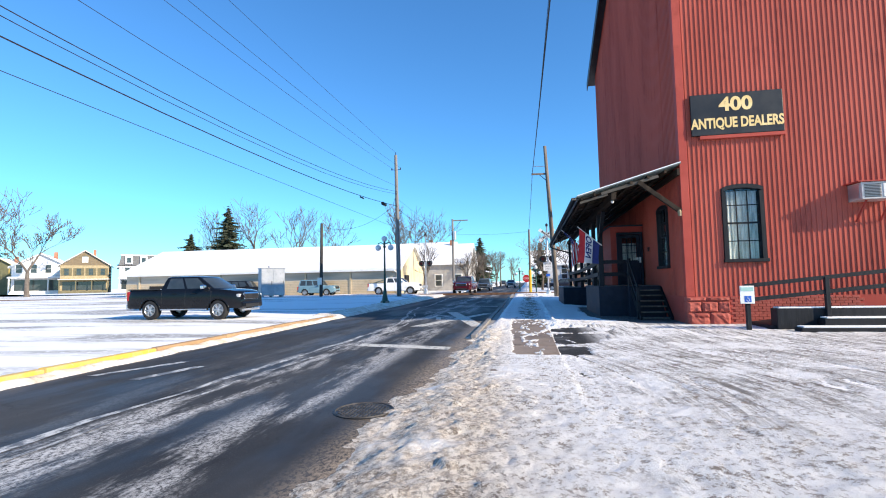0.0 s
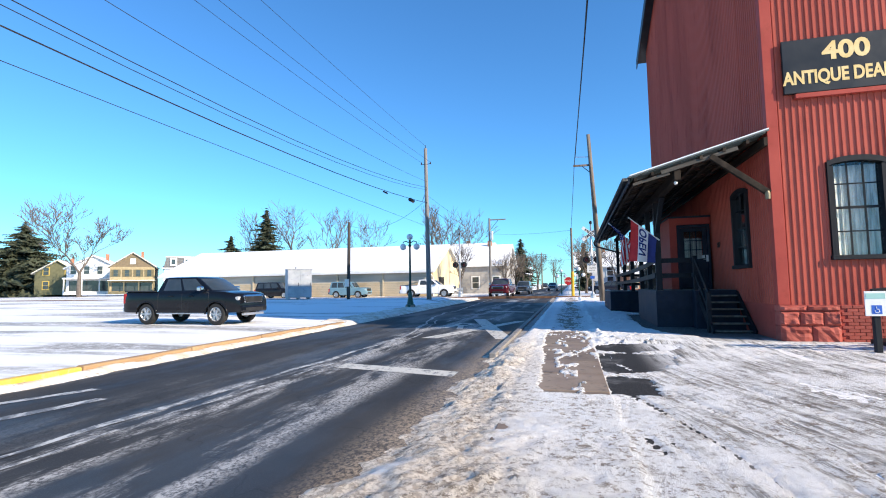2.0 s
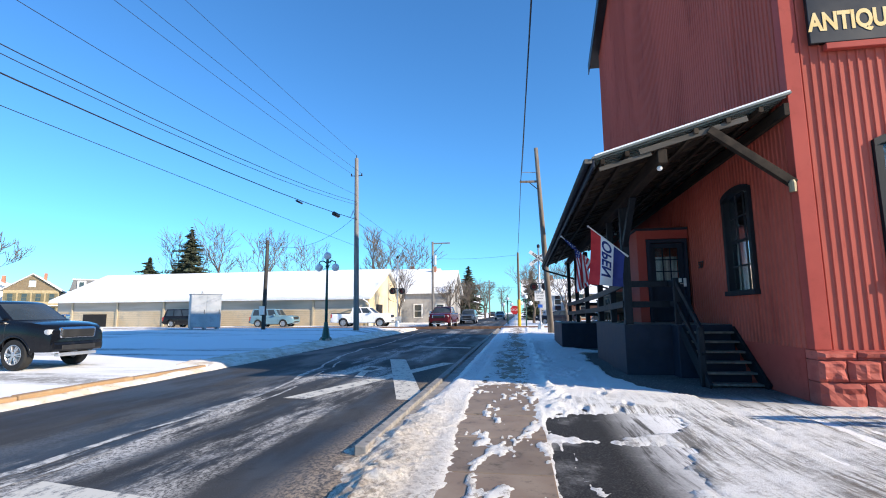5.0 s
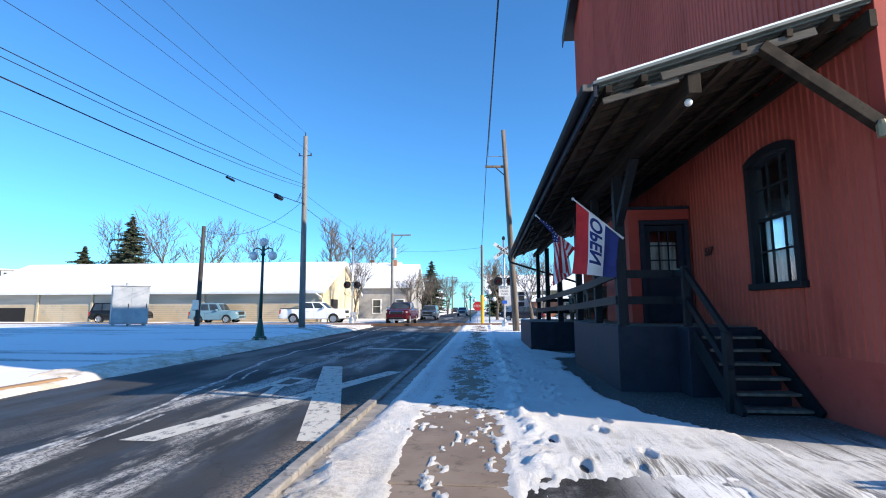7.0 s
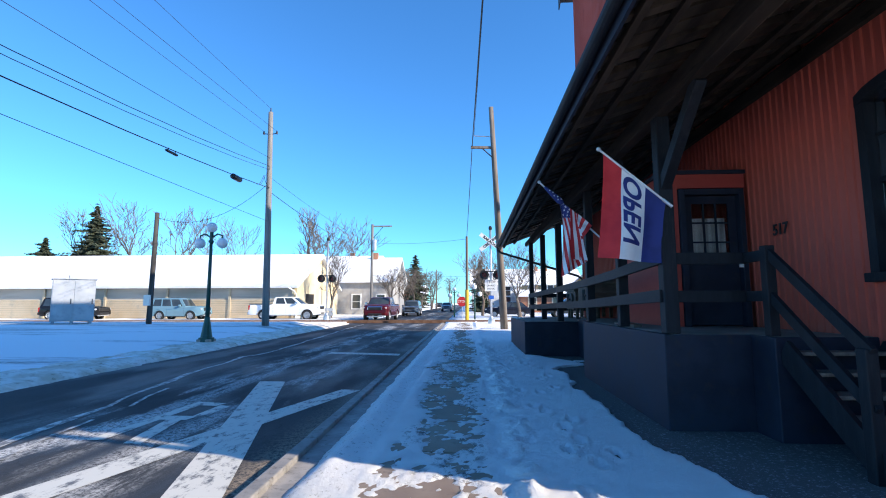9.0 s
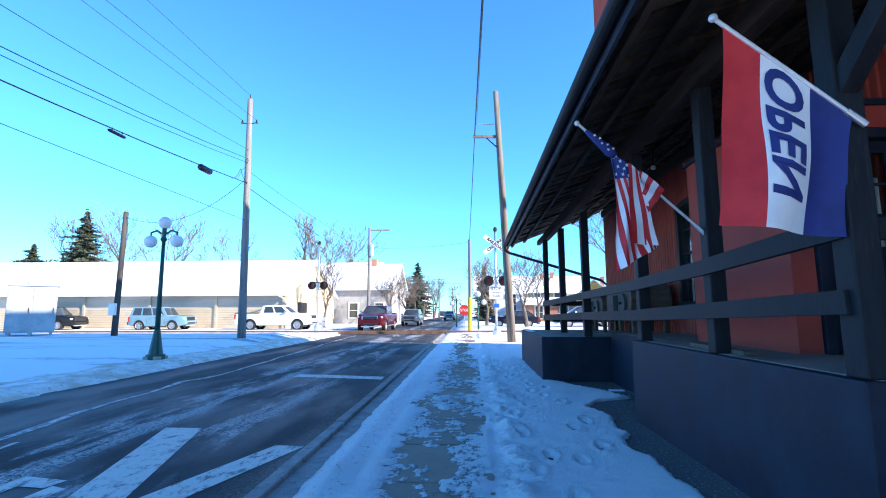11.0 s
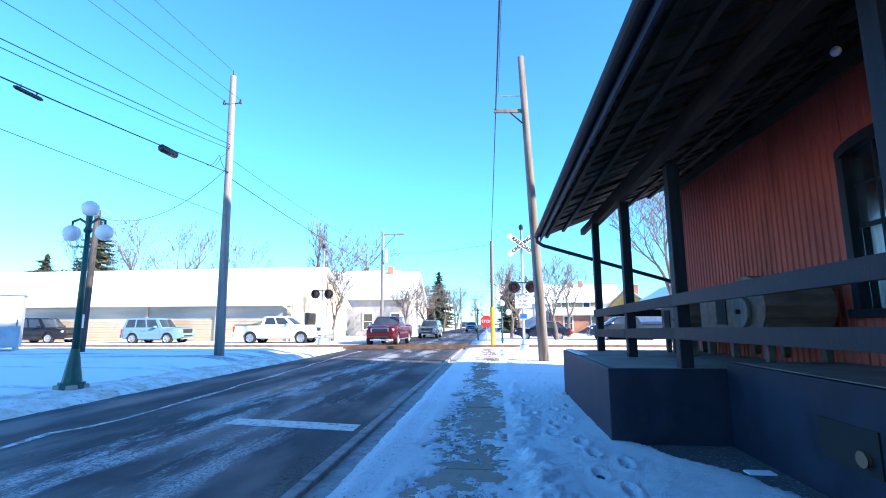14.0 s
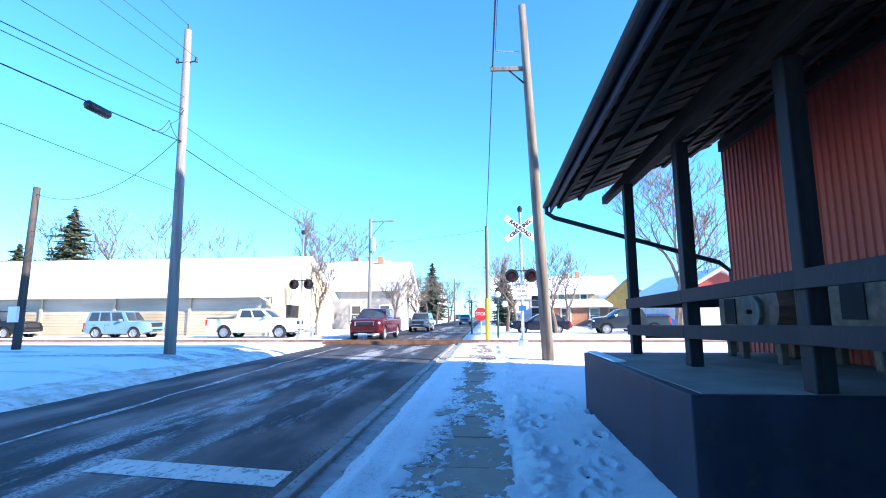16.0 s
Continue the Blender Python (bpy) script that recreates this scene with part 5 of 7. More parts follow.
cable("telephone_cable", [(-10.2, 37.55, 7.75), (-10.25, 36.9, 8.25), (-10.3, 36.2, 7.62)], 0.016, "slack loop of black cable at the pole", 0.16)
cable("telephone_cable", [(-10.2, 37.55, 8.9), (-10.35, 37.2, 8.3), (-10.3, 36.6, 7.7)], 0.012, "slack loop of black cable at the pole", 0.12)
cable("telephone_cable", [(-9.3, 61.0, 7.7), (0.3, 49.6, 6.5)], 0.014, "thin cable across the street", 0.2)
cable("telephone_cable", [(-9.3, 61.0, 4.4), (14.0, 64.0, 5.4)], 0.014, "thin cable across the street", 0.5)
cable("telephone_cable", [(1.3, -14, 10.9), (0.62, 37.3, 9.75)], 0.034, "thick black bundled cable over the footway", 0.35)
cable("telephone_cable", [(1.2, -14, 11.2), (0.72, 37.3, 10.3)], 0.012, "thin black cable over the footway", 0.35)
cable("telephone_cable", [(0.62, 37.3, 9.75), (0.3, 49.6, 6.6)], 0.026, "black bundled cable over the footway", 0.1)
for y, ln, r in ((34.05, 0.8, 0.13), (29.2, 0.7, 0.05)):
    u = (37.6 - y) / (37.6 - BACK_Y)
    z = 7.75 - 1.2 * 4 * u * (1 - u)
    sp = thing("splice_case", "black cable splice case hung on the overhead wire", "splice case", (-10.29, y, z))
    part("case", tb([(-10.29, y - ln / 2, z - 0.08), (-10.29, y - ln / 2 + 0.06, z - 0.08), (-10.29, y + ln / 2 - 0.06, z - 0.08), (-10.29, y + ln / 2, z - 0.08)], [r * 0.6, r, r, r * 0.6], 12), BLACK_METAL, sp, smooth=True)
    for s in (-0.2, 0.2):
        part("hanger", tb([(-10.29, y + s, z - 0.02), (-10.29, y + s, z + 0.05)], 0.02), STEEL, sp)

# ---- old-style street lamp ----
GREEN_IRON = surface("green_cast_iron", (0.012, 0.06, 0.05), (0.02, 0.085, 0.07), 3, 0.4, 0.2, grain=40, relief=0.15)
LX, LY, LZ = -9.04, 29.9, 0.28
sl = thing("street_lamp", "green cast iron street lamp with three white globes", "street lamp", (LX, LY, LZ))
part("base", tb([(LX, LY, LZ - 0.05), (LX, LY, LZ + 0.12), (LX, LY, LZ + 0.13), (LX, LY, LZ + 0.3), (LX, LY, LZ + 0.75), (LX, LY, LZ + 0.85)], [0.26, 0.26, 0.2, 0.17, 0.1, 0.085], 16), GREEN_IRON, sl, smooth=False)
part("plinth", bx(LX - 0.24, LX + 0.24, LY - 0.24, LY + 0.24, LZ - 0.1, LZ + 0.07, bevel=0.02), surface("plinth_concrete", (0.3, 0.24, 0.2), (0.38, 0.3, 0.25), 3, 0.8), sl)
part("shaft", tb([(LX, LY, LZ + 0.85), (LX, LY, LZ + 3.6)], [0.075, 0.05], 14), GREEN_IRON, sl, smooth=True)
part("capital", tb([(LX, LY, LZ + 3.5), (LX, LY, LZ + 3.58), (LX, LY, LZ + 3.66), (LX, LY, LZ + 3.95)], [0.05, 0.1, 0.06, 0.07], 14), GREEN_IRON, sl)
GLOBE = surface("frosted_globe", (0.78, 0.78, 0.78), (0.72, 0.72, 0.72), 2, 0.25, relief=0)
for dx, dz in ((0, 4.1), (-0.42, 3.52), (0.42, 3.52)):
    if dx:
        part("arm", tb([(LX, LY, LZ + 3.72), (LX + dx * 0.55, LY, LZ + 3.86), (LX + dx, LY, LZ + 3.8), (LX + dx, LY, LZ + 3.68)], 0.03, 8), GREEN_IRON, sl)
    bm = bmesh.new()
    bmesh.ops.create_uvsphere(bm, u_segments=18, v_segments=12, radius=0.19, matrix=Matrix.Translation((LX + dx, LY, LZ + dz)))
    part("globe", bm, GLOBE, sl, "white frosted globe", smooth=True)

# ---- railway ----
track = thing("railway_track", "rusty railway track crossing the street in the snow", "railway", (0, 47.8, 0.2), kind="structure")
for y in (47.0, 48.45):
    part("rail", bx(-140, 140, y - 0.035, y + 0.035, 0.2, 0.37, bevel=0.01), RUST, track)
part("ballast", bx(-140, -8.6, 46.3, 49.2, 0.05, 0.31, bevel=0.05), surface("ballast_snow", (0.5, 0.42, 0.36), (0.75, 0.72, 0.7), 2.5, 0.85, grain=20, relief=0.6, world_space=True), track)
part("ballast", bx(1.4, 140, 46.3, 49.2, 0.05, 0.31, bevel=0.05), surface("ballast_snow_b", (0.5, 0.42, 0.36), (0.75, 0.72, 0.7), 2.5, 0.85, grain=20, relief=0.6, world_space=True), track)
RED_LENS = surface("red_signal_lens", (0.12, 0.006, 0.008), (0.2, 0.012, 0.012), 6, 0.2, relief=0)


def crossing_signal(x, y, z, front, label, words=True):
    """Mast with a crossbuck, two lamps on round backing discs and plates; front: -1 faces the walker."""
    s = thing("crossing_signal", label, "railway signal", (x, y, z), "crossing signals")
    part("mast", tb([(x, y, z), (x, y, z + 6.2)], 0.065, 12), STEEL, s, smooth=True)
    part("base", tb([(x, y, z - 0.1), (x, y, z + 0.35), (x, y, z + 0.4), (x, y, z + 0.55)], [0.24, 0.22, 0.14, 0.09], 10), STEEL, s)
    part("bell", tb([(x, y, z + 6.15), (x, y, z + 6.3), (x, y, z + 6.42)], [0.1, 0.13, 0.05], 10), BLACK_METAL, s)
    f = front * 0.09
    for k, sg in enumerate((1, -1) if words else ()):
        bd = part("crossbuck_blade", bx(-0.85, 0.85, -0.012, 0.012, -0.13, 0.13, bevel=0.004, m=pose(x, y + f * (1 + 0.35 * k), z + 5.35, 0, -38 * sg, 0)), WHITE, s, "white crossbuck board")
        if words:
            w = "RAILROAD" if sg < 0 else "CROSSING"
            mm = pose(x, y + f * (1 + 0.35 * k) - 0.016, z + 5.35, 0, -38 * sg if sg > 0 else 38, 0) @ pose(0, 0, 0, 90, 0, 0)
            text_mesh(w, 0.24, BLACK_METAL, "lettering", bd, mm, 0.003, bold=0.04)
    part("lamp_arm", tb([(x - 0.48, y + f, z + 3.42), (x + 0.48, y + f, z + 3.42)], 0.03), BLACK_METAL, s)
    for dx in (-0.43, 0.43):
        disc = part("backing_disc", tb([(x + dx, y + f, z + 3.2), (x + dx, y + f * 1.3, z + 3.2)], 0.3, 24), BLACK_METAL, s, "black round backing disc")
        hood = bmesh.new()
        for a in range(-2, 11):
            t0, t1 = a * math.pi / 8 - 0.0, (a + 1) * math.pi / 8
            q = []
            for tt, dy in ((t0, 1.3), (t1, 1.3), (t1, 4.2), (t0, 4.2)):
                q.append(hood.verts.new((x + dx + 0.17 * math.cos(tt), y + f * dy, z + 3.2 + 0.17 * math.sin(tt))))
            hood.faces.new(q)
        part("hood", hood, BLACK_METAL, disc)
        part("lens", tb([(x + dx, y + f * 1.2, z + 3.2), (x + dx, y + f * 1.6, z + 3.2)], [0.16, 0.14], 18), RED_LENS, disc, "dark red unlit lens")
    return s


sig = crossing_signal(1.85, 44.3, 0.22, -1, "railway crossing signal with crossbuck, red lamps and stop plate")
pl = part("plate", bx(1.45, 2.25, 44.17, 44.19, 2.36, 3.1, bevel=0.004), WHITE, sig, "white stop on red signal plate")
for w, sz, z in (("STOP", 0.24, 2.95), ("ON RED", 0.15, 2.72), ("SIGNAL", 0.15, 2.52)):
    text_mesh(w, sz, BLACK_METAL, "lettering", pl, Matrix.Translation((1.85, 44.166, z)) @ rot, 0.002)
part("blue_plate", bx(1.68, 2.02, 44.17, 44.19, 1.85, 2.08, bevel=0.004), plain("plate_blue", (0.02, 0.13, 0.55)), sig, "small blue emergency plate")
crossing_signal(-10.5, 49.6, 0.3, -1, "railway crossing signal mast beside the white pickup", False)
# stop sign beside the yellow-sleeved pole
ss = thing("stop_sign", "red octagonal stop sign on a thin post", "sign", (-0.1, 50.2, 0.2))
part("post", tb([(-0.1, 50.2, 0.1), (-0.1, 50.2, 2.1)], 0.03), STEEL, ss)
bm = bmesh.new()
prism(bm, [(-0.1 + 0.4 * math.cos(math.pi / 8 + k * math.pi / 4), 1.72 + 0.4 * math.sin(math.pi / 8 + k * math.pi / 4)) for k in range(8)], "y", 50.13, 50.15)
pl = part("plate", bm, plain("stop_red", (0.55, 0.025, 0.03)), ss, "red octagonal plate")
text_mesh("STOP", 0.26, WHITE, "lettering", pl, Matrix.Translation((-0.1, 50.127, 1.72)) @ rot, 0.002)
for x, y in ((0.9, 52.0), (-0.9, 58)):
    s2 = copy_thing(sl, Matrix.Translation((x + 0.0, y, -1.2)))
    s2["label"] = "green cast iron street lamp with white globes by the crossing"

# ---- metal cabinet on the lawn ----
cab = thing("metal_cabinet", "large galvanised steel equipment cabinet on the snowy lawn", "cabinet", (0, 0, 0))
part("body", bx(-1.0, 1.0, -0.65, 0.65, 0.12, 2.5, bevel=0.02), CABINET, cab)
part("roof", bx(-1.06, 1.06, -0.71, 0.71, 2.5, 2.56, bevel=0.015), CABINET, cab)
for x in (-0.85, 0.0, 0.85):
    part("leg", bx(x - 0.07, x + 0.07, -0.6, 0.6, -0.15, 0.12), CABINET, cab)
for x in (-0.99, 0.0):
    leaf = part("door", bx(x + 0.03, x + 0.96, -0.67, -0.652, 0.2, 2.42, bevel=0.006), CABINET, cab)
    part("handle", bx(x + 0.85, x + 0.89, -0.7, -0.672, 1.1, 1.4), BLACK_METAL, leaf)
part("cap", tb([(-0.2, 0, 2.56), (-0.2, 0, 2.75)], 0.09), CABINET, cab)
cab.matrix_basis = pose(-22.6, 39.9, 0.5, 0, 0, 42)

# ---- long shed beyond the tracks ----
BLOCK = surface("tan_block_wall", (0.5, 0.38, 0.24), (0.58, 0.47, 0.33), 0.4, 0.8, grain=20, relief=0.3, world_space=True, dirt=(0.36, 0.33, 0.27))
YELLOW_WALL = surface("yellow_rendered_wall", (0.6, 0.48, 0.29), (0.66, 0.55, 0.38), 0.5, 0.8, grain=20, relief=0.2, world_space=True)
shed = thing("long_shed", "long low tan block shed with a snow-covered roof", "shed", (-15, 55, 0.2))
part("wall", bx(-52, -15.0, 55.3, 55.5, 0.0, 1.95), BLOCK, shed, "tan block wall")
# greyer band under the eaves: part of its tone is painted eave shadow
part("upper_wall", bx(-52, -15.0, 55.35, 55.5, 1.95, 3.2), surface("eave_shaded_board", (0.36, 0.33, 0.28), (0.46, 0.42, 0.36), 0.6, 0.8, stretch=(0.3, 1, 3), world_space=True), shed, "grey boards under the eaves, partly eave shadow put into the colour")
bm = bmesh.new()
prism(bm, [(55.3, 0.0), (69, 0.0), (69, 3.2), (62.2, 6.3), (55.3, 3.2)], "x", -15.3, -15.0)
part("gable_wall", bm, YELLOW_WALL, shed, "yellow rendered gable")
part("wall", bx(-52, -51.8, 55.5, 69, 0.0, 3.2), BLOCK, shed)
bm = bmesh.new()
prism(bm, [(54.7, 2.98), (62.2, 6.35), (69.6, 3.0), (69.6, 3.2), (62.2, 6.55), (54.7, 3.18)], "x", -52.6, -14.6)
part("roof", bm, WHITE, shed)
bm = bmesh.new()
prism(bm, [(54.72, 3.185), (62.2, 6.555), (69.55, 3.21), (69.55, 3.33), (62.2, 6.72), (54.72, 3.32)], "x", -52.5, -14.65)
part("roof_snow", bm, ROOF_SNOW, shed, "thick snow over the whole roof")
for x in np.arange(-50, -15, 5.8):
    part("wall_post", bx(x - 0.1, x + 0.1, 55.2, 55.3, 0.1, 3.1), plain("tan_post", (0.5, 0.42, 0.3)), shed)
for k in range(9):
    part("block_course", bx(-51.9, -15.05, 55.288, 55.302, 0.2 + 0.2 * k, 0.215 + 0.2 * k), plain("mortar", (0.3, 0.26, 0.2)), shed)
part("doorway", bx(-48.5, -45.5, 55.27, 55.32, 0.3, 1.7), DARK_IN, shed, "dark shed doorway")
part("gable_door", bx(-15.0, -14.98, 58.0, 60.4, 0.2, 2.5), DARK_IN, shed, "dark opening in the gable")
part("fall_pipe", tb([(-15.3, 54.25, 3.0), (-15.0, 54.9, 2.7), (-14.9, 55.2, 2.4), (-14.9, 55.2, 0.3)], 0.06), WHITE, shed)

# ---- vehicles ----


def lathe(bm, profile, axis_at, sides=24):
    """Turns (radius, y) pairs about an axle that runs along y through axis_at."""
    rings = []
    for r, yy in profile:
        rings.append([bm.verts.new((axis_at[0] + r * math.cos(2 * math.pi * k / sides), axis_at[1] + yy, axis_at[2] + r * math.sin(2 * math.pi * k / sides))) for k in range(sides)])
    for a, b in zip(rings, rings[1:]):
        for k in range(sides):
            bm.faces.new((a[k], a[(k + 1) % sides], b[(k + 1) % sides], b[k]))


CHROME = surface("chrome", (0.6, 0.6, 0.62), (0.68, 0.68, 0.7), 3, 0.18, 1.0, relief=0)
ALLOY = surface("alloy_wheel", (0.45, 0.46, 0.48), (0.55, 0.55, 0.57), 4, 0.35, 0.7, relief=0)
CAR_GLASS = surface("dark_car_glass", (0.03, 0.04, 0.045), (0.05, 0.06, 0.065), 1, 0.04, relief=0, spec=0.7)
HEADLIGHT = surface("headlight_lens", (0.4, 0.42, 0.44), (0.55, 0.56, 0.57), 4, 0.1, relief=0)
TAIL = surface("red_tail_lens", (0.4, 0.01, 0.012), (0.5, 0.02, 0.02), 4, 0.15, relief=0)
TRIM = surface("black_trim_plastic", (0.015, 0.015, 0.016), (0.025, 0.025, 0.026), 4, 0.6, relief=0.1)


def car_paint(name, colour, metal=0.2):
    m, n, l, b = material(name, 0.14, metal)
    vec = coords(n, l, (1, 1, 1), False)
    grime = ramp(n, l, noise_tex(n, l, vec, 2.2, 6, 0.65), 0.45, 0.75)
    sep = n.new("ShaderNodeSeparateXYZ")
    l.new(vec, sep.inputs[0])
    salt = calc(n, l, "MULTIPLY", grime, ramp(n, l, sep.outputs["Z"], 1.1, 0.4))
    l.new(mixc(n, l, calc(n, l, "MULTIPLY", salt, 0.05), colour, (0.3, 0.28, 0.25)), b.inputs["Base Color"])
    b.inputs["Coat Weight"].default_value = 0.12
    b.inputs["Specular IOR Level"].default_value = 0.2
    b.inputs["Coat Roughness"].default_value = 0.08
    return m


def vehicle(name, label, category, paint, L, W, belt, roof, wb, rear_axle, wr, hood_z, cabin, bed=None, nose=0.12, chrome_grille=True, sill=0.34):
    """A road vehicle about its own origin, nose to +x. cabin: x of the base's rear and front and of the roof's rear and front; bed: x where a load bed ends."""
    v = thing(name, label, category, (0, 0, 0))
    axles = (rear_axle, rear_axle + wb)
    c0, c1, t0, t1 = cabin
    ra = wr * 1.2

    def plan(x):
        """Half width along the length: drawn in at the nose and a little at the tail."""
        f, r = max(0.0, (x - (L - 0.75)) / 0.75), max(0.0, (0.35 - x) / 0.35)
        return W / 2 * (1 - 0.17 * f ** 2.2 - 0.05 * r ** 2)

    def top(x):
        if x > c1 - 0.05:
            return float(np.interp(x, (c1 - 0.05, c1 + 0.2, L - 0.55, L - 0.2, L - 0.06, L), (belt - 0.01, belt - 0.02, hood_z + 0.02, hood_z - 0.04, hood_z - nose, hood_z - nose - 0.1)))
        return float(np.interp(x, (0.0, 0.05, 0.12), (belt - 0.1, belt - 0.02, belt)))

    def bottom(x):
        z = float(np.interp(x, (0.0, 0.25, L - 0.4, L), (0.5, sill, sill, 0.46)))
        for ax in axles:
            if abs(x - ax) < ra:
                z = max(z, wr + math.sqrt(ra * ra - (x - ax) ** 2) - 0.02)
        return z

    def width(x, z):
        """Half width at a height: full at the shoulder, tucked in below and rolled over above."""
        hi = top(x)
        k = min(1.0, max(0.0, (hi - z) / 0.3))
        low = min(1.0, max(0.0, (0.75 - z) / 0.4))
        return plan(x) * (1 - 0.055 * (1 - k) ** 2 - 0.035 * low ** 1.5) - 0.035 * max(0.0, 1 - (hi - z) / 0.05)

    stations = set(np.linspace(0, L, 34).tolist()) | {0.03, 0.08, L - 0.03, L - 0.1}
    for ax in axles:
        stations |= {ax + ra * math.cos(math.pi * k / 14) for k in range(15)}
    stations = sorted(stations)
    stations = [x for k, x in enumerate(stations) if k == 0 or x - stations[k - 1] > 0.004]
    levels = (0.0, 0.12, 0.26, 0.42, 0.58, 0.72, 0.84, 0.93, 1.0)
    bm = bmesh.new()
    loops = []
    for x in stations:
        lo, hi = bottom(x), top(x)
        half = [(width(x, lo + (hi - lo) * q), lo + (hi - lo) * q) for q in levels]
        pts = [(-w, z) for w, z in half] + [(-half[-1][0] * 0.6, hi + 0.02), (0, hi + 0.03), (half[-1][0] * 0.6, hi + 0.02)] + [(w, z) for w, z in reversed(half)]
        loops.append([bm.verts.new((x, y, z)) for y, z in pts])
    n = len(loops[0])
    for a, b in zip(loops, loops[1:]):
        for k in range(n):
            bm.faces.new((a[k], a[(k + 1) % n], b[(k + 1) % n], b[k]))
    bm.faces.new(loops[0])
    bm.faces.new(loops[-1][::-1])
    body = part("body", bm, paint, v, smooth=True)
    body.data.set_sharp_from_angle(angle=radians(38))
    for ax in axles:
        part("wheel_well", bx(ax - wr * 1.15, ax + wr * 1.15, -W / 2 + 0.2, W / 2 - 0.2, sill + 0.02, wr * 2.1), TRIM, v)
    # cabin: pillars and roof in paint, glass in the openings between them
    base_w, roof_w = W / 2 - 0.075, W / 2 - 0.25
    cuts = (0.1, 0.46, 0.51, 0.9) if (c1 - c0) < 2.9 else (0.06, 0.3, 0.34, 0.6, 0.64, 0.92)
    us_ = (0.0,) + cuts + (1.0,)
    ends = (-0.93, -0.6, -0.2, 0.2, 0.6, 0.93)

    def ring_at(h):
        rear, front = c0 + (t0 - c0) * h, c1 + (t1 - c1) * h
        w = base_w + (roof_w - base_w) * h ** 1.15
        z = belt - 0.05 + (roof - belt + 0.05) * h
        if h > 0.9:
            k = (h - 0.9) / 0.1
            w, rear, front, z = w - 0.07 * k * k, rear + 0.06 * k, front - 0.08 * k, z - 0.012 * k
        out = [(rear + (front - rear) * u, -w * (1 - 0.05 * u ** 3), z) for u in us_]
        out += [(front + 0.13 * (1 - e * e), w * 0.95 * e, z) for e in ends]
        out += [(rear + (front - rear) * u, w * (1 - 0.05 * u ** 3), z) for u in reversed(us_)]
        out += [(rear - 0.05 * (1 - e * e), -w * e, z) for e in ends]
        return [Vector(p) for p in out]

    hs = (0.0, 0.13, 0.5, 0.86, 0.93, 0.97, 1.0)
    rings = [ring_at(h) for h in hs]
    m = len(us_)
    total = len(rings[0])
    shell, glass = bmesh.new(), collections.defaultdict(bmesh.new)
    for i in range(len(hs) - 1):
        for k in range(total):
            quad = [rings[i][k], rings[i][(k + 1) % total], rings[i + 1][(k + 1) % total], rings[i + 1][k]]
            key = None
            if i in (1, 2):
                if k < m - 1 and k % 2 == 1:
                    key = ("side_window", k)
                elif m <= k < m + len(ends) - 1:
                    key = ("windscreen", 0)
                elif m + len(ends) <= k < 2 * m + len(ends) - 1 and (k - m - len(ends)) % 2 == 1:
                    key = ("side_window", k)
                elif 2 * m + len(ends) <= k < total - 1:
                    key = ("rear_window", 0)
            target = glass[key] if key else shell
            target.faces.new([target.verts.new(q) for q in quad])
    crown = Vector((0, 0, 0))
    for q in rings[-1]:
        crown += q / total
    inner = [crown.lerp(q, 0.6) + Vector((0, 0, 0.022)) for q in rings[-1]]
    for k in range(total):
        shell.faces.new([shell.verts.new(q) for q in (rings[-1][k], rings[-1][(k + 1) % total], inner[(k + 1) % total], inner[k])])
    shell.faces.new([shell.verts.new(q) for q in inner])
    bmesh.ops.remove_doubles(shell, verts=shell.verts, dist=0.0005)
    cab_ob = part("cabin", shell, paint, v, smooth=True)
    cab_ob.data.set_sharp_from_angle(angle=radians(38))
    for (nm, _), gm in glass.items():
        bmesh.ops.remove_doubles(gm, verts=gm.verts, dist=0.0005)
        part(nm, gm, CAR_GLASS, v, smooth=True)
    part("seat_row", bx(c0 + 0.5, c0 + 0.75, -base_w + 0.2, base_w - 0.2, 0.7, belt + 0.2, bevel=0.05), TRIM, v)
    for s in (-1, 1):
        part("mirror", bx(c1 - 0.52, c1 - 0.34, s * (W / 2 + 0.06) - 0.11, s * (W / 2 + 0.06) + 0.11, belt + 0.0, belt + 0.17, bevel=0.045), CHROME if chrome_grille else paint, v)
        for dx in (0.25, 1.2) if bed else (0.3, 1.3):
            part("door_handle", bx(c0 + dx + 0.35, c0 + dx + 0.56, s * W / 2 - 0.04, s * W / 2 + 0.012, belt - 0.2, belt - 0.165, bevel=0.012), paint, v)
        for xs in (c0 + 0.1, c0 + (c1 - c0) * 0.48, c1 - 0.12):
            bm = bmesh.new()
            zs = [sill + 0.12 + (belt - 0.08 - sill - 0.12) * q / 6 for q in range(7)]
            tube(bm, [(xs, s * (width(xs, z) - 0.003), z) for z in zs], 0.007, 4)
            part("door_seam", bm, TRIM, v)
        part("running_board", bx(axles[0] + wr * 1.3, axles[1] - wr * 1.3, s * (W / 2 - 0.08) - 0.08, s * (W / 2 - 0.08) + 0.08, sill - 0.06, sill - 0.01, bevel=0.015), ALLOY if bed else TRIM, v)
        for ax in axles:
            bm = bmesh.new()
            arc = []
            for k in range(15):
                t = math.pi * (k + 0.2) / 14.4
                x, z = ax + ra * 1.03 * math.cos(t), wr + ra * 1.03 * math.sin(t) - 0.02
                arc.append((x, s * (width(x, min(z, top(x) - 0.05)) - 0.012), z))
            tube(bm, arc, 0.03, 6)
            part("wheel_arch", bm, paint, v, smooth=True)
        hw = plan(L - 0.15)
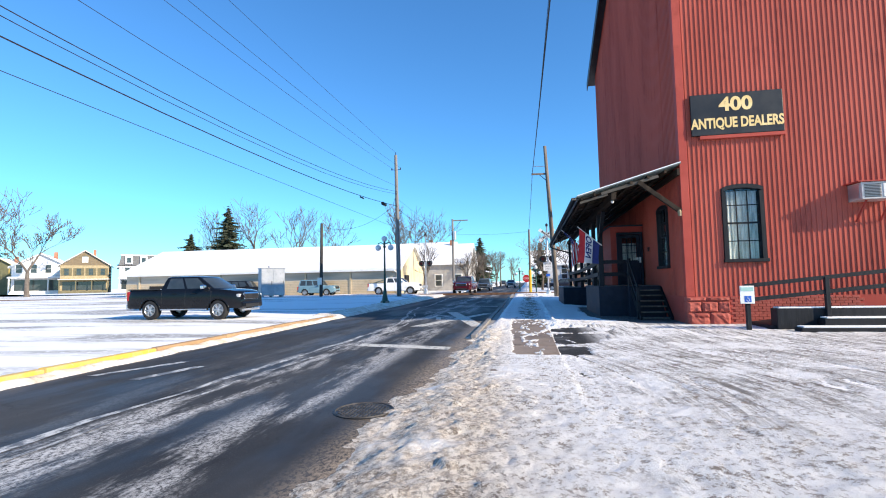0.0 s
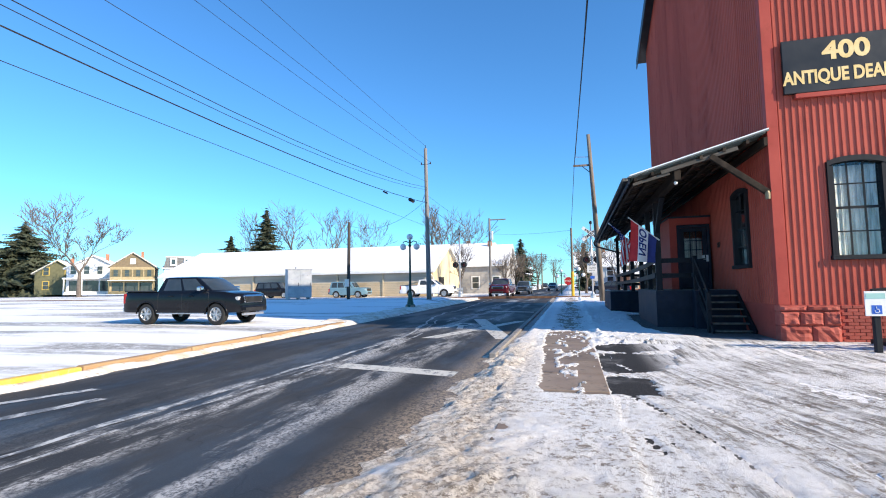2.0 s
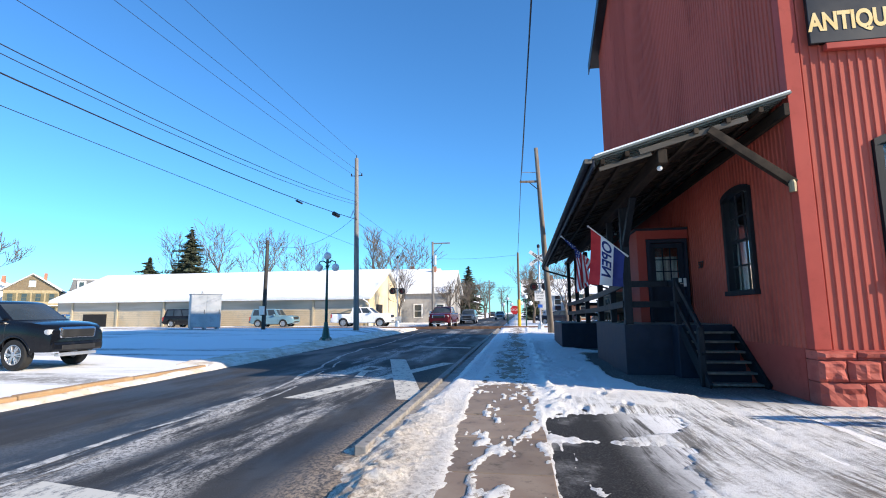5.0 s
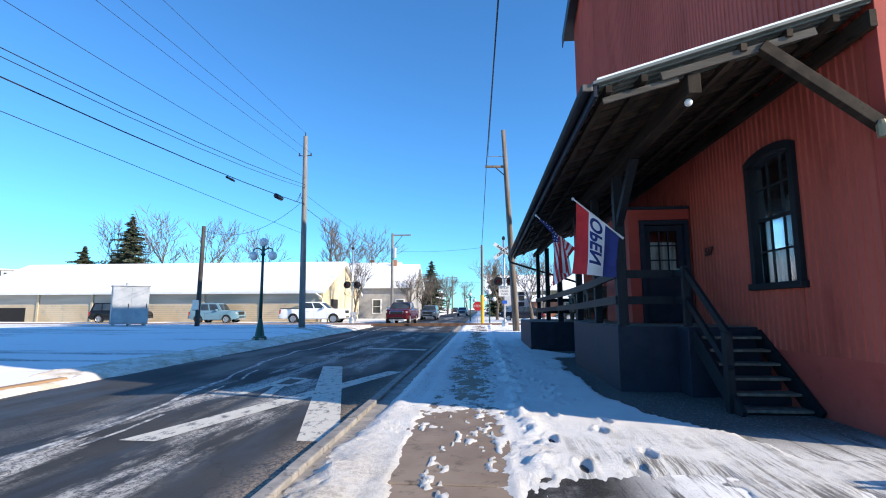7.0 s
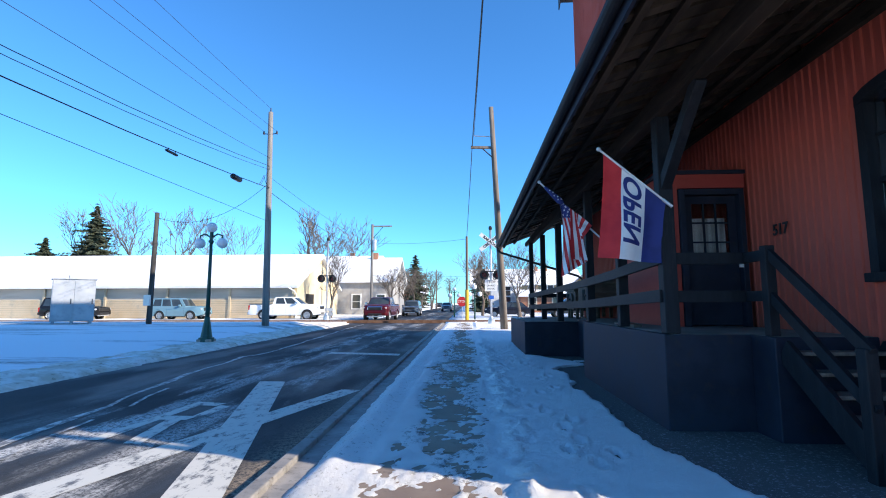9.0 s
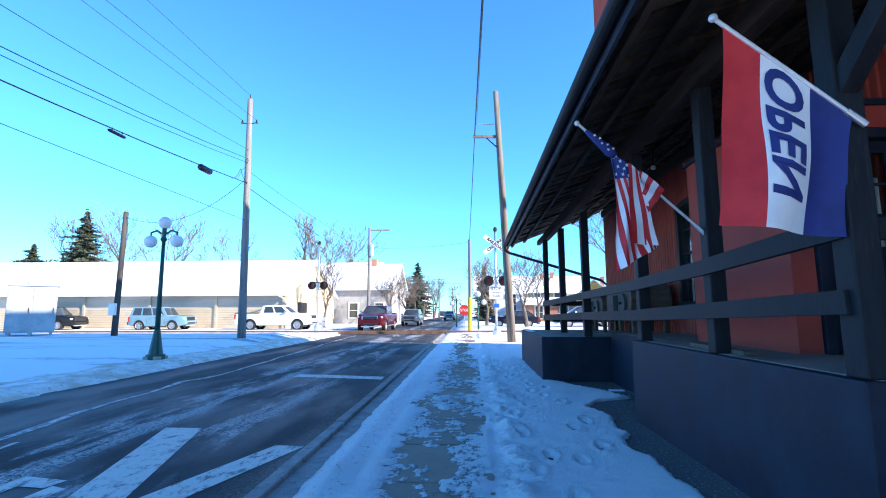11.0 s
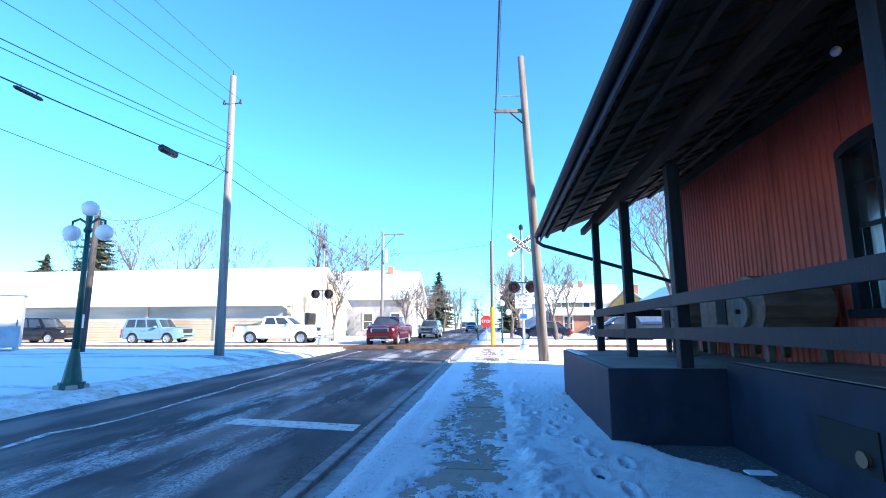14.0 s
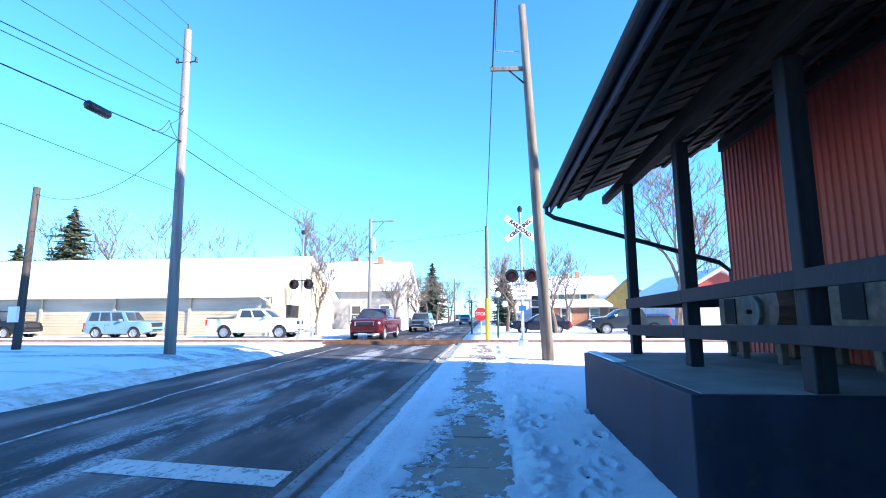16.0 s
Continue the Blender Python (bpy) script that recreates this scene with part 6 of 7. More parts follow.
        part("headlight", bx(L - 0.36, L - 0.02, s * (hw - 0.17) - 0.16, s * (hw - 0.17) + 0.16, hood_z - 0.3, hood_z - 0.15, bevel=0.045), HEADLIGHT, v, "clear headlight")
        part("fog_lamp", tb([(L - 0.06, s * (hw - 0.14), 0.6), (L + 0.02, s * (hw - 0.14), 0.6)], 0.05, 10), HEADLIGHT, v)
        part("tail_light", bx(-0.015, 0.14, s * (W / 2 - 0.1) - 0.075, s * (W / 2 - 0.1) + 0.075, belt - 0.46, belt - 0.08, bevel=0.02), TAIL, v, "red tail light")
        for ax in axles:
            wy = s * (W / 2 - 0.14)
            wh = part("wheel", None_mesh(), RUBBER, v)
            bm = bmesh.new()
            lathe(bm, [(wr * 0.62, -0.12), (wr * 0.8, -0.132), (wr * 0.93, -0.128), (wr * 0.99, -0.1), (wr, -0.05), (wr, 0.05), (wr * 0.99, 0.1), (wr * 0.93, 0.128), (wr * 0.8, 0.132), (wr * 0.62, 0.12), (wr * 0.62, -0.12)], (ax, wy, wr), 32)
            part("tyre", bm, RUBBER, wh)
            bm = bmesh.new()
            lathe(bm, [(wr * 0.66, s * 0.12), (wr * 0.62, s * 0.125), (wr * 0.58, s * 0.1), (wr * 0.55, s * 0.02), (0.001, s * 0.01)], (ax, wy, wr), 32)
            for k in range(12):
                a = (k // 2) * math.pi / 3 + (0.14 if k % 2 else -0.14)
                d = Vector((math.cos(a), 0, math.sin(a)))
                beam(bm, Vector((ax, wy + s * 0.1, wr)) + d * 0.04, Vector((ax, wy + s * 0.105, wr)) + d * wr * 0.6, 0.03, wr * 0.1, (0, 1, 0))
            lathe(bm, [(wr * 0.17, s * 0.12), (wr * 0.12, s * 0.13), (0.001, s * 0.13)], (ax, wy, wr), 14)
            part("rim", bm, ALLOY, wh, "silver alloy rim")
    # grille, bumpers
    part("grille_frame", bx(L - 0.1, L + 0.02, -W * 0.29, W * 0.29, hood_z - 0.4, hood_z - 0.1, bevel=0.06), CHROME if chrome_grille else TRIM, v, "bright grille surround")
    part("grille", bx(L - 0.05, L + 0.03, -W * 0.26, W * 0.26, hood_z - 0.38, hood_z - 0.15, bevel=0.03), TRIM, v, "black grille")
    for k in range(3):
        part("grille_bar", bx(L + 0.02, L + 0.036, -W * 0.25, W * 0.25, hood_z - 0.35 + 0.075 * k, hood_z - 0.335 + 0.075 * k), TRIM, v)
    part("front_bumper", bx(L - 0.22, L + 0.06, -W * 0.41, W * 0.41, 0.46, 0.72, bevel=0.07), paint, v)
    part("air_intake", bx(L - 0.05, L + 0.066, -W * 0.27, W * 0.27, 0.5, 0.64, bevel=0.03), TRIM, v)
    part("skid_plate", bx(L - 0.1, L + 0.055, -W * 0.3, W * 0.3, 0.34, 0.43, bevel=0.02), ALLOY, v, "silver lower bumper")
    part("rear_bumper", bx(-0.1, 0.1, -W * 0.46, W * 0.46, 0.45, 0.65, bevel=0.03), CHROME if bed else TRIM, v)
    if bed:
        part("bed_floor", bx(0.15, bed - 0.08, -W / 2 + 0.1, W / 2 - 0.1, belt - 0.02, belt + 0.004), TRIM, v, "dark load bed")
        part("bed_rail", bx(0.05, bed, -W / 2 + 0.02, -W / 2 + 0.1, belt - 0.01, belt + 0.035, bevel=0.01), TRIM, v)
        part("bed_rail", bx(0.05, bed, W / 2 - 0.1, W / 2 - 0.02, belt - 0.01, belt + 0.035, bevel=0.01), TRIM, v)
    return v


def None_mesh():
    """A hub cap: the small seed of a wheel."""
    bm = bmesh.new()
    bmesh.ops.create_icosphere(bm, subdivisions=1, radius=0.02)
    return bm


def pickup(label, paint, s=1.0, **k):
    return vehicle("pickup_truck", label, "pickup truck", paint, 5.35, 1.88, 1.27, 1.82, 3.25, 1.15, 0.4, 1.2, (1.62, 4.2, 1.86, 3.3), bed=1.6, sill=0.46, **k)


# nose points along +x of each; placed by the rear end
def park(v, x, y, z, heading):
    v.matrix_basis = pose(x, y, z, 0, 0, heading)
    return v


park(pickup("black four-door pickup truck parked on the snowy car park", car_paint("black_car_paint", (0.006, 0.007, 0.01), 0.0)), -17.05, 19.12, gz(19) + 0.055, -1.0)
big = vehicle("pickup_truck", "dark red pickup truck on the road with headlights", "pickup truck", car_paint("red_car_paint", (0.08, 0.006, 0.01)), 5.85, 2.05, 1.3, 1.9, 3.65, 1.25, 0.42, 1.26, (1.98, 4.45, 2.15, 3.6), bed=1.95, sill=0.44)
park(big, -6.75, 55.9, gz(52), -91.0)
wht = vehicle("pickup_truck", "white pickup truck parked beside the tracks", "pickup truck", car_paint("white_car_paint", (0.78, 0.79, 0.8), 0.0), 5.85, 2.05, 1.3, 1.9, 3.65, 1.25, 0.42, 1.26, (1.98, 4.45, 2.15, 3.6), bed=1.95, sill=0.44)
park(wht, -17.7, 52.9, 0.24, 0)
park(vehicle("suv", "pale blue boxy off-road car with black trim", "car", car_paint("pale_blue_paint", (0.15, 0.27, 0.33), 0.1), 4.5, 1.9, 1.12, 1.83, 2.65, 0.9, 0.38, 1.14, (0.08, 3.1, 0.25, 2.55), chrome_grille=False), -26.2, 52.9, 0.24, 0)
park(vehicle("suv", "black sport utility car parked beside the shed", "car", car_paint("black_suv_paint", (0.014, 0.015, 0.018)), 5.0, 2.0, 1.15, 1.9, 2.95, 1.0, 0.4, 1.12, (0.1, 3.6, 0.3, 2.9), chrome_grille=False), -35.8, 52.9, 0.24, 0)
park(vehicle("suv", "grey sport utility car waiting behind the red pickup", "car", car_paint("grey_suv_paint", (0.16, 0.18, 0.2)), 4.6, 1.9, 1.05, 1.7, 2.7, 0.95, 0.36, 1.05, (0.1, 3.2, 0.5, 2.5), chrome_grille=False), -5.9, 69.5, gz(60), -90)
for x, y, c, lab in ((-3.2, 98, (0.3, 0.32, 0.34), "silver car far down the street"), (-6.4, 132, (0.05, 0.06, 0.08), "dark car far down the street"), (6.5, 60.5, (0.02, 0.025, 0.04), "dark car parked past the tracks"), (15.0, 62, (0.03, 0.08, 0.25), "blue car parked past the tracks")):
    park(vehicle("car", lab, "car", car_paint("distant_paint", c), 4.5, 1.8, 0.95, 1.48, 2.65, 0.95, 0.33, 0.98, (0.35, 3.3, 1.0, 2.3), chrome_grille=False), x, y, 0.22, -90 if x < 0 else 180)
park(pickup("dark pickup truck parked past the tracks", car_paint("dark_pickup_paint", (0.03, 0.04, 0.05))), 13.0, 58.5, 0.22, 180)

# ---- trees ----


def bare_tree(label, at, height, spread, seed, mat=BARK, levels=6, lean=0.0, fine=0.016):
    """A leafless tree: a tapered trunk that forks into limbs, boughs and fine twigs."""
    rng = random.Random(seed)
    t = thing("bare_tree", label, "tree", at)
    trunk, twigs = bmesh.new(), bmesh.new()

    def grow(p, d, ln, r, lv):
        steps = 3 if lv < 3 else 2
        pts, rad = [p], [r]
        for k in range(steps):
            d = (d + Vector((rng.uniform(-1, 1), rng.uniform(-1, 1), rng.uniform(-0.25, 0.55))) * 0.16 * (1 + 0.3 * lv)).normalized()
            p = p + d * ln / steps
            pts.append(p)
            rad.append(r * (1 - 0.36 * (k + 1) / steps))
        tube(trunk if lv < 2 else twigs, pts, rad, 7 if lv < 2 else (4 if lv < 4 else 3), lv < 2)
        if lv >= levels:
            return
        n = rng.choice((2, 3, 3)) if lv < 4 else rng.choice((2, 3))
        base = rng.uniform(0, 6.28)
        for k in range(n):
            a = base + k * 6.283 / n + rng.uniform(-0.5, 0.5)
            side = Vector((math.cos(a), math.sin(a), 0))
            nd = (d * 1.0 + side * spread * rng.uniform(0.55, 1.1) + Vector((0, 0, 0.12))).normalized()
            grow(pts[-1], nd, ln * rng.uniform(0.68, 0.88), max(fine, rad[-1] * rng.uniform(0.62, 0.8)), lv + 1)
        if lv >= 1:
            a = rng.uniform(0, 6.28)
            grow(pts[1], (d + Vector((math.cos(a), math.sin(a), 0.2)) * 0.9).normalized(), ln * 0.55, max(fine, rad[1] * 0.5), lv + 1)

    grow(Vector(at) - Vector((0, 0, 0.2)), Vector((lean, 0, 1)).normalized(), height * 0.27, height * 0.026, 0)
    part("trunk", trunk, mat, t)
    part("crown", twigs, mat, t, "bare branches")
    return t


def spruce(label, at, height, width, seed):
    """A spruce: straight trunk, drooping tiers of boughs with ragged needle sprays."""
    rng = random.Random(seed)
    t = thing("spruce_tree", label, "tree", at)
    x, y, z = at
    part("trunk", tb([(x, y, z - 0.2), (x, y, z + height * 0.5), (x, y, z + height)], [height * 0.02, height * 0.012, 0.01]), BARK, t)
    co, fc = [], []
    n = int(24 + height * 2.6)
    for i in range(n):
        u = (i + rng.uniform(0, 0.8)) / n
        h = height * (0.06 + 0.94 * u)
        reach = width * 0.5 * (1 - u) ** 0.75 * rng.uniform(0.65, 1.15) + 0.12
        for k in range(rng.randint(6, 9)):
            a = rng.uniform(0, 6.283)
            ln = reach * rng.uniform(0.45, 1.2)
            hj = h + rng.uniform(-0.035, 0.035) * height
            d = Vector((math.cos(a), math.sin(a), 0))
            s = Vector((-d.y, d.x, 0))
            for j in range(9):
                v = (j + 0.5) / 9
                c = Vector((x, y, z + hj)) + d * ln * v + Vector((0, 0, -0.28 * ln * v + 0.12 * ln * v * v))
                w = (0.3 + 0.4 * (1 - v)) * (0.4 + ln * 0.3)
                for q in range(4):
                    tip = c + d * rng.uniform(0.1, 0.5) * w + s * rng.uniform(-1.2, 1.2) * w + Vector((0, 0, -rng.uniform(0.1, 0.6) * w))
                    b = len(co)
                    o = Vector((rng.uniform(-1, 1), rng.uniform(-1, 1), rng.uniform(-0.6, 0.6))) * w * 0.5
                    co += [c + o, c - o, tip]
                    fc.append((b, b + 1, b + 2))
    me = bpy.data.meshes.new("crown")
    me.from_pydata([tuple(p - Vector(at)) for p in co], [], fc)
    me.materials.append(NEEDLES)
    ob = new("crown", me)
    ob.parent = t
    return t


bare_tree("large leafless tree before the row of old houses", (-88.0, 72.0, 0.4), 17, 0.62, 3, BARK_PALE, 6, fine=0.042)
spruce("tall dark spruce behind the shed", (-54.0, 80.0, 0.2), 15.6, 13.0, 5)
spruce("dark spruce behind the shed", (-62.0, 80.5, 0.2), 11.0, 11.0, 6)
spruce("broad dark conifer beside the olive house", (-120.0, 84.0, 0.2), 17, 27, 7)
for k, (x, y, h) in enumerate(((-58.5, 83, 16.5), (-49.0, 82, 18), (-43.5, 81, 18), (-36.0, 84, 15), (-21.5, 78, 15.5), (-17.0, 80, 14.5), (-78, 110, 18))):
    bare_tree("leafless tree behind the long shed", (x, y, 0.2), h, 0.6, 20 + k, BARK_PALE, 5, fine=0.032)
for k, (x, y, h) in enumerate(((5.2, 58.5, 7.2), (1.9, 63, 7.0), (7.2, 66, 8.0), (3.4, 74, 9), (22, 70, 10))):
    bare_tree("leafless street tree past the railway crossing", (x, y, 0.2), h, 0.55, 40 + k, BARK, 5)
bare_tree("large leafless tree beyond the loading dock", (12.3, 54.0, 0.2), 12.5, 0.62, 51, BARK, 6)
for k, (x, y, h) in enumerate(((-12.2, 56.8, 6.2), (-7.2, 82, 7), (-8.6, 68, 6.5), (-7.4, 75.5, 6.0), (-8.0, 100, 8.5), (-7.0, 112, 9), (-10.0, 90, 7.5), (-3.0, 120, 9), (-9, 140, 11), (4.5, 110, 9), (7, 130, 10))):
    bare_tree("small leafless tree along the far street", (x, y, 0.2), h, 0.5, 60 + k, BARK_PALE, 5)
spruce("dark spruce far down the street", (-13.4, 140.0, 0.2), 14, 11, 9)
spruce("dark evergreen beside the crossing", (2.2, 82.0, 0.2), 7.5, 4, 11)

# ---- houses ----
BRICK = surface("far_brick", (0.33, 0.14, 0.085), (0.42, 0.2, 0.12), 1.2, 0.85, grain=14, relief=0.3, world_space=True)


def house(label, at, heading, w, d, h, ridge, wall, trim_mat, windows, porch=True, cross=False, roof=ROOF_SNOW, chimney=True, name="house"):
    """A gabled house about its front's middle, facing -y before it is turned. windows: rows of (height, how many)."""
    v = thing(name, label, "house", (0, 0, 0))
    if cross:
        bm = bmesh.new()
        box(bm, -w / 2, w / 2, 0, d, -0.2, h)
        part("wall", bm, wall, v)
        bm = bmesh.new()
        prism(bm, [(0, h), (d, h), (d / 2, ridge)], "x", -w / 2, w / 2)
        part("gable", bm, wall, v)
        pr = [(-0.5, h - 0.25), (d / 2, ridge + 0.06), (d + 0.5, h - 0.25), (d + 0.5, h), (d / 2, ridge + 0.32), (-0.5, h)]
        bm = bmesh.new()
        prism(bm, pr, "x", -w / 2 - 0.4, w / 2 + 0.4)
        part("roof", bm, roof, v, "snow-covered roof")
    else:
        bm = bmesh.new()
        prism(bm, [(-w / 2, -0.2), (w / 2, -0.2), (w / 2, h), (0, ridge), (-w / 2, h)], "y", 0, d)
        part("wall", bm, wall, v)
        bm = bmesh.new()
        prism(bm, [(-w / 2 - 0.5, h - 0.28), (0, ridge + 0.05), (w / 2 + 0.5, h - 0.28), (w / 2 + 0.5, h), (0, ridge + 0.32), (-w / 2 - 0.5, h)], "y", -0.45, d + 0.4)
        part("roof", bm, roof, v, "snow-covered roof")
        for s in (-1, 1):
            part("rake_board", bmb((s * (w / 2 + 0.5), -0.47, h - 0.2), (0, -0.47, ridge + 0.12), 0.06, 0.26, (0, 1, 0)), trim_mat, v)
    for z, n in windows:
        for k in range(n):
            x = -w / 2 + w * (k + 0.5) / n
            win = part("window", bx(x - 0.62, x + 0.62, -0.07, 0.02, z - 0.12, z + 1.72, bevel=0.02), trim_mat, v)
            for q in (0, 1):
                part("pane", bx(x - 0.45, x + 0.45, -0.085, -0.06, z + 0.82 * q, z + 0.76 + 0.82 * q), CAR_GLASS, win)
    if porch:
        pr = part("porch_roof", bx(-w / 2 - 0.2, w / 2 + 0.2, -2.2, -0.01, 2.9, 3.08, bevel=0.02), trim_mat, v)
        part("porch_snow", bx(-w / 2 - 0.2, w / 2 + 0.2, -2.2, -0.01, 3.085, 3.22, bevel=0.03), ROOF_SNOW, v)
        for k in range(4):
            x = -w / 2 + 0.1 + (w - 0.2) * k / 3
            part("porch_post", bx(x - 0.1, x + 0.1, -2.1, -1.9, 0.3, 2.9), trim_mat, v)
        part("porch_floor", bx(-w / 2, w / 2, -2.2, 0, -0.2, 0.4), trim_mat, v)
        part("porch_opening", bx(-w / 2 + 0.5, w / 2 - 0.5, -0.05, 0.0, 0.5, 2.6), CAR_GLASS, v)
    if chimney:
        part("chimney", bx(w * 0.12, w * 0.12 + 0.6, d * 0.45, d * 0.45 + 0.6, h, ridge + 0.9, bevel=0.02), BRICK, v)
    v.matrix_basis = pose(*at, 0, 0, heading)
    return v


TAN = plain("tan_clapboard", (0.4, 0.32, 0.19), 0.75)
TAN_TRIM = plain("olive_trim", (0.16, 0.14, 0.08), 0.7)
OLIVE = plain("olive_clapboard", (0.13, 0.13, 0.07), 0.75)
PALE = plain("white_clapboard", (0.72, 0.73, 0.74), 0.7)
CREAM = plain("cream_trim", (0.6, 0.56, 0.45), 0.7)
GREYC = plain("grey_clapboard", (0.16, 0.165, 0.17), 0.75)
house("white clapboard house with a snowy roof and front porch", (-95.2, 80.5, 0.9), 40, 9.0, 12, 5.2, 7.6, PALE, WHITE, ((4.0, 4),))
house("tan gabled house with olive trim and front porch", (-85.4, 80.0, 0.9), 42, 9.6, 14, 6.6, 10.0, TAN, TAN_TRIM, ((4.2, 4), (7.3, 1)))
tan = [o for o in scene.objects if o.get("label", "").startswith("tan gabled")][0]
m_ = tan.matrix_basis.copy()
tan.matrix_basis = Matrix()
bm = bmesh.new()
prism(bm, [(-4.75, 6.62), (4.75, 6.62), (0, 9.9)], "y", -0.05, -0.004)
part("gable_board", bm, plain("brown_shingle", (0.2, 0.15, 0.09)), tan, "brown shingled gable")
part("gable_window", bx(-0.6, 0.6, -0.09, -0.05, 7.3, 8.7), WHITE, tan)
for x in (-3.6, -1.2, 1.2, 3.6):
    for s in (-0.85, 0.85):
        part("shutter", bx(x + s - 0.2, x + s + 0.2, -0.08, -0.01, 4.1, 5.9), TAN_TRIM, tan)
tan.matrix_basis = Matrix.Translation((0.9, 0, 0)) @ m_ @ Matrix.Scale(0.79, 4)
man = house("white house with a dark mansard roof and dormers", (-75.6, 84.5, 0.9), 44, 9.5, 12, 5.8, 6.2, PALE, WHITE, ((3.8, 3),), cross=True)
bm = bmesh.new()
m_ = man.matrix_basis.copy()
man.matrix_basis = Matrix()
prism(bm, [(-4.9, 6.0), (4.9, 6.0), (4.4, 8.3), (-4.4, 8.3)], "y", -0.2, 12.2)
part("mansard", bm, GREYC, man, "dark slate mansard")
part("roof_top", bx(-4.5, 4.5, -0.1, 12.0, 8.3, 8.5), ROOF_SNOW, man)
for x in (-2.9, 0, 2.9):
    dm = part("dormer", bx(x - 0.75, x + 0.75, -0.5, 1.2, 6.3, 8.1, bevel=0.03), WHITE, man, "white dormer")
    part("pane", bx(x - 0.4, x + 0.4, -0.53, -0.49, 6.6, 7.8), CAR_GLASS, dm)
man.matrix_basis = m_ @ Matrix.Scale(0.85, 4)
house("small olive clapboard house with yellow trim", (-105.0, 80.5, 0.9), 38, 7.6, 11, 4.4, 6.9, OLIVE, plain("mustard_trim", (0.5, 0.35, 0.08)), ((1.0, 2), (4.0, 2)), porch=False)
house("weathered house at the end of the row", (-128, 90, 0.4), 38, 9, 12, 5.6, 8.4, plain("weathered_board", (0.3, 0.28, 0.26)), CREAM, ((1.0, 3), (4.0, 3)), porch=False)
# grey-fronted house by the street past the tracks
house("grey and white house with a broad snowy roof past the shed", (-12.9, 70.0, 0.0), 0, 8.8, 10, 4.3, 7.2, plain("pale_grey_clapboard", (0.4, 0.39, 0.38), 0.75), WHITE, ((1.0, 3),), porch=False, cross=True)
house("white gable house end facing the street", (-12.0, 80.5, 0.0), 90, 10, 9, 4.6, 8.0, PALE, WHITE, ((1.0, 3), (4.2, 2)), porch=False)
# far street, both sides
for k, (x, y, hd, w, d, h, r, wl_, tr) in enumerate(((-15, 104, 90, 9, 10, 4.2, 6.4, PALE, WHITE), (-15, 124, 90, 10, 10, 5.0, 7.0, CREAM, WHITE), (-14, 150, 90, 11, 10, 5.2, 7.5, BRICK, WHITE), (-14, 180, 90, 11, 10, 5, 7.2, PALE, WHITE),
                                                     (9.5, 104, -90, 11, 11, 4.6, 7.4, PALE, WHITE), (9.5, 128, -90, 11, 11, 5.2, 7.8, BRICK, WHITE), (10, 155, -90, 12, 10, 5, 7.4, CREAM, WHITE), (10, 190, -90, 12, 10, 5, 7.4, PALE, WHITE))):
    house("snow-roofed house along the far street", (x, y, 0.2), hd, w, d, h, r, wl_, tr, ((0.9, 3), (3.0, 3)), porch=False)
house("low brick building with a snowy flat roof", (10.9, 80.0, 0.1), 0, 6.5, 8, 2.6, 3.1, BRICK, CREAM, ((0.6, 2),), porch=False, cross=True, chimney=False)
house("white and grey house among bare trees past the tracks", (4.6, 86.0, 0.1), 0, 7, 9, 4.2, 6.6, PALE, WHITE, ((0.8, 2), (2.6, 2)), porch=False, cross=True)
house("small yellow house with a steep snowy roof", (18.0, 86.0, 0.1), -15, 7, 9, 2.6, 5.8, plain("yellow_clapboard", (0.5, 0.36, 0.1)), GREYC, ((0.6, 2),), porch=False)
house("tan brick house with a broad snowy roof", (11.5, 98.0, 0.1), 0, 10, 9, 4.8, 7.2, TAN, WHITE, ((0.8, 3), (3.0, 3)), porch=False, cross=True)
barn = house("red gabled shed with a pale wall and snowy roof", (20.6, 66.5, 0.1), 0, 7.5, 14, 3.1, 5.3, plain("pale_sheet_wall", (0.5, 0.5, 0.5)), WHITE, (), porch=False, chimney=False, name="shed")
bm = bmesh.new()
m_ = barn.matrix_basis.copy()
barn.matrix_basis = Matrix()
prism(bm, [(-3.7, 3.15), (3.7, 3.15), (0, 5.15)], "y", -0.06, -0.005)
part("red_gable", bm, plain("barn_red", (0.3, 0.045, 0.035)), barn, "red boarded gable")
part("tan_panel", bx(0.5, 3.6, -0.05, -0.005, 0.0, 2.9), plain("tan_panel", (0.55, 0.4, 0.22)), barn)
barn.matrix_basis = m_
gr = thing("guard_rail", "galvanised guard rail beside the street crossing", "guard rail", (-13, 54.5, 0.2))
for z in (0.55, 0.9):
    part("beam", bx(-14.3, -11.2, 53.9, 53.98, z, z + 0.3, bevel=0.02), STEEL, gr)
for x in (-14, -12.7, -11.5):
    part("post", bx(x - 0.06, x + 0.06, 53.98, 54.1, 0.1, 1.2), STEEL, gr)

# ---- flags on the dock posts ----
FLAG_RED = surface("flag_red", (0.5, 0.018, 0.025), (0.58, 0.03, 0.035), 5, 0.7, grain=200, relief=0.1)
FLAG_WHITE = surface("flag_white", (0.75, 0.75, 0.76), (0.68, 0.68, 0.7), 5, 0.7, grain=200, relief=0.1)
FLAG_BLUE = surface("flag_blue", (0.012, 0.025, 0.14), (0.02, 0.035, 0.18), 5, 0.7, grain=200, relief=0.1)
POLE_WHITE = surface("flag_pole", (0.6, 0.6, 0.62), (0.7, 0.7, 0.7), 5, 0.35, 0.4, relief=0)


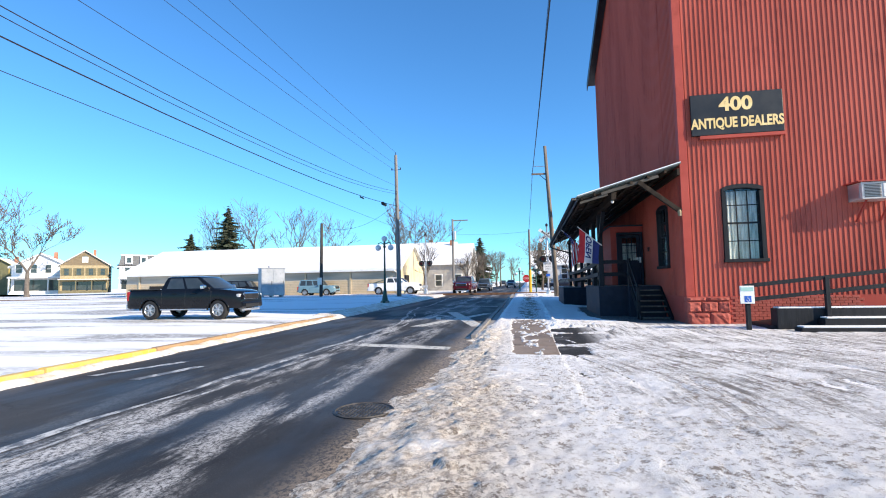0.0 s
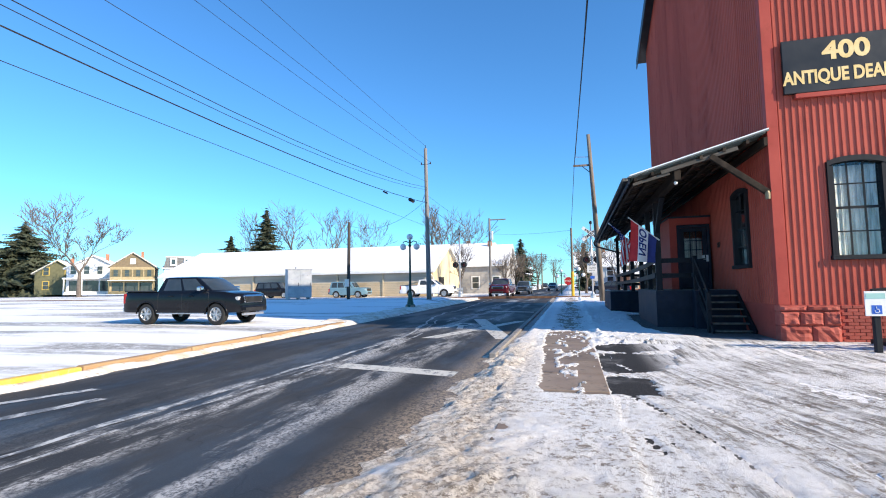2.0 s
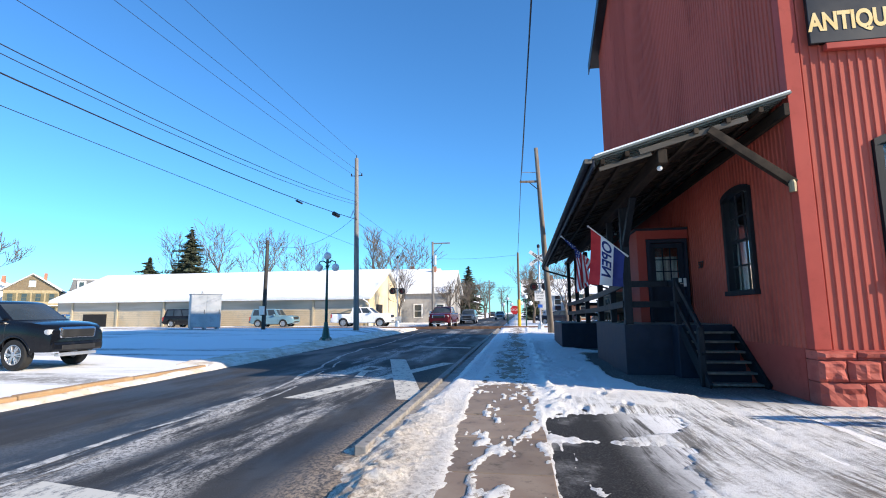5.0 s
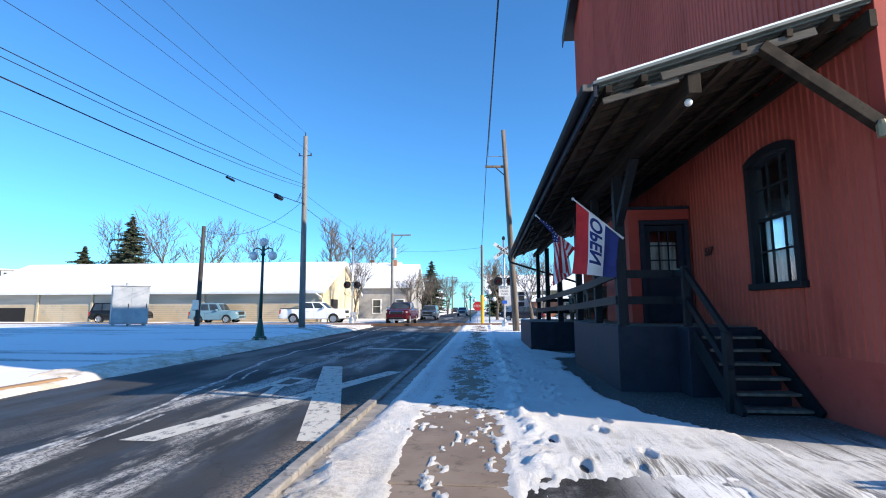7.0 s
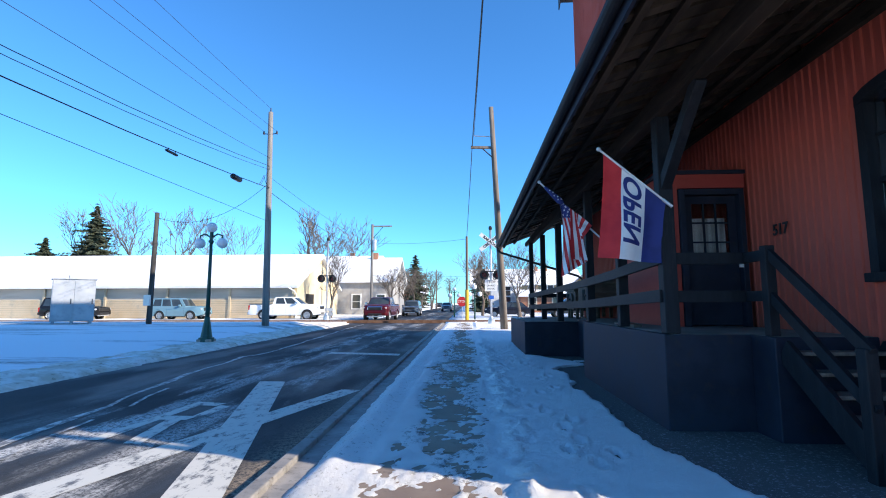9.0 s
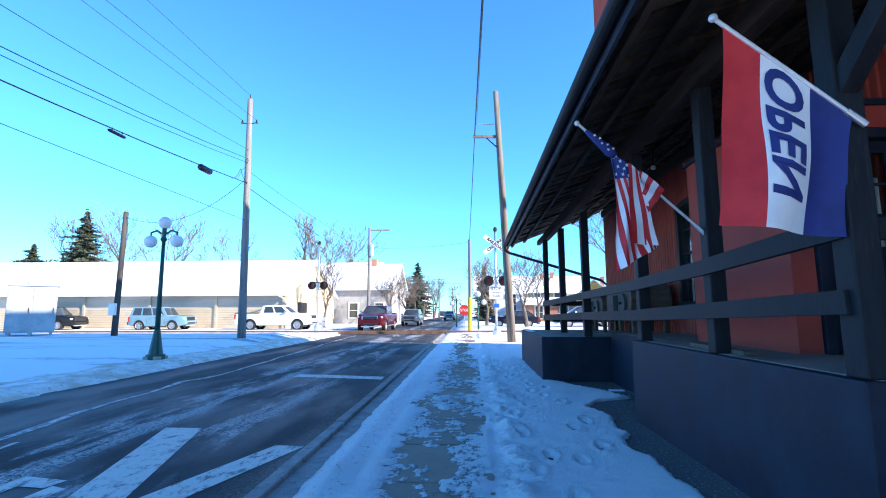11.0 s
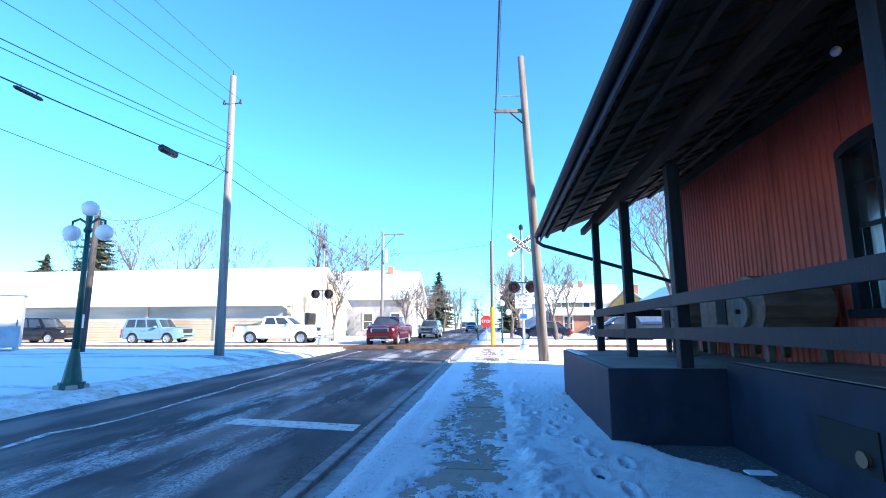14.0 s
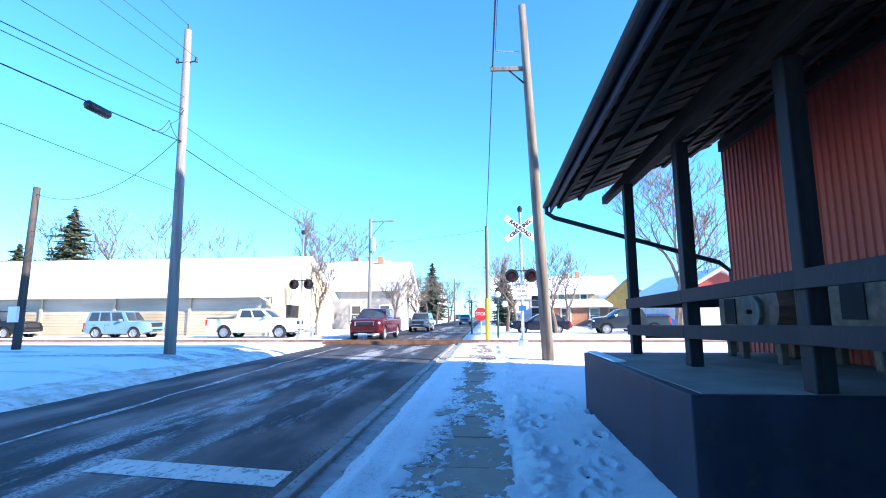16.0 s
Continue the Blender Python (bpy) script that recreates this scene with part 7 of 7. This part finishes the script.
def flag_pole(v, foot, tip):
    f, t = Vector(foot), Vector(tip)
    part("pole", tb([f, t], 0.014, 10), POLE_WHITE, v, "white flag pole")
    bm = bmesh.new()
    bmesh.ops.create_uvsphere(bm, u_segments=12, v_segments=8, radius=0.028, matrix=Matrix.Translation(t + (t - f).normalized() * 0.02))
    part("finial", bm, POLE_WHITE, v, smooth=True)
    part("socket", tb([f - (t - f).normalized() * 0.06, f + (t - f).normalized() * 0.08], 0.022, 10), STEEL, v)


def cloth_part(name, shape, u0, u1, v0, v1, mat, parent, nu, nv, label="", keep=None):
    """A patch of the cloth between the flag's fractions u (along the pole) and v (away from it)."""
    bm = bmesh.new()
    grid = [[bm.verts.new(shape(u0 + (u1 - u0) * i / nu, v0 + (v1 - v0) * j / nv)) for j in range(nv + 1)] for i in range(nu + 1)]
    for i in range(nu):
        for j in range(nv):
            bm.faces.new((grid[i][j], grid[i + 1][j], grid[i + 1][j + 1], grid[i][j + 1]))
    ob = part(name, bm, mat, parent, label, smooth=True)
    return ob


# national flag, hanging from a tilted pole in loose folds
F0, F1 = Vector((2.66, 20.62, 2.42)), Vector((1.5, 20.62, 3.55))
us = thing("national_flag", "striped flag with white stars hanging in folds from a tilted pole", "flag", (2.66, 20.62, 2.42))
flag_pole(us, F0, F1)


def us_point(p, v):
    """A point of the hanging cloth: p across from the tip's side to the foot's, v from the pole down."""
    top = Vector((1.80, 20.62, 3.27)).lerp(Vector((2.10, 20.62, 2.97)), p)
    low = Vector((1.84, 20.62, 2.02)).lerp(Vector((2.21, 20.60, 2.26)), p)
    q = top.lerp(low, v)
    q.x += 0.035 * math.sin(v * 4.2) * (1 - p)
    q.y += (0.055 * math.sin(p * 11.0 + v * 2.0) + 0.02 * math.sin(p * 23.0)) * (0.25 + 0.75 * v)
    return q


SLANT = 0.45


def us_shape(u, w):
    """Along one stripe: u is its place across the top, below zero where the stripe leaves the leading edge."""
    v0 = max(0.0, -u / SLANT)
    v = v0 + (1 - v0) * w
    return us_point(min(1.0, u + SLANT * v * (1 - max(u, 0.0) ** 2 * 0.9)) if u >= 0 else u + SLANT * v, v)


for k in range(13):
    u0 = -SLANT + (1 + SLANT) * k / 13
    cloth_part("stripe", us_shape, u0 + 0.001, u0 + (1 + SLANT) / 13, 0.0, 1.0, FLAG_RED if k % 2 == 0 else FLAG_WHITE, us, 3, 22)


def fold(tl, tr, bl, br, y):
    """A hanging fold of the cloth between four corners (x, z), y metres along the street."""
    def shape(u, v):
        x = (tl[0] * (1 - u) + tr[0] * u) * (1 - v) + (bl[0] * (1 - u) + br[0] * u) * v
        z = (tl[1] * (1 - u) + tr[1] * u) * (1 - v) + (bl[1] * (1 - u) + br[1] * u) * v
        return Vector((x, y + 0.03 * math.sin(u * math.pi) * v - 0.012 * math.sin(v * 9.0 + u * 4.0), z))
    return shape


middle = fold((1.95, 3.11), (2.06, 3.01), (1.94, 2.30), (2.20, 2.27), 20.53)
for a, b, mt in ((0.0, 0.27, FLAG_RED), (0.27, 0.56, FLAG_WHITE), (0.56, 0.81, FLAG_RED), (0.81, 1.0, FLAG_WHITE)):
    cloth_part("stripe", middle, a, b, 0.0, 1.0, mt, us, 4, 16)
inner = fold((2.04, 3.03), (2.28, 2.82), (2.05, 2.91), (2.11, 2.59), 20.5)
for a, b, mt in ((0.0, 0.12, FLAG_RED), (0.12, 0.35, FLAG_WHITE), (0.35, 0.56, FLAG_RED), (0.56, 0.78, FLAG_WHITE), (0.78, 1.0, FLAG_RED)):
    cloth_part("stripe", inner, a, b, 0.0, 1.0, mt, us, 3, 8)
for s in (1, -1):
    def canton_shape(a, b, s=s):
        return us_point(0.9 * a, b * (0.24 - 0.13 * a)) + Vector((0, -0.03 * a - 0.012 if s > 0 else 0.02, 0))
    cloth_part("canton", canton_shape, 0.0, 1.0, 0.0, 1.0, FLAG_BLUE, us, 10, 6, "blue canton with white stars")
# the upper canton rolled round the pole
axis = (F0 - F1).normalized()
roll_pts = [F1 + axis * d for d in (0.1, 0.2, 0.32, 0.42, 0.5)]
part("rolled_canton", tb(roll_pts, [0.02, 0.032, 0.042, 0.055, 0.03], 12), FLAG_BLUE, us, "blue canton rolled round the pole", smooth=True)


def star(centre, right, up, size):
    bm = bmesh.new()
    bm.faces.new([bm.verts.new(centre + right * (size if q % 2 == 0 else size * 0.42) * math.sin(q * math.pi / 5) + up * (size if q % 2 == 0 else size * 0.42) * math.cos(q * math.pi / 5)) for q in range(10)])
    part("star", bm, FLAG_WHITE, us)


for s in (1, -1):
    for r in range(3):
        for c in range(4):
            a, b = (c + 0.6 + 0.4 * (r % 2)) / 4.8, (r + 0.55) / 3.1
            star(canton_shape(a, b, s) + Vector((0, -0.005 * s, 0)), Vector((1, 0, 0)), Vector((0, 0, 1)), 0.024)
side = axis.cross(Vector((0, 1, 0))).normalized()
for d, h in ((0.2, 0.0), (0.26, 0.012), (0.31, -0.012), (0.36, 0.015), (0.4, -0.02), (0.43, 0.022)):
    star(F1 + axis * d + side * h + Vector((0, -0.058, 0)), axis, side, 0.018)

# shop flag in red, white and blue with mirrored lettering on the side that shows
O0, O1 = Vector((2.74, 18.74, 2.8)), Vector((1.95, 18.74, 3.48))
of = thing("shop_flag", "red, white and blue open flag hanging from a tilted pole", "flag", (2.74, 18.74, 2.8))
flag_pole(of, O0, O1)


def open_shape(u, v):
    """u: 0 at the pole's tip to 1 towards its foot; v: 0 at the pole, 1 at the fly."""
    top = O1.lerp(O0, 0.05 + 0.92 * u)
    low = Vector((1.87, 18.72, 2.15)).lerp(Vector((2.68, 18.8, 2.08)), u)
    p = top.lerp(low, v)
    p.x += 0.03 * math.sin(v * 3.1) * (1 - 2 * u)
    p.y += (0.05 * math.sin(u * 8.0 + v * 2.0) + 0.03 * math.sin(v * 5.0 + u * 3.0)) * min(1, v * 2)
    return p


for a, b, mt, lab in ((0.0, 0.3, FLAG_RED, ""), (0.3, 0.68, FLAG_WHITE, ""), (0.68, 1.0, FLAG_BLUE, "")):
    cloth_part("band", open_shape, a, b, 0.0, 1.0, mt, of, 8, 26, lab)


def on_flag(side):
    def f(co):
        # letters run along v, mirrored when seen from the walker's side
        v = 0.43 + co.x / 1.22
        u = 0.49 - co.y / 0.95
        p = open_shape(min(max(u, 0), 1), min(max(v, 0), 1))
        return p + Vector((0, side * (0.008 + co.z), 0))
    return f


for side in (-1, 1):
    text_mesh("OPEN", 0.37, FLAG_BLUE, "lettering", of, None, 0.001, on_flag(side), bold=0.03)

# ---- old wooden machines on the dock ----
WALNUT = surface("old_brown_wood", (0.1, 0.06, 0.04), (0.17, 0.115, 0.08), 2, 0.65, grain=40, relief=0.4, stretch=(1, 4, 4), dirt=(0.12, 0.09, 0.07))
PALE_WOOD = surface("pale_worn_wood", (0.075, 0.056, 0.042), (0.14, 0.108, 0.084), 2, 0.75, grain=40, relief=0.4, stretch=(1, 4, 4), dirt=(0.12, 0.09, 0.07))


def old_machine(x0, y0, y1, z0, label):
    """A long wooden chest on legs with a spoked hand wheel at its near end."""
    v = thing("antique_winnower", label, "antique machine", (x0, y0, z0))
    part("chest", bx(x0, x0 + 0.75, y0 + 0.12, y1, z0 + 0.3, z0 + 0.88, bevel=0.02), WALNUT, v)
    part("lid", bx(x0 - 0.03, x0 + 0.78, y0 + 0.1, y1 + 0.03, z0 + 0.885, z0 + 0.95, bevel=0.015), WALNUT, v)
    bm = bmesh.new()
    n = 18
    prism(bm, [(y0 + 0.5 + 0.46 * math.cos(2 * math.pi * k / n), z0 + 0.68 + 0.4 * math.sin(2 * math.pi * k / n)) for k in range(n)], "x", x0 - 0.03, x0 + 0.78)
    part("drum", bm, WALNUT, v, "brown round drum housing")
    bm = bmesh.new()
    lathe_pts = [(y0 + 0.55 + 0.2 * math.cos(2 * math.pi * k / n), z0 + 0.62 + 0.2 * math.sin(2 * math.pi * k / n)) for k in range(n)]
    prism(bm, lathe_pts, "x", x0 - 0.09, x0 - 0.04)
    part("wheel", bm, GREY_WOOD, v, "grey wooden wheel")
    part("axle", tb([(x0 - 0.15, y0 + 0.55, z0 + 0.62), (x0, y0 + 0.55, z0 + 0.62)], 0.03), BLACK_METAL, v)
    part("crossbar", bx(x0 - 0.06, x0 - 0.01, y0 + 0.1, y0 + 1.1, z0 + 0.86, z0 + 0.93, bevel=0.01), PALE_WOOD, v)
    for y in (y0 + 0.14, y0 + 1.0, y1 - 0.25):
        for x in (x0, x0 + 0.65):
            part("leg", bx(x, x + 0.09, y, y + 0.09, z0, z0 + 0.36, bevel=0.012), PALE_WOOD, v)
    part("panel", bx(x0 - 0.015, x0 + 0.005, y0 + 1.1, y0 + 1.4, z0 + 0.45, z0 + 0.8), DARK_IN, v)
    return v


old_machine(3.75, 28.3, 29.9, DC, "old brown wooden grain machine with a wheel on the dock")
m2 = old_machine(3.7, 25.9, 27.9, DC, "long old brown wooden grain machine on the dock")
m2.location.z = DB + 0.01
bk = thing("lumber_piece", "short length of pale timber lying on the dock", "timber", (2.95, 20.9, DA))
part("board", bmb((2.85, 20.3, DA + 0.02), (2.95, 21.6, DA + 0.02), 0.12, 0.04), PALE_WOOD, bk)
blk = thing("concrete_block", "broken snow-capped concrete block on the ground", "block", (3.1, 25.2, 0.1))
part("body", bx(2.9, 3.24, 25.1, 25.3, 0.02, 0.16, bevel=0.03), KERB_GREY, blk)
part("snow_cap", bx(2.93, 3.2, 25.12, 25.27, 0.155, 0.18, bevel=0.012), SNOW, blk)
# house number on the wall beside the door
num = thing("house_number", "black house number on the red wall beside the door", "house number", (WX - 0.04, 19.9, 2.55))
text_mesh("517", 0.22, BLACK_METAL, "lettering", num, Matrix.Translation((WX - 0.03, 19.75, 2.62)) @ pose(0, 0, 0, 90, 0, -90), 0.006, bold=0.02)
